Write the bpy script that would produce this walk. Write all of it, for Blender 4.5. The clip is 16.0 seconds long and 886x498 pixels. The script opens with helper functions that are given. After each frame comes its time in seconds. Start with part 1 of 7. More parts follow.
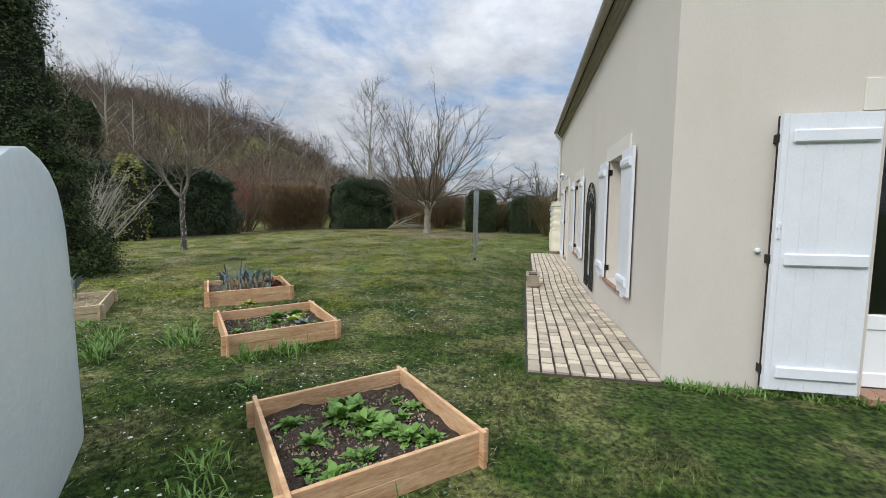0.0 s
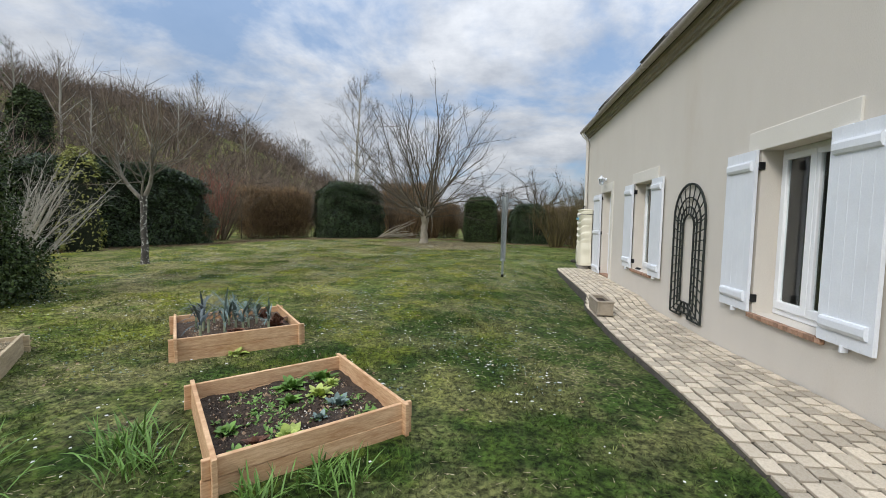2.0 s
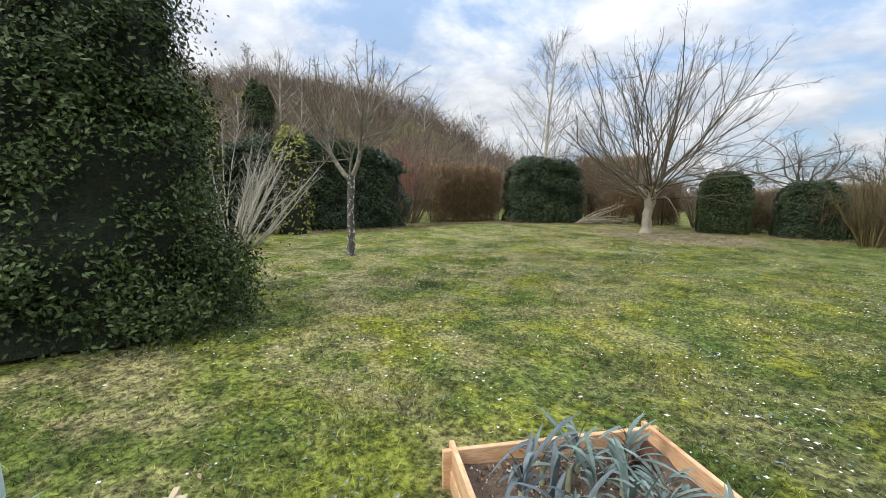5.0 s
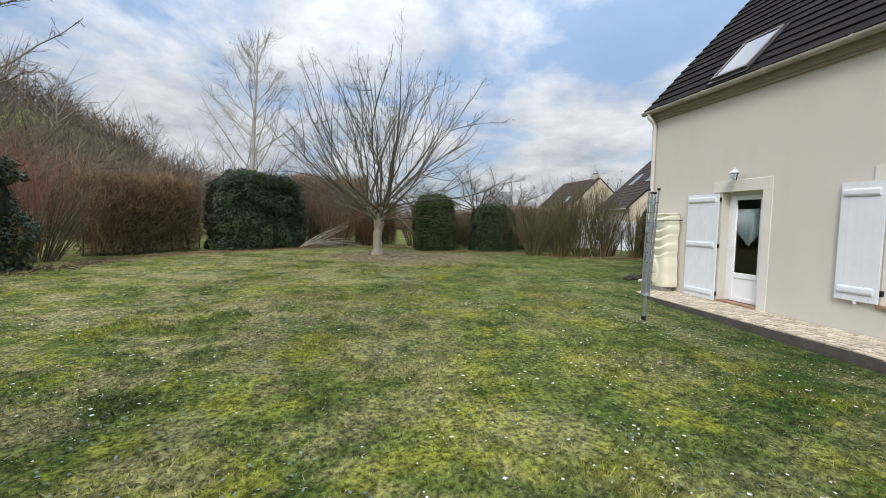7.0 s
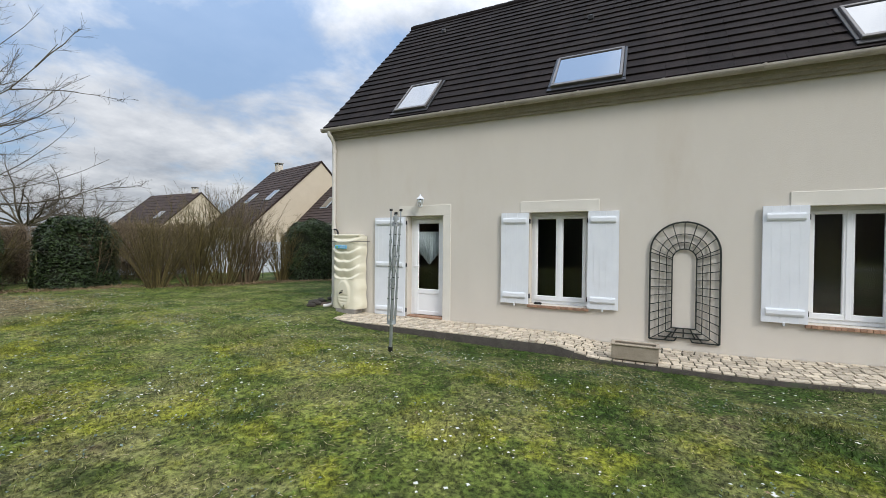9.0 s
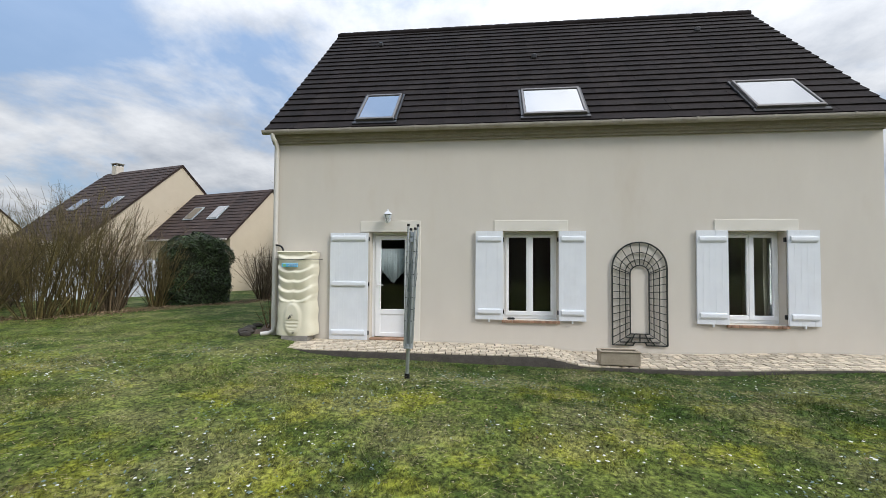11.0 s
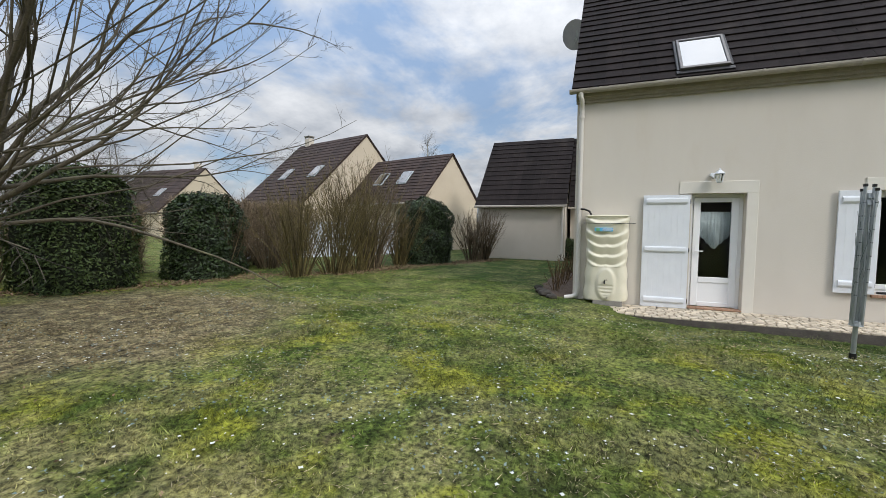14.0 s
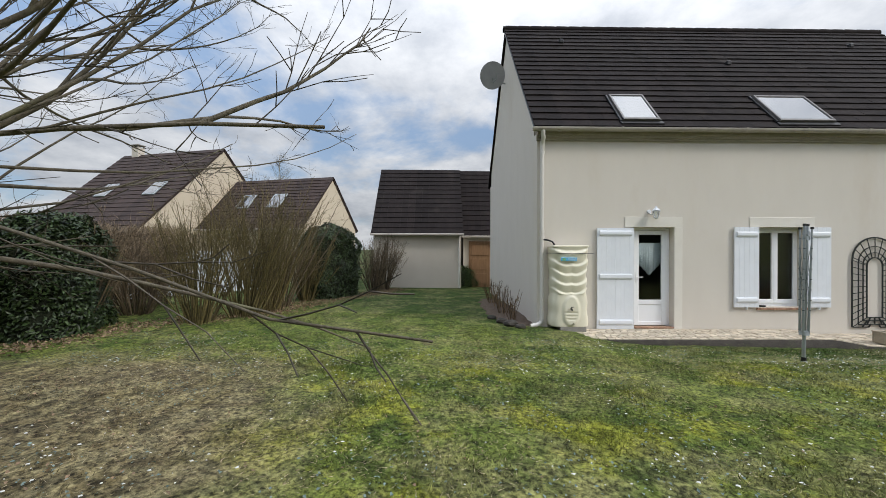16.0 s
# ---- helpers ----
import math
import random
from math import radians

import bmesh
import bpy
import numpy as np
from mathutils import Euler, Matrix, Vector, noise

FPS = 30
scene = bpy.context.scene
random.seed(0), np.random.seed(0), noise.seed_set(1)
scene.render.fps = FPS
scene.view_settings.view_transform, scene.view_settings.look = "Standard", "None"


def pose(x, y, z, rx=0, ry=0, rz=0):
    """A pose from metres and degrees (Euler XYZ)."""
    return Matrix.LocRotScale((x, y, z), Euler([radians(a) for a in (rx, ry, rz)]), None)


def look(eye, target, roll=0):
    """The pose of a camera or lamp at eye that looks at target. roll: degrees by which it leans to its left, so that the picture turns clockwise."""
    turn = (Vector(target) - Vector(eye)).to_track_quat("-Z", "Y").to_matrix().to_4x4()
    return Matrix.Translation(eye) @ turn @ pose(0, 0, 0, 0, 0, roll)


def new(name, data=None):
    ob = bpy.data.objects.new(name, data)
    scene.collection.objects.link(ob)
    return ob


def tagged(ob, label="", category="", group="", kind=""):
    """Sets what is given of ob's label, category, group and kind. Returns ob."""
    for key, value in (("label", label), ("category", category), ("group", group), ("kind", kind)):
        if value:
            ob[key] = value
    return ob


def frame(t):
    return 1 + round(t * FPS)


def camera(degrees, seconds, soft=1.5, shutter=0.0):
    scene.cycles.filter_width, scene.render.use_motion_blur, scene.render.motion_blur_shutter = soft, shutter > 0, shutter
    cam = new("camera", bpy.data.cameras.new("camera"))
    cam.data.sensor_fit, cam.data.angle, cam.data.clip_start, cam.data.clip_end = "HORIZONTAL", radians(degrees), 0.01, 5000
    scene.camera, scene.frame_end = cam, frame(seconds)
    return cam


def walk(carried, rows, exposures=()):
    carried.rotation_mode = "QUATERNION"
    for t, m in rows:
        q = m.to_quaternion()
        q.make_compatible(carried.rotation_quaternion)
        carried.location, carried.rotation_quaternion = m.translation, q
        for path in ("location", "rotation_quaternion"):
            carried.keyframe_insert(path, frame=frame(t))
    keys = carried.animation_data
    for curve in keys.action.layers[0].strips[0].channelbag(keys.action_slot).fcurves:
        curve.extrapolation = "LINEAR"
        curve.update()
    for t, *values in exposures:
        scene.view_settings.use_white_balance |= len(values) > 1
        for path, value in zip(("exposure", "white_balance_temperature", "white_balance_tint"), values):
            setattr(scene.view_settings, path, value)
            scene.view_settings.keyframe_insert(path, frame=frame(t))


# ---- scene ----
cam = camera(94.2, 16.0, soft=0.6)
METRES, EYE, TILT, LEAN, TURN = 18.3, 1.5, 0.0, 0.0, 12.5
PATH = [
    (0, (-0.18, -0.17, 1.546), (-0.567, 1.784, 1.36), 0.3),
    (0.5, (-0.382, 0.162, 1.54), (-0.645, 2.138, 1.382), 0.4),
    (1, (-0.747, 0.581, 1.524), (-0.945, 2.566, 1.381), 0.6),
    (1.5, (-1.157, 1.046, 1.475), (-1.361, 3.030, 1.338), 0.7),
    (2, (-1.626, 1.481, 1.506), (-1.898, 3.457, 1.363), 0.8),
    (2.5, (-2.061, 1.815, 1.552), (-2.604, 3.732, 1.378), 0.9),
    (3, (-2.535, 1.965, 1.64), (-3.644, 3.608, 1.369), 1.0),
    (3.2, (-2.712, 2.063, 1.663), (-4.014, 3.544, 1.328), 0.9),
    (5.3, (-4.60, 4.24, 1.62), (-5.456, 6.031, 1.381), 0.9),
    (5.5, (-4.745, 4.445, 1.628), (-5.515, 6.277, 1.402), 0.75),
    (6, (-5.095, 4.935, 1.63), (-5.565, 6.868, 1.432), 0.7),
    (6.5, (-5.40, 5.425, 1.602), (-5.49, 7.416, 1.434), 0.65),
    (7, (-5.78, 5.845, 1.655), (-5.402, 7.804, 1.513), 0.7),
    (7.5, (-6.005, 6.442, 1.635), (-5.197, 8.269, 1.534), 0.65),
    (8, (-6.203, 7.06, 1.645), (-4.963, 8.628, 1.573), 0.6),
    (8.5, (-6.319, 7.637, 1.645), (-4.759, 8.888, 1.595), 0.5),
    (9, (-6.432, 8.199, 1.686), (-4.636, 9.077, 1.657), 0.5),
    (9.2, (-6.438, 8.355, 1.702), (-4.588, 9.113, 1.686), 0.5),
    (11.3, (-6.991, 10.708, 1.66), (-5.003, 10.921, 1.725), 0.4),
    (11.5, (-7.082, 10.945, 1.670), (-5.105, 11.245, 1.716), 0.5),
    (12, (-7.214, 11.605, 1.674), (-5.294, 12.165, 1.666), 0.7),
    (12.5, (-7.355, 12.219, 1.695), (-5.503, 12.971, 1.638), 0.7),
    (13, (-7.481, 12.871, 1.715), (-5.685, 13.745, 1.614), 0.4),
    (13.5, (-7.588, 13.435, 1.72), (-5.785, 14.293, 1.595), 0.3),
    (14, (-7.63, 14.097, 1.692), (-5.773, 14.829, 1.563), 0.4),
    (14.5, (-7.61, 14.755, 1.718), (-5.694, 15.318, 1.607), 0.3),
    (15, (-7.586, 15.436, 1.72), (-5.622, 15.806, 1.646), 0.4),
    (15.5, (-7.557, 16.09, 1.727), (-5.566, 16.277, 1.693), 0.4),
    (16, (-7.47, 16.732, 1.762), (-5.47, 16.705, 1.765), 0.2),
]
walk(cam, [(t, look(eye, target, roll)) for t, eye, target, roll in PATH],
     [(0, -0.06, 6300, 10), (2.0, -0.06, 6300, 10), (3.2, 0.08, 6350, 10), (5.5, 0.44, 6500, 10), (7.0, 0.14, 6400, 10), (9.2, 0.03, 6350, 10), (16.0, -0.04, 6400, 10)])
# ---------------------------------------------------------------- world, sun, exposure
SUN_EL, SUN_AZ = radians(38), radians(212)      # elevation; clockwise from +y
world = bpy.data.worlds.new("sky")
scene.world = world
world.use_nodes = True
wt = world.node_tree
wt.nodes.clear()


def wnode(kind, **inputs):
    n = wt.nodes.new(kind)
    for k, v in inputs.items():
        n.inputs[k].default_value = v
    return n


def wlink(a, b):
    wt.links.new(a, b)


def wmath(op, a, b=None):
    n = wt.nodes.new("ShaderNodeMath")
    n.operation = op
    for i, v in enumerate((a, b)):
        if v is None:
            continue
        if isinstance(v, (int, float)):
            n.inputs[i].default_value = v
        else:
            wlink(v, n.inputs[i])
    return n.outputs[0]


def wmix(fac, a, b, blend="MIX"):
    n = wt.nodes.new("ShaderNodeMix")
    n.data_type, n.blend_type = "RGBA", blend
    for sock, v in ((n.inputs["Factor"], fac), (n.inputs["A"], a), (n.inputs["B"], b)):
        if isinstance(v, (int, float)):
            sock.default_value = v
        elif isinstance(v, tuple):
            sock.default_value = v
        else:
            wlink(v, sock)
    return n.outputs["Result"]


sky = wt.nodes.new("ShaderNodeTexSky")
sky.sky_type, sky.sun_disc = "NISHITA", False
sky.sun_elevation, sky.sun_rotation = SUN_EL, SUN_AZ
sky.air_density, sky.dust_density = 1.0, 1.2
coord = wt.nodes.new("ShaderNodeTexCoord")
sep = wt.nodes.new("ShaderNodeSeparateXYZ")
wlink(coord.outputs["Generated"], sep.inputs[0])
up = wmath("MAXIMUM", sep.outputs["Z"], 0.0)
low = wmath("ADD", up, 0.26)
flat = wt.nodes.new("ShaderNodeCombineXYZ")
wlink(wmath("DIVIDE", sep.outputs["X"], low), flat.inputs[0])
wlink(wmath("DIVIDE", sep.outputs["Y"], low), flat.inputs[1])
cloud_a = wnode("ShaderNodeTexNoise", Scale=1.25, Detail=10.0, Roughness=0.58, Distortion=0.25)
cloud_b = wnode("ShaderNodeTexNoise", Scale=2.6, Detail=9.0, Roughness=0.6)
wlink(flat.outputs[0], cloud_a.inputs["Vector"])
wlink(flat.outputs[0], cloud_b.inputs["Vector"])
cover = wt.nodes.new("ShaderNodeMapRange")
cover.interpolation_type = "SMOOTHSTEP"
cover.inputs["From Min"].default_value, cover.inputs["From Max"].default_value = 0.36, 0.55
wlink(cloud_a.outputs["Fac"], cover.inputs["Value"])
shade = wt.nodes.new("ShaderNodeMapRange")
shade.inputs["From Min"].default_value, shade.inputs["From Max"].default_value = 0.35, 0.66
wlink(cloud_b.outputs["Fac"], shade.inputs["Value"])
cloud_colour = wmix(shade.outputs[0], (0.50, 0.53, 0.58, 1), (0.89, 0.90, 0.915, 1))
blue = wmix(1.0, sky.outputs[0], (0.105, 0.105, 0.105, 1), "MULTIPLY")
blue = wmix(0.4, blue, (0.38, 0.58, 0.90, 1))
veil = wmath("MAXIMUM", wmath("MULTIPLY", cover.outputs[0], 0.94), 0.12)
heaven = wmix(veil, blue, cloud_colour)
bright = wmath("ADD", wmath("ADD", wmath("MULTIPLY", up, 0.8), 0.72), wmath("MULTIPLY", wmath("POWER", up, 3.0), 2.4))
back = wt.nodes.new("ShaderNodeBackground")
wlink(heaven, back.inputs["Color"])
wlink(bright, back.inputs["Strength"])
wlink(back.outputs[0], wt.nodes.new("ShaderNodeOutputWorld").inputs["Surface"])

sun = new("sun", bpy.data.lights.new("sun", "SUN"))
sun.data.energy, sun.data.angle, sun.data.color = 1.9, radians(15), (1.0, 0.955, 0.885)
sun.matrix_world = look((0, 0, 30), (-30 * math.sin(SUN_AZ) / math.tan(SUN_EL), -30 * math.cos(SUN_AZ) / math.tan(SUN_EL), 0))


# ---------------------------------------------------------------- materials
def mat(name, c1, c2, scale=6.0, fine=60.0, rough=0.8, bump=0.2, metal=0.0, spec=0.4, rand=0.0, stain=None, stain_scale=0.7, stain_amount=0.4, stretch=(1, 1, 1), island=0.0, depth=0.01):
    """Two-scale colour variation, optional stains of a third colour, fine relief."""
    m = bpy.data.materials.new(name)
    m.use_nodes = True
    nt = m.node_tree
    p = nt.nodes["Principled BSDF"]
    L = nt.links.new
    tc = nt.nodes.new("ShaderNodeTexCoord")
    mp = nt.nodes.new("ShaderNodeMapping")
    mp.inputs["Scale"].default_value = stretch
    L(tc.outputs["Object"], mp.inputs[0])

    def noise_tex(s, d, r=0.6):
        n = nt.nodes.new("ShaderNodeTexNoise")
        n.inputs["Scale"].default_value, n.inputs["Detail"].default_value, n.inputs["Roughness"].default_value = s, d, r
        L(mp.outputs[0], n.inputs["Vector"])
        return n.outputs["Fac"]

    def spread(sock, a, b):
        r = nt.nodes.new("ShaderNodeMapRange")
        r.inputs["From Min"].default_value, r.inputs["From Max"].default_value = a, b
        L(sock, r.inputs["Value"])
        return r.outputs[0]

    def mix(f, a, b, blend="MIX"):
        n = nt.nodes.new("ShaderNodeMix")
        n.data_type, n.blend_type = "RGBA", blend
        for sock, v in ((n.inputs["Factor"], f), (n.inputs["A"], a), (n.inputs["B"], b)):
            if isinstance(v, (int, float)):
                sock.default_value = v
            elif isinstance(v, tuple):
                sock.default_value = (*v[:3], 1)
            else:
                L(v, sock)
        return n.outputs["Result"]

    big, small = noise_tex(scale, 5), noise_tex(fine, 4)
    f = nt.nodes.new("ShaderNodeMath")
    f.operation = "MULTIPLY_ADD"
    f.inputs[1].default_value = 0.5
    L(small, f.inputs[0])
    g = nt.nodes.new("ShaderNodeMath")
    g.operation = "MULTIPLY"
    g.inputs[1].default_value = 0.5
    L(big, g.inputs[0])
    L(g.outputs[0], f.inputs[2])
    col = mix(spread(f.outputs[0], 0.36, 0.64), c1, c2)
    if stain:
        col = mix(spread(noise_tex(stain_scale, 6, 0.65), 0.55, 0.55 + 0.5 * (1.05 - stain_amount)), col, stain)
    if rand or island:
        if rand:
            src = nt.nodes.new("ShaderNodeObjectInfo").outputs["Random"]
        else:
            src = nt.nodes.new("ShaderNodeNewGeometry").outputs["Random Per Island"]
        amount = rand or island
        r = nt.nodes.new("ShaderNodeMapRange")
        r.inputs["To Min"].default_value, r.inputs["To Max"].default_value = 1 - amount, 1 + amount
        L(src, r.inputs["Value"])
        hsv = nt.nodes.new("ShaderNodeHueSaturation")
        L(r.outputs[0], hsv.inputs["Value"])
        L(col, hsv.inputs["Color"])
        col = hsv.outputs[0]
    L(col, p.inputs["Base Color"])
    p.inputs["Metallic"].default_value = metal
    p.inputs["Specular IOR Level"].default_value = spec
    rr = nt.nodes.new("ShaderNodeMapRange")
    rr.inputs["To Min"].default_value, rr.inputs["To Max"].default_value = max(0.02, rough - 0.08), min(1, rough + 0.08)
    L(small, rr.inputs["Value"])
    L(rr.outputs[0], p.inputs["Roughness"])
    if bump:
        b = nt.nodes.new("ShaderNodeBump")
        b.inputs["Strength"].default_value, b.inputs["Distance"].default_value = bump, depth
        L(small, b.inputs["Height"])
        L(b.outputs[0], p.inputs["Normal"])
    return m


def foliage(name, c1, c2, scale=3.0, rough=0.5, spec=0.35, island=0.35, trans=0.25):
    m = mat(name, c1, c2, scale, 30.0, rough, 0.0, 0.0, spec, island=island)
    p = m.node_tree.nodes["Principled BSDF"]
    p.inputs["Transmission Weight"].default_value = 0.0
    p.inputs["Subsurface Weight"].default_value = 0.0
    return m


def glass(name, tint=(0.9, 0.95, 0.95), rough=0.01):
    m = bpy.data.materials.new(name)
    m.use_nodes = True
    p = m.node_tree.nodes["Principled BSDF"]
    p.inputs["Base Color"].default_value = (*tint, 1)
    p.inputs["Roughness"].default_value = rough
    p.inputs["Transmission Weight"].default_value = 1.0
    p.inputs["IOR"].default_value = 1.45
    return m


RENDER_SIDE = mat("beige_render", (0.60, 0.555, 0.485), (0.645, 0.60, 0.53), 2.2, 140, 0.92, 0.35, stain=(0.52, 0.455, 0.365), stain_scale=1.1, stain_amount=0.25, stretch=(1, 1, 0.4))
RENDER_TRIM = mat("pale_render", (0.67, 0.635, 0.565), (0.72, 0.685, 0.61), 2.5, 140, 0.9, 0.3)
CORNICE = mat("cornice_stone", (0.25, 0.22, 0.165), (0.34, 0.305, 0.235), 5, 60, 0.85, 0.2, stain=(0.25, 0.24, 0.17), stain_scale=1.6)
GUTTER = mat("gutter_pvc", (0.34, 0.305, 0.265), (0.43, 0.39, 0.34), 3, 40, 0.5, 0.05, stain=(0.22, 0.195, 0.16), stain_scale=2.5, stain_amount=0.5)
PIPE = mat("white_pvc", (0.60, 0.57, 0.52), (0.66, 0.63, 0.58), 3, 40, 0.45, 0.03, stain=(0.5, 0.46, 0.4), stain_scale=3)
ROOF = mat("brown_roof_tile", (0.009, 0.0066, 0.0062), (0.019, 0.014, 0.013), 4, 40, 0.9, 0.35, spec=0.2, stain=(0.040, 0.033, 0.027), stain_scale=1.1, island=0.22)
ROOF_FAR = mat("red_brown_roof_tile", (0.030, 0.019, 0.016), (0.055, 0.034, 0.027), 4, 40, 0.85, 0.35, stain=(0.028, 0.02, 0.018), stain_scale=1.1, island=0.22)
WHITE_PAINT = mat("white_paint", (0.70, 0.725, 0.76), (0.77, 0.795, 0.825), 5, 70, 0.45, 0.06, stain=(0.66, 0.67, 0.68), stain_scale=2.2, stain_amount=0.25)
PVC = mat("white_window_pvc", (0.82, 0.83, 0.84), (0.86, 0.87, 0.88), 4, 60, 0.3, 0.02)
BLACK_METAL = mat("black_metal", (0.015, 0.015, 0.016), (0.03, 0.03, 0.03), 20, 90, 0.45, 0.1, 0.6)
DARK_METAL = mat("dark_flashing", (0.025, 0.025, 0.027), (0.05, 0.048, 0.046), 8, 90, 0.4, 0.05, 0.7)
ALU = mat("weathered_aluminium", (0.33, 0.36, 0.37), (0.46, 0.49, 0.50), 10, 120, 0.42, 0.08, 0.75, stain=(0.22, 0.24, 0.24), stain_scale=5)
TRELLIS = mat("dark_green_trellis_wood", (0.012, 0.015, 0.013), (0.028, 0.033, 0.028), 12, 90, 0.7, 0.25)
BARREL = mat("cream_plastic", (0.69, 0.65, 0.50), (0.75, 0.71, 0.57), 3, 60, 0.45, 0.05, stain=(0.60, 0.55, 0.41), stain_scale=2)
LABEL_BLUE = mat("blue_label", (0.10, 0.42, 0.72), (0.16, 0.52, 0.80), 8, 60, 0.35, 0.0)
LABEL_GREEN = mat("green_label", (0.18, 0.42, 0.20), (0.22, 0.50, 0.26), 8, 60, 0.35, 0.0)
CONCRETE = mat("grey_concrete", (0.20, 0.185, 0.165), (0.32, 0.30, 0.27), 6, 80, 0.9, 0.4, stain=(0.09, 0.085, 0.07), stain_scale=2.0, stain_amount=0.6)
TROUGH = mat("sandy_cast_stone", (0.27, 0.225, 0.165), (0.40, 0.34, 0.26), 6, 80, 0.9, 0.4, stain=(0.15, 0.125, 0.09), stain_scale=3.0, stain_amount=0.5)
KERB = mat("dark_mossy_concrete", (0.028, 0.024, 0.019), (0.065, 0.056, 0.045), 7, 70, 0.95, 0.6, stain=(0.05, 0.06, 0.03), stain_scale=2.4, stain_amount=0.6)
PAVER = mat("pale_stone_paver", (0.44, 0.365, 0.265), (0.64, 0.56, 0.44), 9, 90, 0.85, 0.5, rand=0.3, stain=(0.24, 0.205, 0.15), stain_scale=1.6, stain_amount=0.5)
PAVER_J = mat("pale_stone_paver_far", (0.44, 0.365, 0.265), (0.64, 0.56, 0.44), 9, 90, 0.85, 0.5, island=0.22, stain=(0.24, 0.205, 0.15), stain_scale=1.6, stain_amount=0.5)
MORTAR = mat("sandy_joint", (0.035, 0.029, 0.020), (0.085, 0.07, 0.05), 10, 120, 0.97, 0.6, stain=(0.06, 0.075, 0.03), stain_scale=3)
BRICK_SILL = mat("brick_sill", (0.26, 0.15, 0.095), (0.38, 0.24, 0.16), 12, 80, 0.85, 0.4, rand=0.25)
WOOD_NEW = mat("new_softwood", (0.42, 0.225, 0.105), (0.70, 0.475, 0.28), 2.2, 16, 0.75, 0.3, stretch=(1, 1, 7), stain=(0.30, 0.15, 0.075), stain_scale=2.6, stain_amount=0.35)
WOOD_OLD = mat("weathered_softwood", (0.33, 0.255, 0.155), (0.59, 0.475, 0.305), 2.2, 16, 0.85, 0.4, stretch=(1, 1, 7), stain=(0.17, 0.14, 0.10), stain_scale=1.8, stain_amount=0.5)
SOIL_DARK = mat("dark_soil", (0.018, 0.012, 0.008), (0.085, 0.058, 0.038), 14, 70, 0.95, 1.0, stain=(0.09, 0.07, 0.05), stain_scale=9, depth=0.02)
SOIL_BROWN = mat("brown_soil", (0.075, 0.050, 0.033), (0.135, 0.095, 0.065), 12, 60, 0.95, 1.0, stain=(0.05, 0.035, 0.025), stain_scale=5, depth=0.02)
STRAW = mat("straw_mulch", (0.20, 0.15, 0.095), (0.38, 0.30, 0.20), 14, 80, 0.9, 0.8, stain=(0.10, 0.075, 0.05), stain_scale=6, island=0.3)
BARK = mat("grey_brown_bark", (0.058, 0.049, 0.034), (0.130, 0.110, 0.074), 8, 50, 0.9, 0.7, stretch=(1, 1, 0.4), stain=(0.15, 0.15, 0.07), stain_scale=3, depth=0.02)
BARK_PALE = mat("pale_trunk_bark", (0.22, 0.19, 0.14), (0.38, 0.34, 0.26), 6, 40, 0.9, 0.7, stretch=(1, 1, 0.35), stain=(0.16, 0.14, 0.09), stain_scale=3, depth=0.02)
BARK_LICHEN = mat("lichen_bark", (0.045, 0.040, 0.034), (0.11, 0.10, 0.085), 9, 55, 0.92, 0.8, stain=(0.55, 0.54, 0.48), stain_scale=15, stain_amount=0.95, depth=0.02)
BARK_SILVER = mat("silver_lichen_bark", (0.30, 0.28, 0.235), (0.46, 0.43, 0.36), 9, 55, 0.92, 0.6, stain=(0.10, 0.09, 0.075), stain_scale=7, stain_amount=0.6)
TWIG = mat("grey_twigs", (0.050, 0.042, 0.032), (0.110, 0.093, 0.072), 5, 40, 0.9, 0.0, island=0.3)
TWIG_OLIVE = mat("olive_twigs", (0.060, 0.048, 0.018), (0.165, 0.130, 0.048), 2.5, 20, 0.85, 0.0, island=0.5)
TWIG_TAN = mat("tan_twigs", (0.080, 0.058, 0.034), (0.195, 0.145, 0.090), 2.2, 20, 0.88, 0.0, island=0.55)
TWIG_RED = mat("red_twigs", (0.17, 0.055, 0.035), (0.26, 0.10, 0.065), 4, 40, 0.85, 0.0, island=0.3)
TWIG_RUST = mat("rust_twigs", (0.085, 0.052, 0.026), (0.21, 0.135, 0.062), 2.2, 20, 0.88, 0.0, island=0.6)
TWIG_YELLOW = mat("yellow_twigs", (0.30, 0.235, 0.07), (0.42, 0.34, 0.12), 4, 40, 0.85, 0.0, island=0.3)
BRUSH = mat("hillside_brush", (0.036, 0.027, 0.020), (0.172, 0.126, 0.084), 0.7, 3.5, 0.95, 0.0, stain=(0.105, 0.085, 0.045), stain_scale=0.16, stain_amount=0.6, island=0.6)
LAUREL = foliage("laurel_leaf", (0.014, 0.026, 0.009), (0.046, 0.074, 0.020), 2.5, 0.42, 0.35, 0.7)
HOLLY = foliage("evergreen_leaf", (0.026, 0.044, 0.012), (0.070, 0.098, 0.027), 1.6, 0.55, 0.22, 0.65)
# near-black colour carries the shade deep inside bushes, not a leaf colour
INNER = mat("inside_shade", (0.006, 0.009, 0.004), (0.022, 0.028, 0.011), 7, 30, 1.0, 0.9, depth=0.05)
LEAF_YELLOW = foliage("yellow_green_leaf", (0.20, 0.21, 0.045), (0.32, 0.32, 0.08), 3, 0.55, 0.3, 0.3)
LEAF_FRESH = foliage("fresh_green_leaf", (0.085, 0.17, 0.03), (0.16, 0.28, 0.055), 6, 0.5, 0.35, 0.3)
LEAF_LETTUCE = foliage("lettuce_leaf", (0.28, 0.36, 0.07), (0.42, 0.48, 0.13), 6, 0.5, 0.35, 0.2)
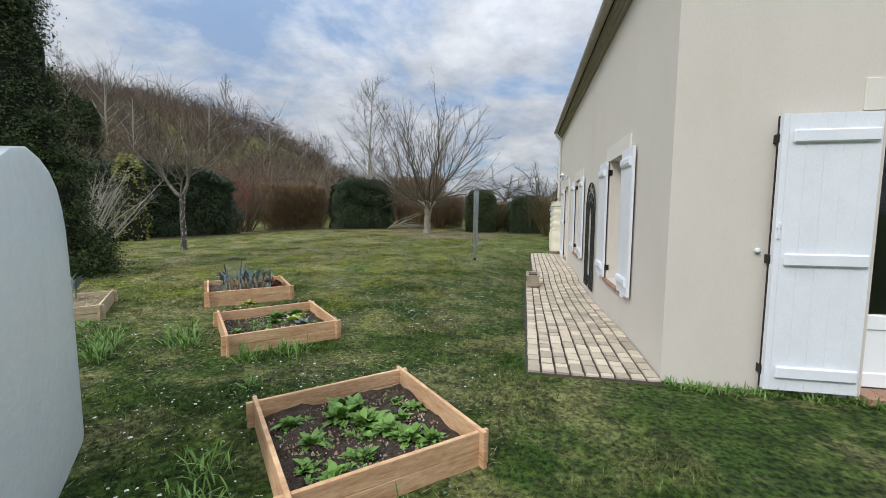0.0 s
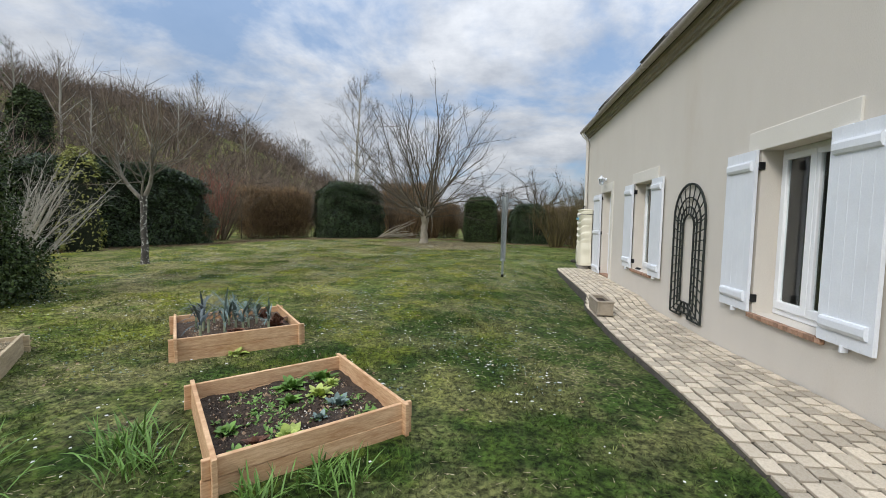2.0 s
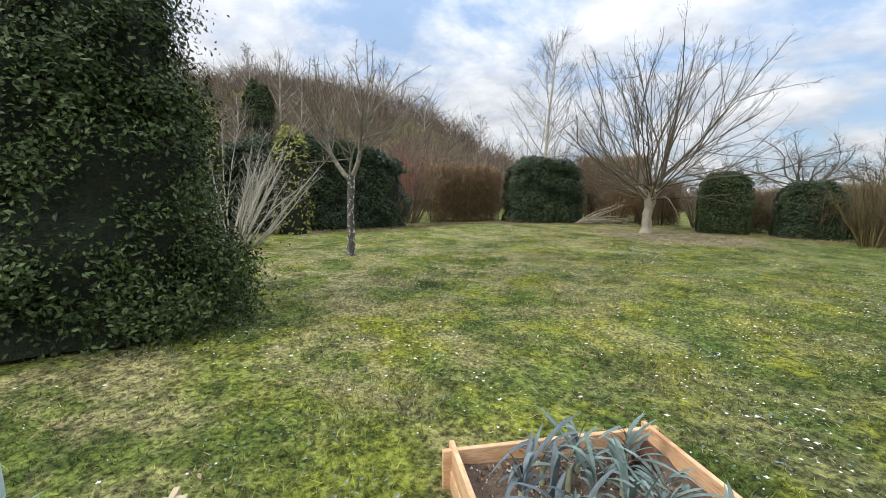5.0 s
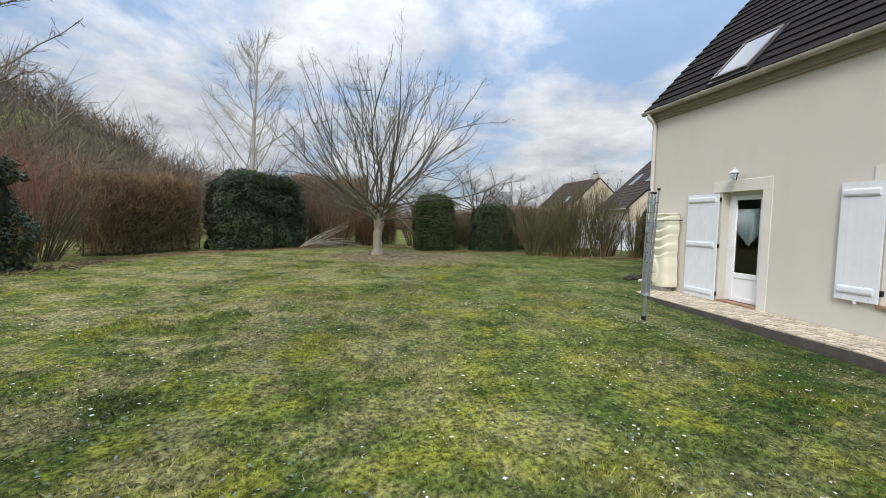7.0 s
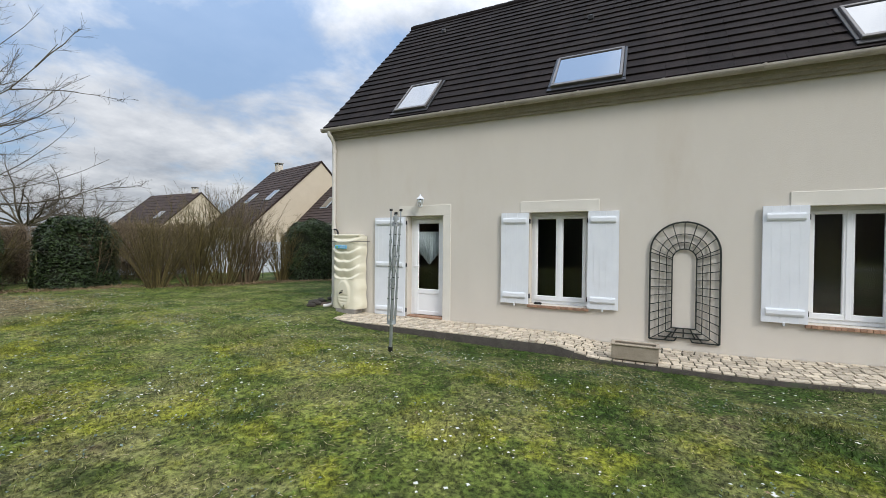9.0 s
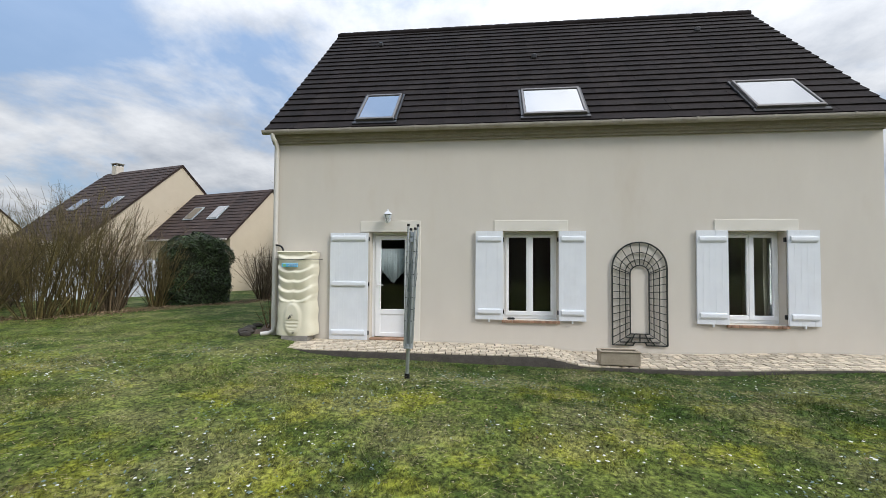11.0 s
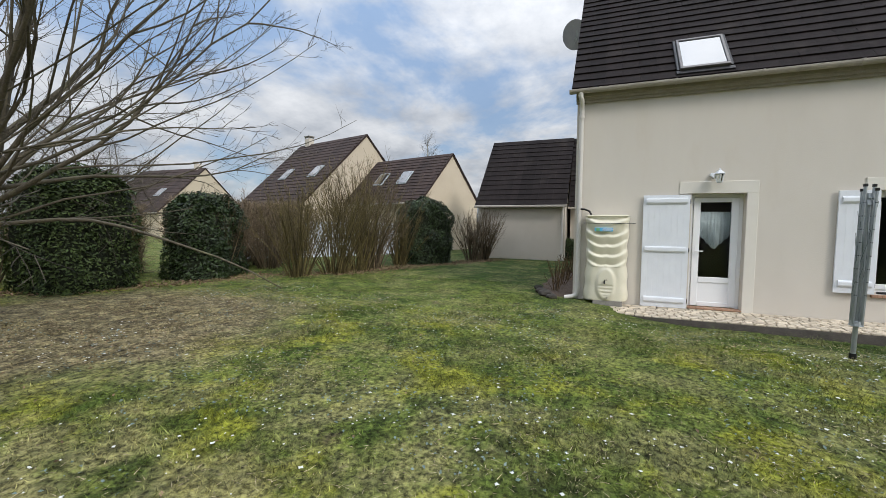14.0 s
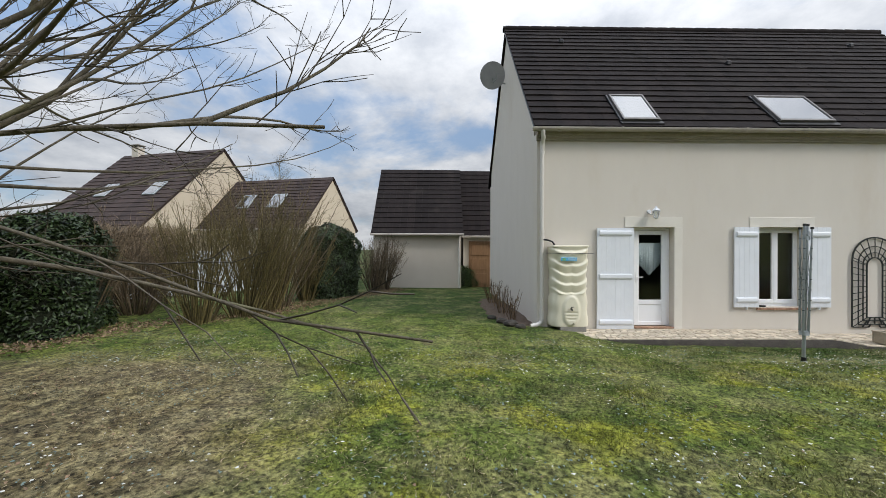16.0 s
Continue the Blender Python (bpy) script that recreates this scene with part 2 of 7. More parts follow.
LEAF_BLUE = foliage("leek_leaf", (0.10, 0.15, 0.135), (0.19, 0.25, 0.22), 8, 0.5, 0.35, 0.3)
LEAF_DARK = foliage("dark_purple_green_leaf", (0.060, 0.080, 0.085), (0.12, 0.15, 0.155), 8, 0.5, 0.35, 0.3)
LEAF_RUST = foliage("rusty_leaf", (0.10, 0.045, 0.03), (0.18, 0.085, 0.05), 8, 0.6, 0.3, 0.3)
WHITE_BIT = mat("white_petal", (0.52, 0.52, 0.48), (0.68, 0.68, 0.65), 8, 60, 0.7, 0.0)
DRY_LEAF = mat("dry_leaf", (0.16, 0.10, 0.06), (0.30, 0.21, 0.13), 5, 60, 0.85, 0.0, island=0.4)
SHEET = mat("milky_plastic_sheet", (0.70, 0.74, 0.75), (0.80, 0.83, 0.83), 1.2, 18, 0.22, 0.2, spec=0.6, stain=(0.58, 0.63, 0.62), stain_scale=1.0, stain_amount=0.3, depth=0.02)
snt = SHEET.node_tree
sp = snt.nodes["Principled BSDF"]
tl = snt.nodes.new("ShaderNodeBsdfTranslucent")
tl.inputs["Color"].default_value = (0.80, 0.86, 0.87, 1)
mx = snt.nodes.new("ShaderNodeMixShader")
mx.inputs["Fac"].default_value = 0.45
snt.links.new(sp.outputs[0], mx.inputs[1])
snt.links.new(tl.outputs[0], mx.inputs[2])
snt.links.new(mx.outputs[0], snt.nodes["Material Output"].inputs["Surface"])
# plaster coloured dark to put the rooms' shade behind the glass
ROOM = mat("darkened_room_plaster", (0.13, 0.125, 0.115), (0.16, 0.155, 0.145), 3, 40, 0.9, 0.05)
LACE = mat("lace_curtain", (0.34, 0.37, 0.38), (0.44, 0.47, 0.48), 60, 240, 0.9, 0.3)
PANE = glass("window_glass", (0.80, 0.86, 0.86))
SKY_FRAME = mat("grey_brown_metal", (0.13, 0.12, 0.115), (0.20, 0.185, 0.175), 8, 90, 0.45, 0.05, 0.5)
SKY_PANE = mat("dark_roof_glass", (0.012, 0.016, 0.02), (0.02, 0.024, 0.028), 2, 20, 0.04, 0.0, spec=1.0)
SKY_PANE.node_tree.nodes["Principled BSDF"].inputs["Coat Weight"].default_value = 1.0
SKY_PANE.node_tree.nodes["Principled BSDF"].inputs["IOR"].default_value = 2.0
NEIGHBOUR = mat("neighbour_render", (0.54, 0.46, 0.345), (0.59, 0.51, 0.39), 1.5, 60, 0.92, 0.2)
NEIGHBOUR_PALE = mat("pale_neighbour_render", (0.58, 0.52, 0.44), (0.63, 0.57, 0.49), 1.5, 60, 0.92, 0.2)
FENCE_WHITE = mat("pale_fence_panel", (0.50, 0.54, 0.58), (0.58, 0.62, 0.66), 2, 30, 0.6, 0.1)
DOOR_WOOD = mat("varnished_door", (0.20, 0.11, 0.05), (0.30, 0.17, 0.09), 4, 30, 0.5, 0.2, stretch=(4, 4, 0.6))
ROAD = mat("pale_track", (0.40, 0.38, 0.34), (0.50, 0.475, 0.43), 3, 30, 0.95, 0.3)


def lawn_material(name, blades):
    """Mossy winter lawn: green, yellow moss, straw and bare earth in drifting patches."""
    m = bpy.data.materials.new(name)
    m.use_nodes = True
    nt = m.node_tree
    p = nt.nodes["Principled BSDF"]
    L = nt.links.new
    tc = nt.nodes.new("ShaderNodeTexCoord")

    def tex(s, d, off):
        mp = nt.nodes.new("ShaderNodeMapping")
        mp.inputs["Location"].default_value = off
        L(tc.outputs["Object"], mp.inputs[0])
        n = nt.nodes.new("ShaderNodeTexNoise")
        n.inputs["Scale"].default_value, n.inputs["Detail"].default_value, n.inputs["Roughness"].default_value = s, d, 0.68
        L(mp.outputs[0], n.inputs["Vector"])
        return n.outputs["Fac"]

    def rng(sock, a, b, lo=0.0, hi=1.0):
        r = nt.nodes.new("ShaderNodeMapRange")
        r.interpolation_type = "SMOOTHSTEP"
        r.inputs["From Min"].default_value, r.inputs["From Max"].default_value = a, b
        r.inputs["To Min"].default_value, r.inputs["To Max"].default_value = lo, hi
        L(sock, r.inputs["Value"])
        return r.outputs[0]

    def mul(a, b):
        n = nt.nodes.new("ShaderNodeMath")
        n.operation = "MULTIPLY"
        for i, v in enumerate((a, b)):
            if isinstance(v, (int, float)):
                n.inputs[i].default_value = v
            else:
                L(v, n.inputs[i])
        return n.outputs[0]

    def mix(f, a, b):
        n = nt.nodes.new("ShaderNodeMix")
        n.data_type = "RGBA"
        L(f, n.inputs["Factor"])
        for sock, v in ((n.inputs["A"], a), (n.inputs["B"], b)):
            if isinstance(v, tuple):
                sock.default_value = (*v, 1)
            else:
                L(v, sock)
        return n.outputs["Result"]

    sepc = nt.nodes.new("ShaderNodeSeparateXYZ")
    L(tc.outputs["Object"], sepc.inputs[0])
    green = mix(rng(tex(2.1, 5, (3, 1, 0)), 0.35, 0.65), (0.066, 0.100, 0.019), (0.165, 0.195, 0.044))
    # darker green towards the south-east, its edge broken by noise
    deep_green = nt.nodes.new("ShaderNodeMath")
    deep_green.operation = "MULTIPLY_ADD"
    deep_green.inputs[1].default_value = 3.0
    L(tex(0.6, 6, (2, 17, 0)), deep_green.inputs[0])
    tilt = nt.nodes.new("ShaderNodeMath")
    tilt.operation = "MULTIPLY_ADD"
    tilt.inputs[1].default_value = -0.6
    L(sepc.outputs["Y"], tilt.inputs[0])
    L(sepc.outputs["X"], tilt.inputs[2])
    L(tilt.outputs[0], deep_green.inputs[2])
    green = mix(mul(rng(deep_green.outputs[0], -8.6, -4.6), 0.85), green, (0.032, 0.066, 0.011))
    moss = mul(rng(tex(1.2, 10, (11, 5, 0)), 0.48, 0.60), mul(rng(sepc.outputs["X"], -0.9, -2.4), rng(sepc.outputs["Y"], 3.0, 8.5, 0.15, 1.0)))
    col = mix(mul(moss, 0.66), green, (0.275, 0.275, 0.030))
    straw = rng(tex(1.3, 10, (27, 9, 0)), 0.43, 0.62)
    west = rng(sepc.outputs["X"], -3.0, -8.0, 0.42, 0.92)
    col = mix(mul(straw, west), col, (0.300, 0.265, 0.125))
    earth = rng(tex(1.7, 8, (41, 2, 0)), 0.60, 0.70)
    col = mix(mul(earth, 0.8), col, (0.150, 0.112, 0.070))
    # worn bare ground under the pollard tree
    dx = nt.nodes.new("ShaderNodeVectorMath")
    dx.operation = "DISTANCE"
    L(tc.outputs["Object"], dx.inputs[0])
    dx.inputs[1].default_value = (-4.4, 20.6, 0.35)
    wob = nt.nodes.new("ShaderNodeMath")
    wob.operation = "MULTIPLY_ADD"
    wob.inputs[1].default_value = 2.6
    L(tex(0.9, 6, (5, 5, 0)), wob.inputs[0])
    L(dx.outputs["Value"], wob.inputs[2])
    worn = rng(wob.outputs[0], 4.6, 3.2)
    worncol = mix(rng(tex(5, 6, (8, 8, 0)), 0.4, 0.62), (0.135, 0.098, 0.062), (0.30, 0.245, 0.145))
    col = mix(mul(worn, 0.85), col, worncol)
    fine = tex(24.0, 10, (0, 0, 0))
    speck = mix(rng(fine, 0.32, 0.68), (0.16, 0.16, 0.16), (1.62, 1.62, 1.55))
    mm = nt.nodes.new("ShaderNodeMix")
    mm.data_type, mm.blend_type = "RGBA", "MULTIPLY"
    mm.inputs["Factor"].default_value = 0.6 if blades else 1.0
    clump = nt.nodes.new("ShaderNodeMix")
    clump.data_type, clump.blend_type = "RGBA", "MULTIPLY"
    clump.inputs["Factor"].default_value = 1.0
    L(col, clump.inputs["A"])
    L(mix(rng(tex(6.0, 6, (60, 3, 0)), 0.38, 0.60), (0.58, 0.60, 0.62), (1.12, 1.12, 1.08)), clump.inputs["B"])
    L(clump.outputs["Result"], mm.inputs["A"])
    L(speck, mm.inputs["B"])
    col = mm.outputs["Result"]
    if blades:
        isl = nt.nodes.new("ShaderNodeNewGeometry").outputs["Random Per Island"]
        hsv = nt.nodes.new("ShaderNodeHueSaturation")
        L(rng(isl, 0, 1, 0.5, 1.6), hsv.inputs["Value"])
        L(col, hsv.inputs["Color"])
        col = hsv.outputs[0]
    L(col, p.inputs["Base Color"])
    p.inputs["Roughness"].default_value = 0.9
    p.inputs["Specular IOR Level"].default_value = 0.15
    if not blades:
        b = nt.nodes.new("ShaderNodeBump")
        b.inputs["Strength"].default_value, b.inputs["Distance"].default_value = 1.0, 0.03
        L(fine, b.inputs["Height"])
        L(b.outputs[0], p.inputs["Normal"])
    return m


LAWN = lawn_material("mossy_lawn", False)
BLADE = lawn_material("grass_blades", True)
RNG = np.random.default_rng(7)
rnd = random.Random(11)


# ---------------------------------------------------------------- helpers for meshes and things
def thing(name, x, y, z, label, category, group="", kind=""):
    ob = new(name)
    ob.empty_display_size = 0.1
    ob.location = (x, y, z)
    return tagged(ob, label, category, group, kind)


def hang(ob, parent):
    if parent is not None:
        ob.parent = parent
        if parent.type == "EMPTY":
            ob.matrix_parent_inverse = Matrix.Translation(-parent.location)
    return ob


def part(name, bm, material, parent, label=""):
    me = bpy.data.meshes.new(name)
    bmesh.ops.recalc_face_normals(bm, faces=bm.faces)
    bm.to_mesh(me)
    bm.free()
    me.materials.append(material)
    ob = hang(new(name, me), parent)
    return tagged(ob, label) if label else ob


def raw(name, verts, faces, material, parent=None, smooth=False):
    me = bpy.data.meshes.new(name)
    verts = np.asarray(verts, dtype=np.float32)
    faces = np.asarray(faces, dtype=np.int32)
    k = faces.shape[1]
    me.vertices.add(len(verts))
    me.vertices.foreach_set("co", verts.ravel())
    me.loops.add(faces.size)
    me.loops.foreach_set("vertex_index", faces.ravel())
    me.polygons.add(len(faces))
    me.polygons.foreach_set("loop_start", np.arange(0, faces.size, k, dtype=np.int32))
    me.polygons.foreach_set("loop_total", np.full(len(faces), k, dtype=np.int32))
    me.update(calc_edges=True)
    if smooth:
        me.polygons.foreach_set("use_smooth", np.ones(len(faces), dtype=bool))
    me.materials.append(material)
    return hang(new(name, me), parent)


def box(bm, x0, x1, y0, y1, z0, z1, bevel=0.0, m=None):
    made = bmesh.ops.create_cube(bm, size=1.0)["verts"]
    bmesh.ops.scale(bm, vec=(x1 - x0, y1 - y0, z1 - z0), verts=made)
    bmesh.ops.translate(bm, vec=((x0 + x1) / 2, (y0 + y1) / 2, (z0 + z1) / 2), verts=made)
    if bevel:
        es = list({e for v in made for e in v.link_edges})
        r = bmesh.ops.bevel(bm, geom=es, offset=bevel, segments=1, affect="EDGES", profile=0.7)
        made = list({v for f in r["faces"] for v in f.verts} | {v for v in made if v.is_valid})
    if m is not None:
        bmesh.ops.transform(bm, matrix=m, verts=made)
    return made


def bar(bm, a, b, w, d, up=(1, 0, 0)):
    """A square bar from a to b; d along up, w across."""
    a, b, up = Vector(a), Vector(b), Vector(up)
    ax = (b - a).normalized()
    side = ax.cross(up).normalized()
    upp = side.cross(ax)
    m = Matrix((side, upp, ax)).transposed().to_4x4()
    m.translation = (a + b) / 2
    box(bm, -w / 2, w / 2, -d / 2, d / 2, -(b - a).length / 2, (b - a).length / 2, 0, m)


def prism(bm, outline, y0, y1):
    """Outline of (x, z) drawn out along y."""
    lo = [bm.verts.new((x, y0, z)) for x, z in outline]
    hi = [bm.verts.new((x, y1, z)) for x, z in outline]
    bm.faces.new(lo)
    bm.faces.new(hi[::-1])
    n = len(outline)
    for i in range(n):
        bm.faces.new((lo[i], lo[(i + 1) % n], hi[(i + 1) % n], hi[i]))


class Tubes:
    """Tapered round stems gathered into one mesh."""

    def __init__(self):
        self.v, self.f, self.n = [], [], 0

    def add(self, pts, radii, sides=5):
        pts = np.asarray(pts, float)
        k = len(pts)
        d = np.gradient(pts, axis=0)
        d /= np.linalg.norm(d, axis=1)[:, None] + 1e-9
        ref = np.array([0.31, 0.17, 0.93]) if abs(d[0][2]) < 0.8 else np.array([0.93, 0.17, 0.31])
        s = np.cross(d, ref)
        s /= np.linalg.norm(s, axis=1)[:, None] + 1e-9
        u = np.cross(s, d)
        a = np.linspace(0, 2 * np.pi, sides, endpoint=False)
        ring = s[:, None, :] * np.cos(a)[None, :, None] + u[:, None, :] * np.sin(a)[None, :, None]
        v = pts[:, None, :] + ring * np.asarray(radii, float)[:, None, None]
        self.v.append(v.reshape(-1, 3))
        i = np.arange(k - 1)[:, None] * sides
        j = np.arange(sides)[None, :]
        j2 = (j + 1) % sides
        q = np.stack([i + j, i + j2, i + sides + j2, i + sides + j], -1).reshape(-1, 4) + self.n
        self.f.append(q)
        self.n += k * sides

    def mesh(self, name, material, parent=None, smooth=True):
        ob = raw(name, np.concatenate(self.v), np.concatenate(self.f), material, parent, smooth)
        if name in ("twig_mass", "branchwork"):
            tagged(ob, kind="stuff")
        return ob


def spines(base, tip, width, material, name, parent=None):
    """Many thin three-sided spikes: base and tip points (n, 3), width (n,)."""
    n = len(base)
    d = tip - base
    d /= np.linalg.norm(d, axis=1)[:, None] + 1e-9
    s = np.cross(d, RNG.normal(size=(n, 3)))
    s /= np.linalg.norm(s, axis=1)[:, None] + 1e-9
    u = np.cross(d, s)
    w = width[:, None]
    v = np.empty((n, 4, 3))
    v[:, 0] = base + s * w
    v[:, 1] = base + (-0.5 * s + 0.87 * u) * w
    v[:, 2] = base + (-0.5 * s - 0.87 * u) * w
    v[:, 3] = tip
    f = np.array([[0, 1, 3], [1, 2, 3], [2, 0, 3]])[None] + (np.arange(n) * 4)[:, None, None]
    return raw(name, v.reshape(-1, 3), f.reshape(-1, 3), material, parent)


def leaves(points, normals, size, material, name, parent=None, long=1.8, droop=0.25):
    """Folded four-sided leaves: two triangles about a bent midrib."""
    n = len(points)
    nrm = normals / (np.linalg.norm(normals, axis=1)[:, None] + 1e-9)
    t = np.cross(nrm, RNG.normal(size=(n, 3)))
    t /= np.linalg.norm(t, axis=1)[:, None] + 1e-9
    b = np.cross(nrm, t)
    s = (size * RNG.uniform(0.65, 1.3, n))[:, None]
    v = np.empty((n, 4, 3))
    v[:, 0] = points
    v[:, 1] = points + t * s * 0.5 * long + b * s * 0.42 + nrm * s * 0.12
    v[:, 2] = points + t * s * long - nrm * s * droop
    v[:, 3] = points + t * s * 0.5 * long - b * s * 0.42 + nrm * s * 0.12
    f = np.array([[0, 1, 2], [0, 2, 3]])[None] + (np.arange(n) * 4)[:, None, None]
    return raw(name, v.reshape(-1, 3), f.reshape(-1, 3), material, parent)


def smooth01(a):
    a = min(1.0, max(0.0, a))
    return a * a * (3 - 2 * a)


def ground_z(x, y):
    """The lawn: rises gently to the north-west, dips along the house, climbs into a wooded bank beyond the hedges."""
    yy = min(max(y, -10), 40)
    xx = min(max(x, -22), 16)
    z = 0.09 + 0.010 * (yy - 3) - 0.013 * xx
    dip = smooth01((x + 2.2) / 2.0) * (0.15 + 0.85 * smooth01((y - 2.7) / 1.0)) * (1 - smooth01((y - 12.6) / 2.0))
    z -= (0.005 + 0.165 * smooth01((y - 4.2) / 3.2)) * dip * (1 - smooth01((x - 0.85) / 0.35))
    z += 0.009 * noise.noise((x * 4.3, y * 4.3, 5.0)) + 0.02 * noise.noise((x * 0.45, y * 0.45, 0.0)) + 0.008 * noise.noise((x * 1.7, y * 1.7, 3.0))
    s = -0.85 * (x + 16.0) + 0.52 * (y - 13.5)
    u = 0.52 * (x + 16.0) + 0.85 * (y - 13.5)
    if s > 5:
        rise = 17.0 * smooth01((s - 4) / 46) * (1 - smooth01((u - 13) / 36)) * (0.8 + 0.25 * noise.noise((x * 0.05, y * 0.05, 1.0)))
        z += rise
    return z


def on_ground(x, y):
    return (x, y, ground_z(x, y))

# ---------------------------------------------------------------- ground
def ground_sheet():
    xs = np.concatenate([[-2000, -600, -200, -110], np.arange(-80, -22, 2.0), np.arange(-22, -12.5, 0.25), np.arange(-12.5, 4, 0.14), np.arange(4, 30, 1.5), [34, 45, 70, 120, 300, 800, 2000]])
    ys = np.concatenate([[-2000, -500, -120, -40, -20, -10, -6], np.arange(-4, -1, 0.25), np.arange(-1, 24, 0.14), np.arange(24, 26, 0.25), np.arange(26, 80, 2.0), [90, 120, 200, 500, 2000]])
    v = [(x, y, ground_z(x, y)) for y in ys for x in xs]
    nx = len(xs)
    f = [(j * nx + i, j * nx + i + 1, (j + 1) * nx + i + 1, (j + 1) * nx + i) for j in range(len(ys) - 1) for i in range(nx - 1)]
    ob = raw("ground", v, f, LAWN, None, True)
    tagged(ob, "mossy patchy winter lawn rising into a wooded bank", "lawn", kind="structure")


ground_sheet()


# ---------------------------------------------------------------- house
WX, Y0, Y1, BX = 1.0, 3.575, 14.68, 8.5      # west face, south and north faces, east face
WALL_TOP, RIDGE_X, RIDGE_Z = 4.18, 4.75, 8.34
EAVE_X, EAVE_Z = 0.80, 4.25
SLOPE = (RIDGE_Z - EAVE_Z) / (RIDGE_X - EAVE_X)
house = thing("house", 4.75, 9.1, 0.0, "beige rendered detached house with white shutters and dark brown tiled roof", "house")


def roof_z(x):
    return EAVE_Z + SLOPE * (x - EAVE_X)


def opening_wall(bm, x0, x1, ya, yb, za, zb, holes):
    """A wall from ya to yb in one connected piece, with holes (y0, y1, z0, z1) cut through its thickness."""
    ys = sorted({ya, yb, *(h[0] for h in holes), *(h[1] for h in holes)})
    zs = sorted({za, zb, *(h[2] for h in holes), *(h[3] for h in holes)})
    vert = {}

    def at(x, y, z):
        k = (x, y, z)
        if k not in vert:
            vert[k] = bm.verts.new(k)
        return vert[k]

    def solid(i, j):
        if not (0 <= i < len(ys) - 1 and 0 <= j < len(zs) - 1):
            return False
        y, z = (ys[i] + ys[i + 1]) / 2, (zs[j] + zs[j + 1]) / 2
        return not any(h[0] < y < h[1] and h[2] < z < h[3] for h in holes)

    for i in range(len(ys) - 1):
        for j in range(len(zs) - 1):
            if not solid(i, j):
                continue
            y, y2, z, z2 = ys[i], ys[i + 1], zs[j], zs[j + 1]
            for x in (x0, x1):
                bm.faces.new((at(x, y, z), at(x, y2, z), at(x, y2, z2), at(x, y, z2)))
            for di, dj, p, q in ((-1, 0, (y, z), (y, z2)), (1, 0, (y2, z), (y2, z2)), (0, -1, (y, z), (y2, z)), (0, 1, (y, z2), (y2, z2))):
                if not solid(i + di, j + dj):
                    bm.faces.new((at(x0, *p), at(x1, *p), at(x1, *q), at(x0, *q)))


W1 = (9.07, 10.08, 0.585, 2.25)
W2 = (5.17, 6.13, 0.585, 2.25)
DOOR = (11.83, 12.66, 0.13, 2.24)
bm = bmesh.new()
opening_wall(bm, WX, WX + 0.28, Y0, Y1, -0.4, WALL_TOP, [W1, W2, DOOR])
part("west_wall", bm, RENDER_SIDE, house)
bm = bmesh.new()
gable = [(WX + 0.28, 4.0), (WX + 0.28, roof_z(WX + 0.28) - 0.1), (RIDGE_X, RIDGE_Z - 0.1), (BX - 0.28, roof_z(WX + 0.28) - 0.1), (BX - 0.28, 4.0)]
FD = (2.47, 3.75, 0.10, 2.27)
prism(bm, gable, Y0, Y0 + 0.28)
box(bm, WX + 0.28, FD[0], Y0, Y0 + 0.28, -0.4, 4.0)
box(bm, FD[1], BX - 0.28, Y0, Y0 + 0.28, -0.4, 4.0)
box(bm, FD[0], FD[1], Y0, Y0 + 0.28, FD[3], 4.0)
box(bm, FD[0], FD[1], Y0, Y0 + 0.28, -0.4, FD[2])
part("south_gable_wall", bm, RENDER_SIDE, house, "sunlit rendered gable wall with faint streaks")
bm = bmesh.new()
prism(bm, gable, Y1 - 0.28, Y1)
box(bm, WX + 0.28, BX - 0.28, Y1 - 0.28, Y1, -0.4, 4.0)
part("north_gable_wall", bm, RENDER_SIDE, house)
bm = bmesh.new()
box(bm, BX - 0.28, BX, Y0, Y1, -0.4, WALL_TOP)
part("east_wall", bm, RENDER_SIDE, house)
# unseen floor, ceiling and partitions, added to block light inside the house
bm = bmesh.new()
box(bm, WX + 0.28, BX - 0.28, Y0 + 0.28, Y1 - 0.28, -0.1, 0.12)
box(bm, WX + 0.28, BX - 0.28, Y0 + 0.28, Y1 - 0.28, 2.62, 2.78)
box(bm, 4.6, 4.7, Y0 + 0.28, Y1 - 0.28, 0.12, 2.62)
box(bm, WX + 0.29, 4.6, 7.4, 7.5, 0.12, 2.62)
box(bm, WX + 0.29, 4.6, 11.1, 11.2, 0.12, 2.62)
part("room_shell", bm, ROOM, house)


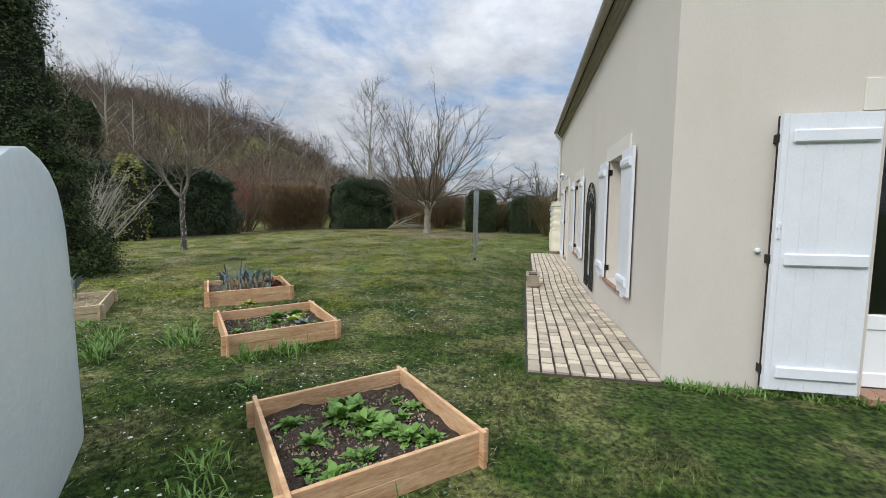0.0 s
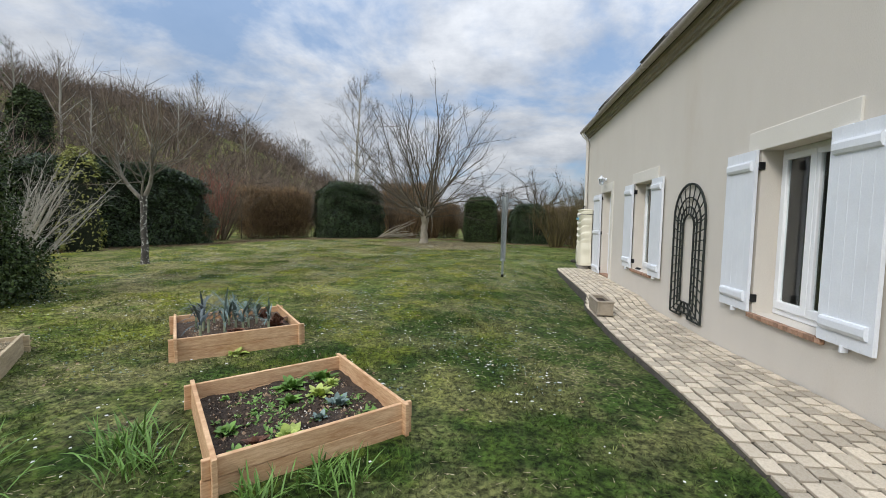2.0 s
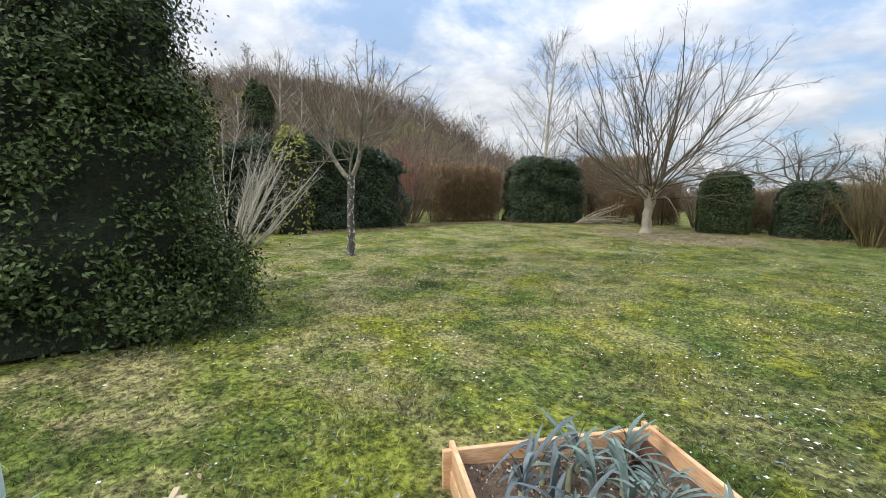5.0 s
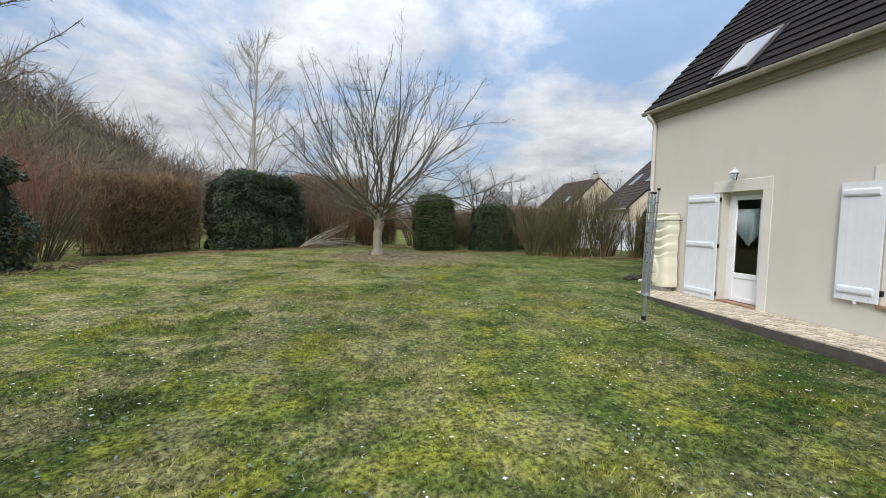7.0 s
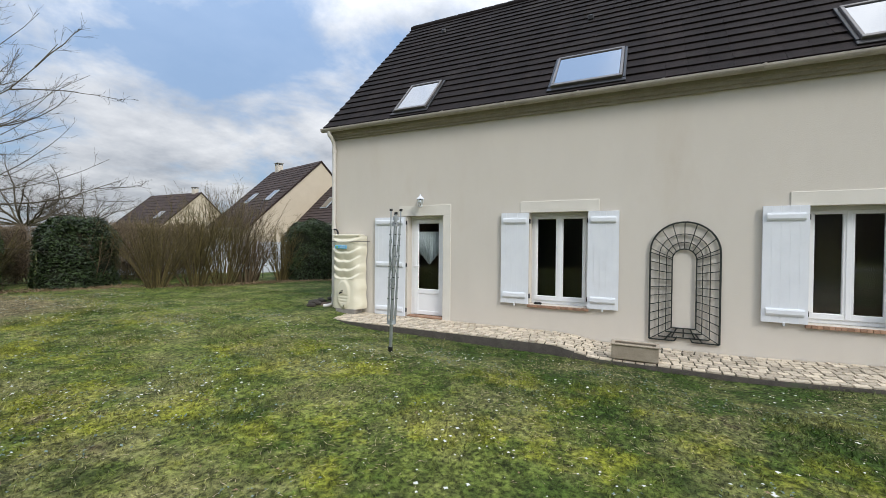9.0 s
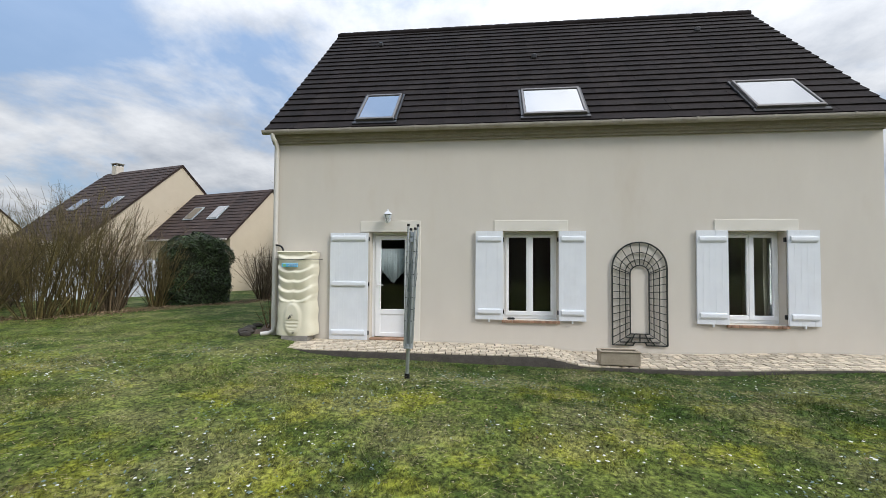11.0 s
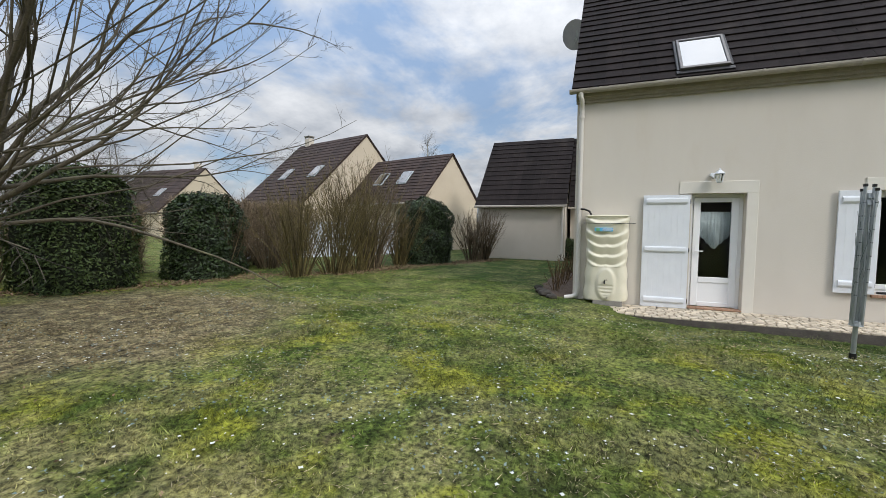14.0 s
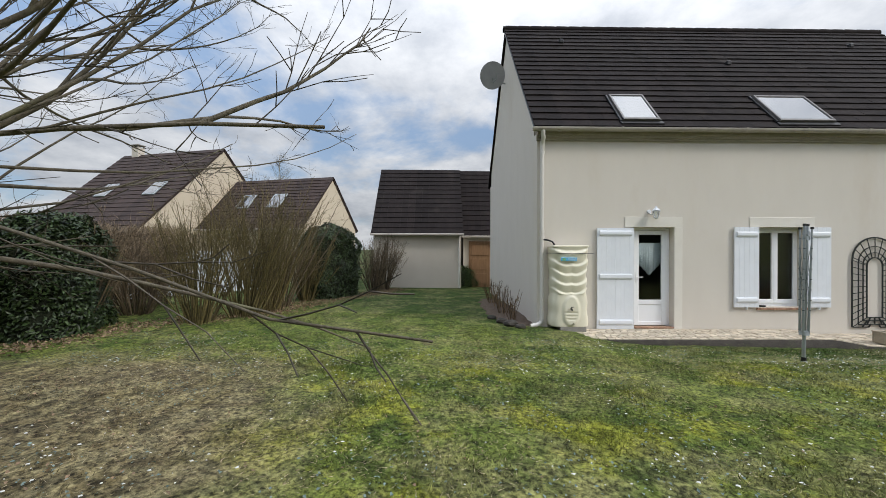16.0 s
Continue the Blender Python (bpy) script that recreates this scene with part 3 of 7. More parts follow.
def roof(parent, ex, ez, rx, rz, y0, y1, courses, material, name="roof"):
    """A tiled pitch as overlapping courses from the eave (ex, ez) up to the ridge (rx, rz); each course is made of tiles."""
    bmr = bmesh.new()
    nrm = Vector((-(rz - ez), 0, rx - ex)).normalized() * (1 if rx > ex else -1)
    if nrm.z < 0:
        nrm = -nrm
    a, b = Vector((ex, 0, ez)), Vector((rx, 0, rz))
    lo, hi = a - nrm * 0.10, b - nrm * 0.10
    a2, b2 = a - nrm * 0.02, b - nrm * 0.02
    prism(bmr, [(lo.x, lo.z), (a2.x, a2.z), (b2.x, b2.z), (hi.x, hi.z)], y0 + 0.03, y1 - 0.03)
    base = part(name, bmr, material, parent)
    for i in range(courses):
        p, q = a.lerp(b, i / courses), a.lerp(b, min(1.0, (i + 1.08) / courses))
        bmc = bmesh.new()
        w = 0.30
        n = max(1, round((y1 - y0) / w))
        for k in range(n):
            ya, yb = y0 + (y1 - y0) * k / n, y0 + (y1 - y0) * (k + 1) / n
            lift = 0.034 + rnd.uniform(-0.003, 0.003)
            out = [p - nrm * 0.015, p + nrm * lift, q + nrm * 0.004, q - nrm * 0.02]
            prism(bmc, [(v.x, v.z) for v in out], ya + 0.0015, yb - 0.0015)
        c = part("tile_course", bmc, material, base)
    return base


roof(house, EAVE_X, EAVE_Z, RIDGE_X, RIDGE_Z, Y0 - 0.10, Y1 + 0.10, 21, ROOF, "roof")
bm = bmesh.new()
prism(bm, [(RIDGE_X, RIDGE_Z - 0.08), (RIDGE_X, RIDGE_Z), (2 * RIDGE_X - EAVE_X, EAVE_Z), (2 * RIDGE_X - EAVE_X, EAVE_Z - 0.1)], Y0 - 0.07, Y1 + 0.07)
part("east_roof", bm, ROOF, house)
tb = Tubes()
for k in range(30):
    ya = Y0 - 0.1 + (Y1 - Y0 + 0.2) * k / 30
    tb.add([(RIDGE_X, ya, RIDGE_Z - 0.02), (RIDGE_X, ya + 0.30, RIDGE_Z - 0.02), (RIDGE_X, ya + 0.40, RIDGE_Z - 0.02)], [0.10, 0.105, 0.085], 10)
tb.mesh("ridge_tiles", ROOF, house)
# verge boards on the gables
for yv in (Y0 - 0.085, Y1 + 0.055):
    bm = bmesh.new()
    prism(bm, [(EAVE_X + 0.12, roof_z(EAVE_X + 0.12) - 0.14), (EAVE_X + 0.12, roof_z(EAVE_X + 0.12) - 0.02), (RIDGE_X, RIDGE_Z - 0.02), (RIDGE_X, RIDGE_Z - 0.14)], yv, yv + 0.03)
    part("verge_board", bm, DARK_METAL, house)
# cornice under the eaves, in two stepped mouldings
bm = bmesh.new()
prism(bm, [(WX + 0.01, 4.015), (0.955, 4.015), (0.95, 4.06), (0.915, 4.066), (0.91, 4.115), (0.875, 4.121), (0.865, 4.20), (WX + 0.01, 4.20)], Y0 - 0.02, Y1 + 0.02)
part("cornice", bm, CORNICE, house, "stained stone-coloured moulded cornice")
# half-round gutter with brackets
gv, gf = [], []
ys = [Y0 - 0.13, Y1 + 0.14]
prof = [(0.80 + 0.065 * math.cos(a), 4.235 + 0.075 * math.sin(a)) for a in np.linspace(0, -math.pi, 9)]
prof += [(0.80 + 0.055 * math.cos(a), 4.24 + 0.065 * math.sin(a)) for a in np.linspace(-math.pi, 0, 9)]
bm = bmesh.new()
prism(bm, prof, *ys)
gutter = part("gutter", bm, GUTTER, house, "beige plastic half-round gutter with dirt streaks")
for k in range(9):
    yk = Y0 + 0.6 + k * 1.26
    bm = bmesh.new()
    prism(bm, [(0.80 + 0.073 * math.cos(a), 4.235 + 0.083 * math.sin(a)) for a in np.linspace(0.12, -math.pi - 0.12, 9)], yk, yk + 0.03)
    part("gutter_bracket", bm, GUTTER, gutter)
tb = Tubes()
YP = Y1 - 0.09
tb.add([(0.80, YP + 0.02, 4.19), (0.80, YP + 0.02, 4.10), (0.84, YP, 4.05), (0.92, YP, 3.97), (0.945, YP, 3.88), (0.945, YP, 3.7)], [0.045] * 6, 10)
tb.add([(0.945, YP, 3.75), (0.945, YP, 0.36), (0.94, YP + 0.02, 0.27), (0.92, YP + 0.10, 0.23), (0.90, YP + 0.24, 0.21)], [0.043] * 5, 10)
pipe = tb.mesh("downpipe", PIPE, house)
for z in (3.72, 2.1, 1.98, 0.42):
    tb = Tubes()
    tb.add([(0.945, YP, z), (0.945, YP, z + 0.07)], [0.052, 0.052], 10)
    tb.mesh("collar", PIPE, pipe)


def skylight(y0, y1):
    x0, x1 = 0.93, 1.68
    u = Vector((1, 0, SLOPE)).normalized()
    n = Vector((-SLOPE, 0, 1)).normalized()
    o = Vector((x0, 0, roof_z(x0)))
    length = (x1 - x0) * math.sqrt(1 + SLOPE ** 2)

    def slab(bmx, s0, s1, a, b, h0, h1):
        m = Matrix((u, Vector((0, 1, 0)), n)).transposed().to_4x4()
        m.translation = o
        box(bmx, s0, s1, a, b, h0, h1, 0.006, m)
    bmf = bmesh.new()
    for s0, s1, a, b in ((-0.02, 0.045, y0, y1), (length - 0.05, length, y0, y1), (0.045, length - 0.05, y0, y0 + 0.042), (0.045, length - 0.05, y1 - 0.042, y1)):
        slab(bmf, s0, s1, a, b, 0.0, 0.10)
    fr = part("skylight", bmf, SKY_FRAME, house, "grey-brown metal framed roof window reflecting the sky")
    bmf = bmesh.new()
    slab(bmf, -0.12, -0.022, y0 - 0.06, y1 + 0.06, 0.0, 0.055)
    slab(bmf, 0, length + 0.05, y0 - 0.05, y0 - 0.004, 0.0, 0.06)
    slab(bmf, 0, length + 0.05, y1 + 0.004, y1 + 0.05, 0.0, 0.06)
    part("flashing", bmf, DARK_METAL, fr)
    bmf = bmesh.new()
    slab(bmf, 0.047, length - 0.052, y0 + 0.044, y1 - 0.044, 0.04, 0.082)
    part("pane", bmf, SKY_PANE, fr)


for a, b in ((12.19, 12.95), (8.56, 9.71), (4.55, 5.67)):
    skylight(a, b)
# small roof vents
for y, s in ((13.3, 0.80), (9.3, 0.55), (5.2, 0.78)):
    bm = bmesh.new()
    xv = EAVE_X + (RIDGE_X - EAVE_X) * s
    box(bm, xv - 0.05, xv + 0.06, y - 0.06, y + 0.06, roof_z(xv) + 0.0, roof_z(xv) + 0.12, 0.02)
    part("roof_vent", bm, DARK_METAL, house)


def casement(parent, y0, y1, z0, z1, x):
    bmf = bmesh.new()
    box(bmf, x, x + 0.06, y0, y1, z0, z0 + 0.075, 0.006)
    box(bmf, x, x + 0.06, y0, y1, z1 - 0.06, z1, 0.006)
    for a in (y0, y1 - 0.06):
        box(bmf, x, x + 0.06, a, a + 0.06, z0 + 0.075, z1 - 0.06, 0.006)
    fr = part("window", bmf, PVC, parent, "white two-leaf casement window, dark room behind")
    mid = (y0 + y1) / 2
    for a, b in ((y0 + 0.05, mid - 0.004), (mid + 0.004, y1 - 0.05)):
        bms = bmesh.new()
        za, zb = z0 + 0.06, z1 - 0.05
        box(bms, x - 0.025, x + 0.03, a, b, za, za + 0.085, 0.008)
        box(bms, x - 0.025, x + 0.03, a, b, zb - 0.06, zb, 0.008)
        box(bms, x - 0.025, x + 0.03, a, a + 0.06, za + 0.08, zb - 0.055, 0.008)
        box(bms, x - 0.025, x + 0.03, b - 0.06, b, za + 0.08, zb - 0.055, 0.008)
        part("sash", bms, PVC, fr)
        bmp = bmesh.new()
        box(bmp, x - 0.002, x + 0.012, a + 0.055, b - 0.055, za + 0.08, zb - 0.055)
        pn = part("pane", bmp, PANE, fr)
        pn.visible_shadow = False
    bms = bmesh.new()
    box(bms, x - 0.034, x - 0.026, mid - 0.03, mid + 0.03, z0 + 0.07, z1 - 0.06, 0.004)
    part("cover_strip", bms, PVC, fr)
    # brick sill
    n = round((y1 - y0 + 0.06) / 0.065)
    for i in range(n):
        bms = bmesh.new()
        a = y0 - 0.03 + (y1 - y0 + 0.06) * i / n
        b = y0 - 0.03 + (y1 - y0 + 0.06) * (i + 1) / n
        v = box(bms, 0.955, x - 0.003 if 0.0 < i < n - 1 else 0.998, a + 0.002, b - 0.003, z0 - 0.052, z0 - 0.006, 0.004)
        part("sill_brick", bms, BRICK_SILL, fr)
    return fr


casement(house, W1[0], W1[1], W1[2] + 0.004, W1[3], 1.19)
casement(house, W2[0], W2[1], W2[2] + 0.004, W2[3], 1.19)


def shutter(y0, y1, z0, z1, battens, hinge_y, lean=0.0, nx=0.965):
    """A white tongue-and-groove shutter folded back against the wall (wall face x = 1)."""
    x0, x1 = nx - 0.022, nx + 0.010
    bms = bmesh.new()
    box(bms, x0 + 0.012, x1, y0, y1, z0, z1, 0.002)
    leaf = part("shutter", bms, WHITE_PAINT, house, "white painted plank shutter folded open against the wall")
    n = max(4, round((y1 - y0) / 0.10))
    for i in range(n):
        a, b = y0 + (y1 - y0) * i / n, y0 + (y1 - y0) * (i + 1) / n
        bms = bmesh.new()
        box(bms, x0, x0 + 0.0125, a + 0.0004, b - 0.0004, z0 + 0.001, z1 - 0.001, 0.0014)
        part("plank", bms, WHITE_PAINT, leaf)
    for zc in battens:
        bmb = bmesh.new()
        prism(bmb, [(x0 + 0.001, zc - 0.055), (x0 - 0.018, zc - 0.045), (x0 - 0.030, zc - 0.02), (x0 - 0.030, zc + 0.03), (x0 - 0.022, zc + 0.05), (x0 + 0.001, zc + 0.055)], y0 + 0.045, y1 - 0.045)
        part("batten", bmb, WHITE_PAINT, leaf)
        bmb = bmesh.new()
        s = 0.02
        box(bmb, x1 - 0.002, WX + 0.03, hinge_y - s, hinge_y + s, zc - 0.045, zc + 0.035, 0.004)
        part("hinge", bmb, BLACK_METAL, leaf)
    bmb = bmesh.new()
    ym = y0 + (y1 - y0) * 0.5
    box(bmb, x0 - 0.012, x1 + 0.01, ym - 0.012, ym + 0.012, z0 - 0.045, z0 + 0.012, 0.004)
    part("shutter_stop", bmb, WHITE_PAINT, leaf)
    return leaf


shutter(10.085, 10.60, 0.59, 2.25, (0.74, 2.10), 10.085)
shutter(8.575, 9.065, 0.59, 2.25, (0.74, 2.10), 9.065)
shutter(6.135, 6.665, 0.59, 2.26, (0.74, 2.10), 6.135)
shutter(4.65, 5.165, 0.59, 2.26, (0.74, 2.10), 5.165)
shutter(12.69, 13.45, 0.145, 2.22, (0.28, 1.22, 2.11), 12.69)


# lintels and door surround
def trim(name, *boxes):
    bmt = bmesh.new()
    for b in boxes:
        box(bmt, *b, 0.004)
    return part(name, bmt, RENDER_TRIM, house)


trim("lintel", (0.982, 1.005, 8.89, 10.25, 2.252, 2.455))
trim("lintel", (0.982, 1.005, 4.96, 6.34, 2.252, 2.455))
trim("door_surround", (0.982, 1.005, 11.66, 12.86, 2.242, 2.455), (0.982, 1.005, 11.66, 11.828, 0.10, 2.2415))

# glazed back door
bm = bmesh.new()
X = 1.17
box(bm, X, X + 0.07, DOOR[0], DOOR[0] + 0.06, 0.16, 2.24, 0.005)
box(bm, X, X + 0.07, DOOR[1] - 0.06, DOOR[1], 0.16, 2.24, 0.005)
box(bm, X, X + 0.07, DOOR[0] + 0.06, DOOR[1] - 0.06, 2.18, 2.24, 0.005)
door = part("door", bm, PVC, house, "white glazed back door with lower panel and lace curtain")
bm = bmesh.new()
dl = (DOOR[0] + 0.065, DOOR[1] - 0.065)
box(bm, X - 0.02, X + 0.03, dl[0], dl[0] + 0.11, 0.18, 2.175, 0.006)
box(bm, X - 0.02, X + 0.03, dl[1] - 0.11, dl[1], 0.18, 2.175, 0.006)
box(bm, X - 0.02, X + 0.03, dl[0] + 0.11, dl[1] - 0.11, 2.09, 2.175, 0.006)
box(bm, X - 0.02, X + 0.03, dl[0] + 0.11, dl[1] - 0.11, 0.62, 0.72, 0.006)
box(bm, X - 0.02, X + 0.03, dl[0] + 0.11, dl[1] - 0.11, 0.18, 0.26, 0.006)
box(bm, X - 0.008, X + 0.02, dl[0] + 0.10, dl[1] - 0.10, 0.25, 0.63)
part("door_leaf", bm, PVC, door)
bm = bmesh.new()
box(bm, X, X + 0.014, dl[0] + 0.105, dl[1] - 0.105, 0.715, 2.095)
pn = part("pane", bm, PANE, door)
pn.visible_shadow = False
bm = bmesh.new()
box(bm, X - 0.028, X - 0.02, dl[1] - 0.07, dl[1] - 0.035, 1.08, 1.30, 0.003)
box(bm, X - 0.065, X - 0.028, dl[1] - 0.06, dl[1] - 0.045, 1.19, 1.205, 0.003)
box(bm, X - 0.07, X - 0.055, dl[1] - 0.17, dl[1] - 0.045, 1.187, 1.208, 0.004)
part("door_handle", bm, PVC, door)
# pleated lace curtain with a pointed hem
cv, cf = [], []
nc = 40
for i in range(nc + 1):
    s = i / nc
    y = dl[0] + 0.10 + s * (dl[1] - dl[0] - 0.20)
    hem = 1.50 - 0.27 * (1 - abs(2 * s - 1)) + 0.012 * math.sin(40 * s)
    xx = X + 0.035 + 0.003 * math.sin(s * 60)
    for z in (1.92, hem):
        cv += [(xx, y, z), (xx + 0.004, y, z)]
for i in range(nc):
    a, b = i * 4, i * 4 + 4
    cf += [(a, a + 2, b + 2, b), (a + 1, b + 1, b + 3, a + 3), (a, b, b + 1, a + 1), (a + 2, a + 3, b + 3, b + 2)]
raw("lace_curtain", cv, cf, LACE, door)
# tiled threshold
for i in range(6):
    bm = bmesh.new()
    a = DOOR[0] + 0.003 + i * (DOOR[1] - DOOR[0] - 0.006) / 6
    box(bm, 0.97, X - 0.022, a + 0.002, a + (DOOR[1] - DOOR[0]) / 6 - 0.003, 0.145, 0.175, 0.004)
    part("threshold_tile", bm, BRICK_SILL, door)

# front glazed door with its folded shutter
bm = bmesh.new()
Y = Y0 + 0.13
for x0, x1, z0, z1 in ((FD[0], FD[0] + 0.09, 0.12, FD[3]), (FD[1] - 0.09, FD[1], 0.12, FD[3]), (FD[0] + 0.09, FD[1] - 0.09, 2.16, FD[3]), (FD[0] + 0.09, FD[1] - 0.09, 0.60, 0.72), (FD[0] + 0.09, FD[1] - 0.09, 0.12, 0.24)):
    box(bm, x0, x1, Y, Y + 0.07, z0, z1, 0.006)
box(bm, FD[0] + 0.08, FD[1] - 0.08, Y + 0.015, Y + 0.05, 0.23, 0.61)
fdoor = part("terrace_door", bm, PVC, house, "white glazed terrace door with lower panel")
bm = bmesh.new()
box(bm, FD[0] + 0.085, FD[1] - 0.085, Y + 0.02, Y + 0.035, 0.71, 2.165)
part("pane", bm, PANE, fdoor).visible_shadow = False
for i in range(9):
    bm = bmesh.new()
    a = FD[0] + i * 0.14
    box(bm, a + 0.002, a + 0.137, Y0 - 0.09, Y - 0.002, 0.045, 0.108, 0.004)
    part("sill_tile", bm, BRICK_SILL, fdoor)
bm = bmesh.new()
box(bm, 1.73, 2.38, Y0 - 0.085, Y0 - 0.055, 0.125, 2.29, 0.003)
fsh = part("folding_shutter", bm, WHITE_PAINT, house, "tall white folding plank shutter open against the wall")
for i in range(5):
    bm = bmesh.new()
    a = 1.775 + i * 0.121
    box(bm, a + 0.0004, a + 0.1206, Y0 - 0.100, Y0 - 0.0845, 0.127, 2.288, 0.0015)
    part("plank", bm, WHITE_PAINT, fsh)
bm = bmesh.new()
box(bm, 1.73, 1.773, Y0 - 0.104, Y0 - 0.0845, 0.125, 2.29, 0.002)
part("edge_strip", bm, WHITE_PAINT, fsh)
for zc in (0.28, 1.18, 2.12):
    bm = bmesh.new()
    box(bm, 1.80, 2.36, Y0 - 0.130, Y0 - 0.1005, zc - 0.05, zc + 0.05, 0.012)
    part("batten", bm, WHITE_PAINT, fsh)
    bm = bmesh.new()
    box(bm, 1.722, 1.732, Y0 - 0.07, Y0 + 0.005, zc - 0.04, zc + 0.03, 0.003)
    part("hinge", bm, BLACK_METAL, fsh)
# black strip put in for the shaded gap between shutter and wall
bm = bmesh.new()
box(bm, 1.728, 1.738, Y0 - 0.0545, Y0 - 0.035, 0.13, 2.285)
part("edge_seal", bm, BLACK_METAL, fsh)
bm = bmesh.new()
box(bm, 1.742, 1.758, Y0 - 0.122, Y0 - 0.1045, 1.34, 1.47, 0.004)
box(bm, 1.736, 1.766, Y0 - 0.118, Y0 - 0.1045, 1.42, 1.44, 0.003)
part("latch", bm, WHITE_PAINT, fsh)
bm = bmesh.new()
bmesh.ops.create_uvsphere(bm, u_segments=10, v_segments=8, radius=0.022, matrix=Matrix.Translation((1.66, Y0 - 0.02, 1.24)))
part("wall_stop", bm, WHITE_PAINT, house)
bm = bmesh.new()
box(bm, 2.30, 3.95, Y0 - 0.016, Y0 + 0.004, 2.31, 2.55, 0.004)
part("lintel", bm, RENDER_TRIM, house)

# wall lantern over the back door
lamp = thing("wall_lantern", 0.99, 12.30, 2.44, "small white metal lantern with curved arm above the door", "lamp")
bm = bmesh.new()
bmesh.ops.create_cone(bm, cap_ends=True, segments=12, radius1=0.045, radius2=0.035, depth=0.03, matrix=pose(0.975, 12.36, 2.56, 0, -90, 0))
part("wall_plate", bm, WHITE_PAINT, lamp)
tb = Tubes()
tb.add([(0.97, 12.36, 2.55), (0.93, 12.35, 2.50), (0.88, 12.34, 2.50), (0.85, 12.33, 2.55), (0.85, 12.33, 2.60)], [0.010] * 5, 6)
tb.mesh("arm", WHITE_PAINT, lamp)
bm = bmesh.new()
bmesh.ops.create_cone(bm, cap_ends=True, segments=6, radius1=0.045, radius2=0.07, depth=0.14, matrix=pose(0.85, 12.28, 2.50))
part("lantern_glass", bm, PANE, lamp)
bm = bmesh.new()
bmesh.ops.create_cone(bm, cap_ends=True, segments=6, radius1=0.09, radius2=0.015, depth=0.07, matrix=pose(0.85, 12.28, 2.605))
bmesh.ops.create_uvsphere(bm, u_segments=8, v_segments=6, radius=0.018, matrix=Matrix.Translation((0.85, 12.28, 2.65)))
part("lantern_cap", bm, WHITE_PAINT, lamp)
bm = bmesh.new()
for k in range(6):
    a = k * math.pi / 3
    bar(bm, (0.85 + 0.047 * math.cos(a), 12.28 + 0.047 * math.sin(a), 2.43), (0.85 + 0.073 * math.cos(a), 12.28 + 0.073 * math.sin(a), 2.575), 0.008, 0.008, (math.cos(a), math.sin(a), 0))
bmesh.ops.create_cone(bm, cap_ends=True, segments=6, radius1=0.03, radius2=0.05, depth=0.025, matrix=pose(0.85, 12.28, 2.42))
part("lantern_cage", bm, WHITE_PAINT, lamp)

# satellite dish on the north gable
dish = thing("satellite_dish", 5.1, 14.72, 7.0, "grey satellite dish on a bracket at the gable", "satellite dish")
bm = bmesh.new()
bmesh.ops.create_cone(bm, cap_ends=True, segments=28, radius1=0.40, radius2=0.40, depth=0.01)
for v in bm.verts:
    v.co.z += 0.35 * (v.co.x ** 2 + v.co.y ** 2)
bmesh.ops.transform(bm, matrix=pose(5.0, 15.10, 7.05, 68, 0, 62), verts=bm.verts)
part("reflector", bm, mat("dish_grey", (0.28, 0.28, 0.29), (0.36, 0.36, 0.37), 4, 60, 0.5, 0.05), dish)
tb = Tubes()
tb.add([(5.1, 14.68, 6.85), (5.1, 15.0, 6.88), (5.03, 15.08, 7.0)], [0.02] * 3, 6)
tb.add([(5.0, 15.10, 6.8), (4.75, 15.0, 6.85), (4.62, 15.0, 7.0)], [0.012] * 3, 6)
tb.mesh("bracket", ALU, dish)

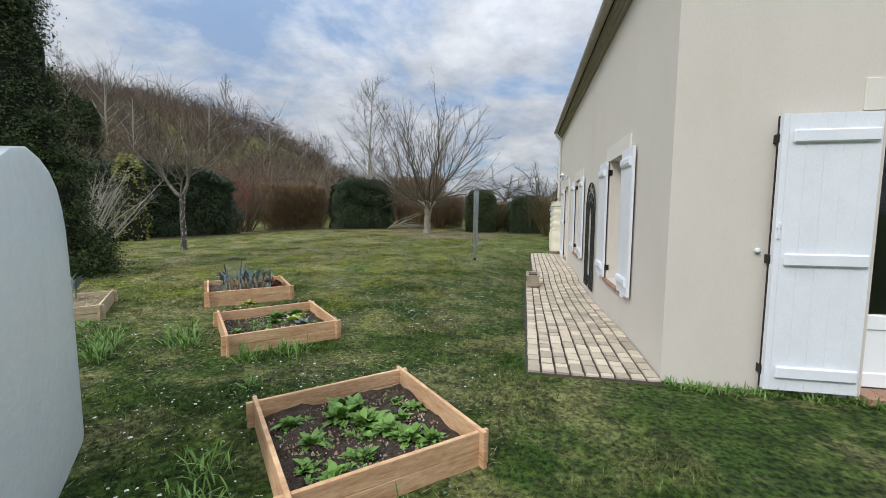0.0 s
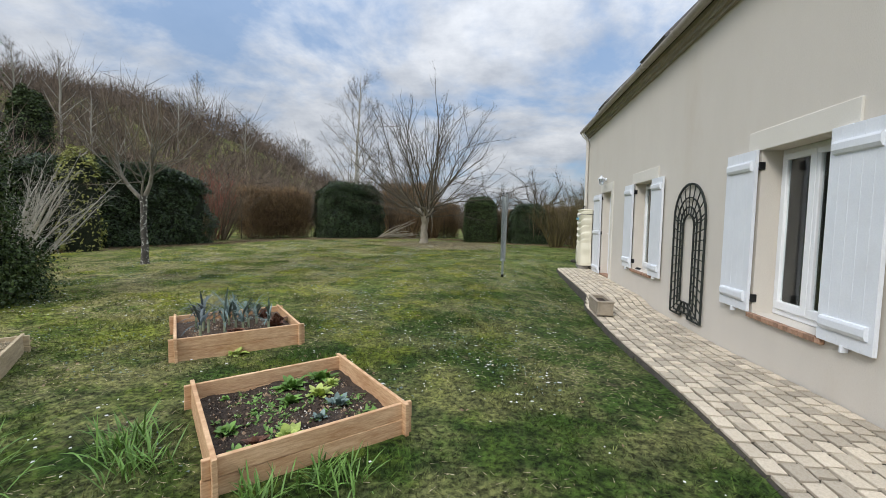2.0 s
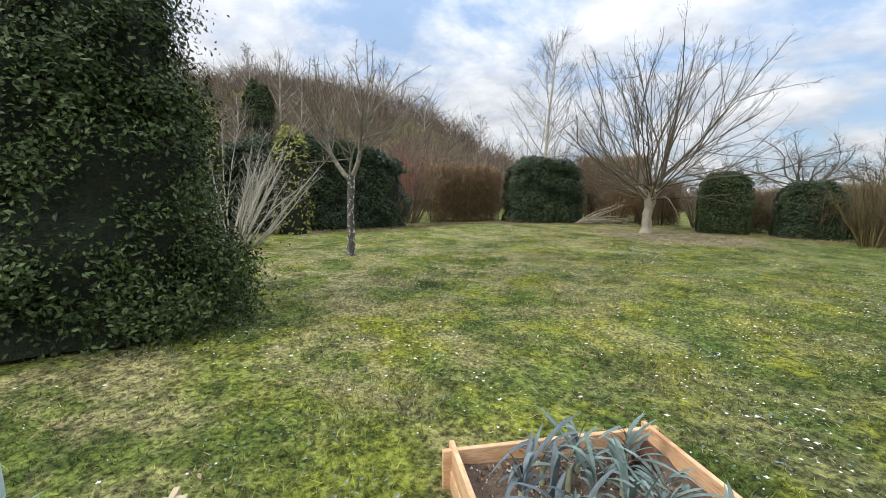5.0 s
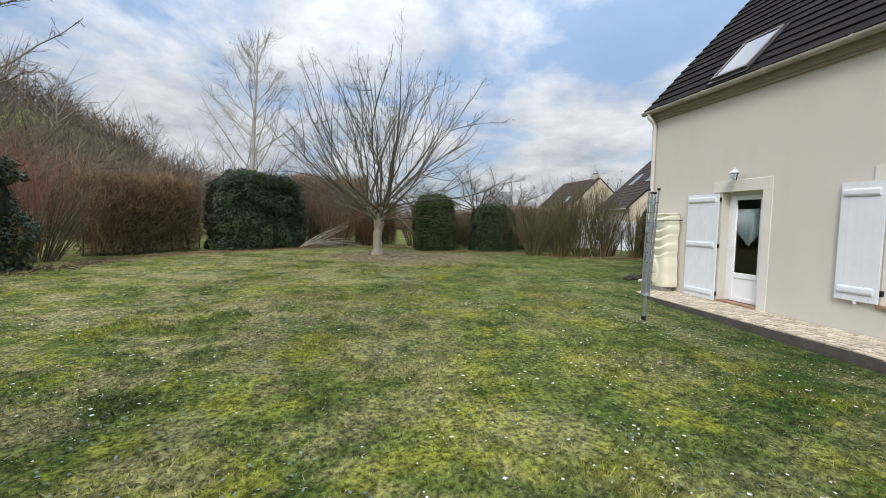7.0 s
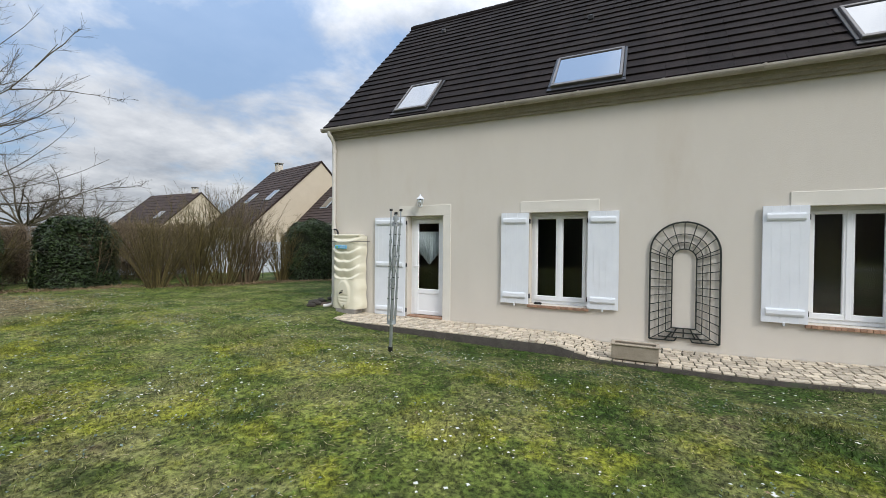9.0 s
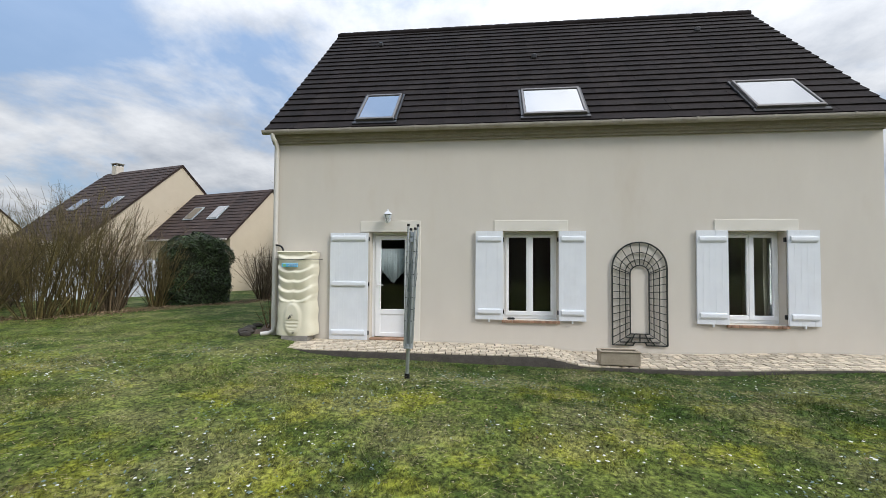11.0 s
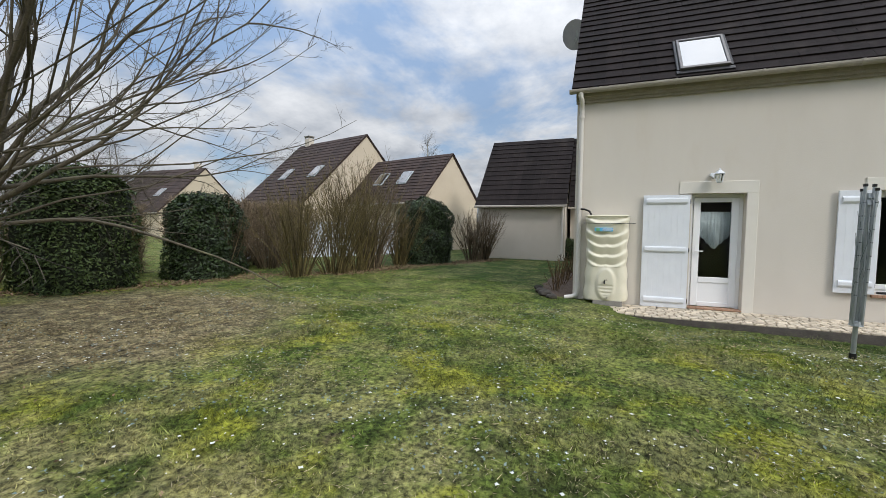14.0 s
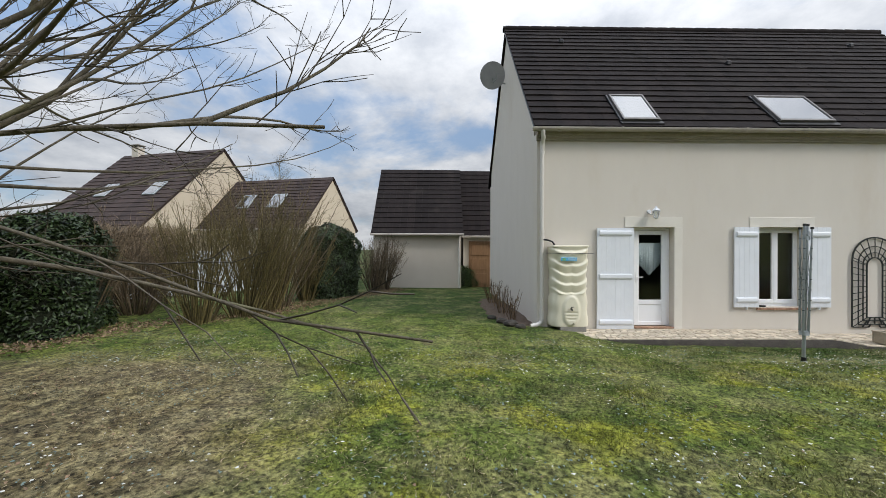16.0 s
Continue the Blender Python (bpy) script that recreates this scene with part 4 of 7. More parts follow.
# ---------------------------------------------------------------- things along the house
# trellis drawn as a receding arch
def arch_trellis():
    t = thing("arch_trellis", 0.985, 7.63, 0.17, "dark green wooden trompe l'oeil arch trellis fixed on the wall", "trellis")
    yc, x = 7.635, 0.972

    def ring(half, top, bottom, w, n=18):
        pts = [(yc + half, bottom)]
        spring = top - half
        pts += [(yc + half * math.cos(a), spring + half * math.sin(a)) for a in np.linspace(0, math.pi, n)]
        pts += [(yc - half, bottom)]
        return pts

    rings = [ring(0.475, 2.045, 0.18, 0.03), ring(0.345, 1.86, 0.235, 0.02), ring(0.245, 1.73, 0.315, 0.02), ring(0.165, 1.625, 0.385, 0.022)]
    for k, r in enumerate(rings):
        bmt = bmesh.new()
        w = (0.026, 0.012, 0.012, 0.019)[k]
        for a, b in zip(r[:-1], r[1:]):
            bar(bmt, (x, a[0], a[1]), (x, b[0], b[1] + 1e-5), w, 0.02)
        part("arch_rail", bmt, TRELLIS, t)
    for s in (-1, 1):
        for i in range(11):
            f = i / 10
            zo, zi = 0.18 + f * (1.57 - 0.18), 0.385 + f * (1.46 - 0.385)
            bmt = bmesh.new()
            bar(bmt, (x - 0.006, yc + s * 0.475, zo), (x - 0.006, yc + s * 0.165, zi), 0.0125, 0.010)
            part("rung", bmt, TRELLIS, t)
    for a in np.linspace(0.13, math.pi - 0.13, 9):
        bmt = bmesh.new()
        bar(bmt, (x - 0.006, yc + 0.475 * math.cos(a), 1.57 + 0.475 * math.sin(a)), (x - 0.006, yc + 0.165 * math.cos(a), 1.46 + 0.165 * math.sin(a)), 0.0125, 0.010)
        part("spoke", bmt, TRELLIS, t)
    for a, b in (((0.165, 0.385), (-0.165, 0.385)), ((0.245, 0.315), (-0.245, 0.315)), ((0.345, 0.235), (-0.345, 0.235)), ((0.475, 0.18), (0.12, 0.18)), ((-0.475, 0.18), (-0.12, 0.18)), ((0.12, 0.18), (0.085, 0.25)), ((-0.12, 0.18), (-0.085, 0.25)), ((0.0, 0.385), (0.0, 0.25)), ((0.09, 0.385), (0.16, 0.235)), ((-0.09, 0.385), (-0.16, 0.235)), ((0.16, 0.31), (0.26, 0.18)), ((-0.16, 0.31), (-0.26, 0.18))):
        bmt = bmesh.new()
        bar(bmt, (x, yc + a[0], a[1]), (x, yc + b[0], b[1] + 1e-5), 0.018, 0.02)
        part("floor_slat", bmt, TRELLIS, t)


arch_trellis()


# rain-water tank with a rippled front
def rain_tank():
    t = thing("rain_water_tank", 0.74, 14.06, 0.14, "cream plastic wall rain tank with wavy ribs on a grey block", "water tank")
    cy, z0, z1 = 14.07, 0.235, 1.83
    rows, cols = 120, 28
    v, f = [], []
    for j in range(rows + 1):
        s = j / rows
        z = z0 + (z1 - z0) * s
        waist = 0.385 + 0.014 * math.cos(2 * math.pi * (s - 0.02)) + 0.010 * math.sin(s * 26)
        for i in range(cols + 1):
            u = -1 + 2 * i / cols
            a = abs(u)
            y = cy + u * waist
            edge = (1 - a ** 6)
            depth = 0.30 * edge ** 0.5 if edge > 0 else 0
            ripple = 0.0
            if s > 0.40:
                ph = (s - 0.40) / 0.60 * 5.0 + (0.95 * (1 - u * u) - 0.25 * (1 - abs(u)) ** 3) * (1 - 0.6 * smooth01((s - 0.8) / 0.2))
                ripple = 0.062 * (ph % 1.0) ** 0.8 * (1 - smooth01(((ph % 1.0) - 0.72) / 0.28)) - 0.032
            else:
                d = math.hypot((u) / 0.42, (s - 0.20) / 0.19)
                ripple = 0.030 * smooth01((1.12 - d) / 0.25)
                if d < 0.75 and s < 0.2:
                    ripple -= 0.012 * (0.5 + 0.5 * math.sin(s * 150))
            v.append((0.965 - depth - ripple * (1 if edge > 0.1 else 0), y, z))
    n = cols + 1
    for j in range(rows):
        for i in range(cols):
            f.append((j * n + i, (j + 1) * n + i, (j + 1) * n + i + 1, j * n + i + 1))
    for j in (0, rows):
        base = len(v)
        for i in range(cols + 1):
            v.append((0.968, v[j * n + i][1], v[j * n + i][2]))
        for i in range(cols):
            f.append((j * n + i, j * n + i + 1, base + i + 1, base + i))
    raw("tank_body", v, f, BARREL, t, True)
    bmt = bmesh.new()
    box(bmt, 0.69, 0.95, cy - 0.36, cy + 0.36, 1.815, 1.855, 0.015)
    part("lid_rim", bmt, BARREL, t)
    bmt = bmesh.new()
    box(bmt, 0.66, 0.93, cy - 0.30, cy + 0.22, 0.138, 0.238, 0.006)
    part("support_block", bmt, CONCRETE, t, "grey concrete block")
    bmt = bmesh.new()
    box(bmt, 0.628, 0.645, cy - 0.10, cy + 0.22, 1.545, 1.615, 0.004)
    part("blue_label", bmt, LABEL_BLUE, t, "blue printed label")
    bmt = bmesh.new()
    box(bmt, 0.624, 0.6275, cy + 0.13, cy + 0.19, 1.555, 1.605)
    part("green_mark", bmt, LABEL_GREEN, t)
    bmt = bmesh.new()
    for k, w in enumerate((0.07, 0.10, 0.05)):
        box(bmt, 0.624, 0.6275, cy - 0.02 - w, cy + 0.08, 1.598 - k * 0.018, 1.604 - k * 0.018)
    part("label_bars", bmt, WHITE_PAINT, t)
    tb = Tubes()
    tb.add([(0.66, cy + 0.02, 0.60), (0.57, cy + 0.02, 0.60), (0.555, cy + 0.02, 0.575)], [0.014] * 3, 8)
    tb.add([(0.60, cy + 0.02, 0.60), (0.60, cy + 0.02, 0.635), (0.60, cy - 0.03, 0.64)], [0.008] * 3, 6)
    tb.add([(0.66, cy - 0.03, 0.30), (0.615, cy - 0.03, 0.30)], [0.016] * 2, 8)
    tb.mesh("tap", BLACK_METAL, t)
    tb = Tubes()
    tb.add([(0.93, YP, 1.98), (0.90, 14.48, 1.965), (0.85, 14.40, 1.93), (0.82, 14.36, 1.86)], [0.018] * 4, 8)
    tb.mesh("filler_hose", BLACK_METAL, t)
    tb = Tubes()
    tb.add([(0.98, 13.62, 1.70), (0.80, 13.62, 1.70)], [0.008] * 2, 6)
    tb.add([(0.80, 13.58, 1.70), (0.66, 13.72, 1.70), (0.62, 14.06, 1.69), (0.66, 14.42, 1.70), (0.95, 14.50, 1.70)], [0.006] * 5, 6)
    tb.mesh("strap", DARK_METAL, t)


rain_tank()


# folded rotary clothes dryer
def rotary_dryer():
    bx, by = -1.55, 11.40
    bz = ground_z(bx, by)
    t = thing("rotary_clothes_dryer", bx, by, bz, "folded aluminium rotary clothes dryer standing in the lawn", "clothes dryer")
    lean = Vector((0.015, -0.03, 1)).normalized()
    o = Vector((bx, by, bz))

    def at(h, dx=0.0, dy=0.0):
        return tuple(o + lean * h + Vector((dx, dy, 0)))
    tb = Tubes()
    tb.add([at(-0.05), at(0.07)], [0.038, 0.034], 12)
    tb.mesh("ground_socket", BLACK_METAL, t)
    tb = Tubes()
    tb.add([at(0.05), at(1.86)], [0.024, 0.024], 12)
    tb.mesh("pole", ALU, t)
    for k in range(4):
        a = k * math.pi / 2 + 0.6
        c, s = math.cos(a), math.sin(a)
        bmt = bmesh.new()
        bar(bmt, at(0.42, 0.055 * c, 0.055 * s), at(1.93 + 0.05 * (k % 2), 0.068 * c, 0.068 * s), 0.025, 0.018, (c, s, 0))
        arm = part("arm", bmt, ALU, t)
        bmt = bmesh.new()
        bar(bmt, at(0.40, 0.035 * c, 0.035 * s), at(1.62, 0.06 * c, 0.06 * s), 0.017, 0.011, (c, s, 0))
        part("strut", bmt, ALU, t)
        for i in range(8):
            bmt = bmesh.new()
            p = Vector(at(0.75 + i * 0.15, (0.060 + 0.001 * i) * c, (0.060 + 0.001 * i) * s))
            box(bmt, p.x - 0.011, p.x + 0.011, p.y - 0.011, p.y + 0.011, p.z - 0.005, p.z + 0.005)
            part("line_clip", bmt, BLACK_METAL, arm)
        bmt = bmesh.new()
        p = Vector(at(1.95 + 0.05 * (k % 2), 0.069 * c, 0.069 * s))
        box(bmt, p.x - 0.017, p.x + 0.017, p.y - 0.017, p.y + 0.017, p.z - 0.02, p.z + 0.012, 0.003)
        part("end_cap", bmt, DARK_METAL, arm)
    for h, r in ((0.42, 0.065), (1.80, 0.05), (1.88, 0.045)):
        bmt = bmesh.new()
        p = at(h)
        bmesh.ops.create_cone(bmt, cap_ends=True, segments=12, radius1=r, radius2=r * 0.85, depth=0.055, matrix=Matrix.Translation(p))
        part("hub", bmt, ALU, t)
    tb = Tubes()
    for i in range(14):
        a = rnd.uniform(0, 6.28)
        h0 = rnd.uniform(0.7, 1.2)
        tb.add([at(h0, 0.06 * math.cos(a), 0.06 * math.sin(a)), at(h0 + 0.25, 0.045 * math.cos(a + 1), 0.045 * math.sin(a + 1)), at(h0 + 0.62, 0.08 * math.cos(a + 0.4), 0.08 * math.sin(a + 0.4))], [0.0025] * 3, 4)
    tb.mesh("washing_lines", mat("green_line", (0.06, 0.09, 0.08), (0.12, 0.15, 0.14), 20, 90, 0.5, 0.0), t)


rotary_dryer()

# trough planter on the paving
trough = thing("trough_planter", 0.02, 8.30, 0.04, "long weathered stone-coloured planter trough with rim", "planter")
bm = bmesh.new()
for x0, x1, y0, y1 in ((-0.115, -0.085, 8.0, 8.60), (0.095, 0.125, 8.0, 8.60), (-0.085, 0.095, 8.0, 8.03), (-0.085, 0.095, 8.57, 8.60)):
    box(bm, x0, x1, y0, y1, 0.065, 0.265, 0.006)
box(bm, -0.085, 0.095, 8.03, 8.57, 0.065, 0.09)
part("trough", bm, TROUGH, trough)
bm = bmesh.new()
for x0, x1, y0, y1 in ((-0.128, -0.078, 7.988, 8.612), (0.088, 0.138, 7.988, 8.612), (-0.078, 0.088, 7.988, 8.036), (-0.078, 0.088, 8.564, 8.612)):
    box(bm, x0, x1, y0, y1, 0.262, 0.285, 0.006)
part("rim", bm, TROUGH, trough)
bm = bmesh.new()
box(bm, -0.084, 0.094, 8.031, 8.569, 0.09, 0.235)
part("soil", bm, SOIL_DARK, trough)
for y in (8.05, 8.50):
    bm = bmesh.new()
    box(bm, -0.10, 0.11, y, y + 0.05, 0.042, 0.066)
    part("foot", bm, TROUGH, trough)
# small black dish on the window sill
cup = thing("ashtray", 1.08, 9.93, 0.585, "small black dish on the brick window sill", "dish")
bm = bmesh.new()
box(bm, 1.03, 1.10, 9.86, 10.00, 0.586, 0.622, 0.012)
part("bowl", bm, BLACK_METAL, cup)


# ---------------------------------------------------------------- raised beds
def soil_patch(name, cx, cy, w, d, ang, z, material, parent, amp=0.025, n=26, round_off=False):
    ca, sa = math.cos(ang), math.sin(ang)
    v, f = [], []
    for j in range(n + 1):
        for i in range(n + 1):
            u, q = (i / n - 0.5) * w, (j / n - 0.5) * d
            x, y = cx + u * ca - q * sa, cy + u * sa + q * ca
            h = amp * (noise.noise((x * 5, y * 5, 2.0)) + 0.8 * noise.noise((x * 14, y * 14, 5.0)))
            zz = z + h
            if round_off:
                r = math.hypot(2 * u / w, 2 * q / d) + 0.25 * noise.noise((x * 2, y * 2, 9.0))
                zz = ground_z(x, y) + 0.012 + 0.03 * smooth01((1.0 - r) / 0.35) + h - 0.06 * smooth01((r - 0.85) / 0.2)
            v.append((x, y, zz))
    for j in range(n):
        for i in range(n):
            a = j * (n + 1) + i
            f.append((a, a + 1, a + n + 2, a + n + 1))
    return raw(name, v, f, material, parent, True)


def raised_bed(cx, cy, w, d, deg, material, soil, label, fill=0.07, boards=2, h=0.21, drop=0.0):
    ang = radians(deg)
    z = ground_z(cx, cy)
    bed = thing("raised_bed", cx, cy, z, label, "raised bed", "vegetable beds")
    zz = z - 0.02
    m0 = Matrix.Translation((cx, cy, zz)) @ Matrix.Rotation(ang, 4, "Z")
    each = h / boards
    t, out = 0.027, 0.055
    for b in range(boards):
        for s in (-1, 1):
            bmt = bmesh.new()
            box(bmt, -w / 2 - out, w / 2 + out, s * d / 2 - t / 2, s * d / 2 + t / 2, b * each + 0.001, (b + 1) * each - 0.001, 0.003, m0 @ pose(0, 0, 0, 0, rnd.uniform(-0.3, 0.3), rnd.uniform(-0.4, 0.4)))
            part("board", bmt, material, bed)
            bmt = bmesh.new()
            box(bmt, s * w / 2 - t / 2, s * w / 2 + t / 2, -d / 2 - out, d / 2 + out, b * each + 0.001 + 0.004, (b + 1) * each - 0.001 + 0.012, 0.003, m0 @ pose(0, 0, 0, rnd.uniform(-0.3, 0.3), 0, rnd.uniform(-0.4, 0.4)))
            part("board", bmt, material, bed)
    soil_patch("soil", cx, cy, w - t, d - t, ang, z + fill, soil, bed)
    return bed, z + fill, ang


def in_bed(b, u, q):
    bed, z, ang = b
    x = bed.location.x + u * math.cos(ang) - q * math.sin(ang)
    y = bed.location.y + u * math.sin(ang) + q * math.cos(ang)
    return x, y, z


def leaf_blade(v, f, base, direction, length, width, lift, curl, segs=4):
    """A curved, creased leaf blade, appended to v and f as quads."""
    d = Vector((math.cos(direction), math.sin(direction), 0))
    s = Vector((-d.y, d.x, 0))
    start = len(v)
    for k in range(segs + 1):
        t = k / segs
        p = Vector(base) + d * (length * t * math.cos(lift) + curl * 0.3 * t * t * length) + Vector((0, 0, length * (t * math.sin(lift) - curl * t * t)))
        w = width * (math.sin(math.pi * min(1, 0.10 + t * 0.88)) ** 0.8) * 0.5
        v += [tuple(p + s * w + Vector((0, 0, w * 0.35))), tuple(p), tuple(p - s * w + Vector((0, 0, w * 0.35)))]
    for k in range(segs):
        a = start + k * 3
        f += [(a, a + 1, a + 4, a + 3), (a + 1, a + 2, a + 5, a + 4)]


def rosette(x, y, z, r, n, material, name, label, category, upright=0.5, wide=0.42):
    t = thing(name, x, y, z, label, category)
    v, f = [], []
    for i in range(n):
        s = i / n
        leaf_blade(v, f, (x + rnd.uniform(-0.2, 0.2) * r, y + rnd.uniform(-0.2, 0.2) * r, z - 0.01), rnd.uniform(0, 6.28), r * rnd.uniform(0.6, 1.1) * (0.55 + 0.45 * s), r * wide * rnd.uniform(0.8, 1.25), upright * rnd.uniform(0.5, 1.5) + 0.5 * (1 - s), rnd.uniform(0.1, 0.5))
    raw("foliage", v, f, material, t)
    return t


LEEK_STALK = mat("pale_leek_stalk", (0.22, 0.26, 0.15), (0.34, 0.36, 0.24), 8, 60, 0.6, 0.1)


def leek(x, y, z, h, material, label):
    t = thing("leek", x, y, z, label, "leek", "leeks in the beds")
    tb = Tubes()
    tb.add([(x, y, z - 0.03), (x, y, z + h * 0.35)], [0.014, 0.012], 8)
    tb.mesh("stalk", LEEK_STALK, t, True)
    v, f = [], []
    base_dir = rnd.uniform(0, 3.14)
    for i in range(12):
        leaf_blade(v, f, (x, y, z + h * 0.18 + i * 0.012), base_dir + (i % 2) * math.pi + rnd.uniform(-0.35, 0.35), h * rnd.uniform(0.5, 1.0), 0.021, rnd.uniform(0.75, 1.45), rnd.uniform(0.1, 0.9), 6)
    raw("foliage", v, f, material, t)


def tuft(x, y, r, h, n, material=None, name="grass_tuft", label="long green grass tuft beside a raised bed"):
    t = thing(name, x, y, ground_z(x, y), label, "grass", "grass tufts")
    v, f = [], []
    for i in range(n):
        bx, by = x + rnd.gauss(0, r * 0.35), y + rnd.gauss(0, r * 0.35)
        leaf_blade(v, f, (bx, by, ground_z(bx, by) - 0.01), rnd.uniform(0, 6.28), h * rnd.uniform(0.6, 1.2), 0.010, rnd.uniform(0.7, 1.4), rnd.uniform(0.05, 0.5), 4)
    raw("foliage", v, f, material or LEAF_FRESH, t)


def crumbs(b, w, d, n, materials, name="soil_debris"):
    """Clods, stones and bits of straw on a bed's soil."""
    for mi, (m, size, share) in enumerate(materials):
        k = int(n * share)
        pts = np.array([in_bed(b, rnd.uniform(-0.47, 0.47) * w, rnd.uniform(-0.47, 0.47) * d) for _ in range(k)])
        pts[:, 2] += 0.004
        v = np.empty((k, 5, 3))
        sz = size * RNG.uniform(0.4, 1.3, (k, 1))
        for c in range(4):
            a = RNG.uniform(0, 0.9, k) + c * np.pi / 2
            v[:, c, 0] = pts[:, 0] + np.cos(a) * sz[:, 0]
            v[:, c, 1] = pts[:, 1] + np.sin(a) * sz[:, 0] * 0.7
            v[:, c, 2] = pts[:, 2] - 0.006
        v[:, 4] = pts + np.array([0, 0, 1.0]) * sz * 0.75
        f = np.array([[0, 1, 4], [1, 2, 4], [2, 3, 4], [3, 0, 4]])[None] + (np.arange(k) * 5)[:, None, None]
        ob = raw(name, v.reshape(-1, 3), f.reshape(-1, 3), m, b[0])
        tagged(ob, kind="stuff")


NEW_LABEL = "square raised bed of new reddish pine boards with soil"
b1 = raised_bed(-1.155, 2.13, 1.06, 1.06, 42.5, WOOD_NEW, SOIL_DARK, "square pine raised bed with green winter salad on dark soil", 0.075)
b2 = raised_bed(-2.98, 4.02, 1.08, 1.08, 43.5, WOOD_NEW, SOIL_DARK, "square pine raised bed with lettuces on dark soil", 0.075)
b3 = raised_bed(-4.47, 5.56, 1.10, 1.04, 41, WOOD_NEW, SOIL_BROWN, "square pine raised bed with dark leeks", 0.13, h=0.23)
b4 = raised_bed(-6.21, 3.90, 1.30, 1.06, 43, WOOD_OLD, STRAW, "weathered raised bed with leeks in straw mulch", 0.13, h=0.2)
b5 = raised_bed(-8.08, 2.55, 1.30, 1.08, 38, WOOD_OLD, SOIL_DARK, "weathered raised bed with bare dark soil", 0.12, h=0.22)
b6 = raised_bed(-4.86, 2.22, 1.16, 1.16, 43, WOOD_OLD, SOIL_BROWN, "weathered raised bed with bare brown soil and straw bits", 0.07, h=0.22)
STONE_BIT = mat("pale_pebble", (0.30, 0.27, 0.22), (0.46, 0.42, 0.36), 10, 60, 0.9, 0.0, island=0.3)
for b, w, m in ((b1, 1.0, SOIL_DARK), (b2, 1.0, SOIL_DARK), (b3, 1.0, SOIL_BROWN), (b5, 1.05, SOIL_DARK), (b6, 1.1, SOIL_BROWN)):
    crumbs(b, w, w, 2400, ((m, 0.018, 0.6), (STONE_BIT, 0.008, 0.2), (DRY_LEAF, 0.014, 0.2)))
# straw on the leek bed
STRAW_PALE = mat("pale_loose_straw", (0.36, 0.29, 0.18), (0.55, 0.46, 0.31), 14, 80, 0.9, 0.2, island=0.5)
n = 6500
pts = np.array([in_bed(b4, rnd.uniform(-0.6, 0.6), rnd.uniform(-0.48, 0.48)) for _ in range(n)])
a = RNG.uniform(0, 6.28, n)
le = RNG.uniform(0.03, 0.12, n)
base = pts + np.array([0, 0, 0.012])
tip = base + np.stack([np.cos(a) * le, np.sin(a) * le, RNG.uniform(-0.01, 0.04, n)], 1)
tagged(spines(base, tip, np.full(n, 0.0036), STRAW_PALE, "straw", b4[0]), kind="stuff")
for u, q, r, n in ((-0.36, 0.30, 0.13, 20), (-0.28, 0.02, 0.12, 18), (-0.05, 0.22, 0.15, 26), (0.08, 0.30, 0.13, 22), (0.06, 0.06, 0.16, 28), (0.16, -0.08, 0.15, 26), (0.22, -0.22, 0.14, 24), (0.02, -0.10, 0.10, 14), (0.34, -0.30, 0.11, 18), (0.42, 0.10, 0.10, 14), (0.38, 0.26, 0.08, 10), (-0.10, -0.26, 0.11, 16), (-0.38, -0.22, 0.11, 16), (-0.26, -0.36, 0.12, 18), (0.30, 0.0, 0.09, 12), (-0.02, 0.38, 0.12, 18)):
    x, y, z = in_bed(b1, u, q)
    rosette(x, y, z, r * 1.12, int(n * 1.7), LEAF_FRESH, "salad_plant", "fresh green winter salad rosette growing in dark soil", "salad", 0.65, 0.34)
for u, q, r, n, m, nm in ((0.22, 0.12, 0.14, 34, LEAF_LETTUCE, "lettuce"), (0.36, 0.26, 0.10, 24, LEAF_LETTUCE, "lettuce"), (-0.12, -0.36, 0.14, 30, LEAF_LETTUCE, "lettuce"), (-0.30, -0.34, 0.12, 26, LEAF_RUST, "lettuce"), (0.02, 0.12, 0.13, 20, LEAF_FRESH, "salad_plant"), (0.08, 0.36, 0.16, 30, LEAF_FRESH, "salad_plant"), (0.34, 0.40, 0.16, 30, LEAF_FRESH, "salad_plant"), (-0.36, 0.40, 0.08, 12, LEAF_FRESH, "salad_plant"), (-0.42, -0.10, 0.12, 16, LEAF_FRESH, "salad_plant"), (0.28, -0.10, 0.13, 18, LEAF_BLUE, "cabbage_plant"), (0.10, -0.22, 0.10, 14, LEAF_BLUE, "cabbage_plant"), (-0.40, -0.42, 0.12, 18, LEAF_FRESH, "salad_plant"), (0.42, -0.38, 0.11, 14, LEAF_FRESH, "salad_plant")):
    x, y, z = in_bed(b2, u, q)
    rosette(x, y, z, r * 0.92, int(n * 2.4), m, nm, {"lettuce": "pale yellow-green lettuce head in dark soil", "salad_plant": "fresh green salad plant in dark soil", "cabbage_plant": "blue-green cabbage seedling in soil"}[nm], nm.split("_")[0], 0.75, 0.36)
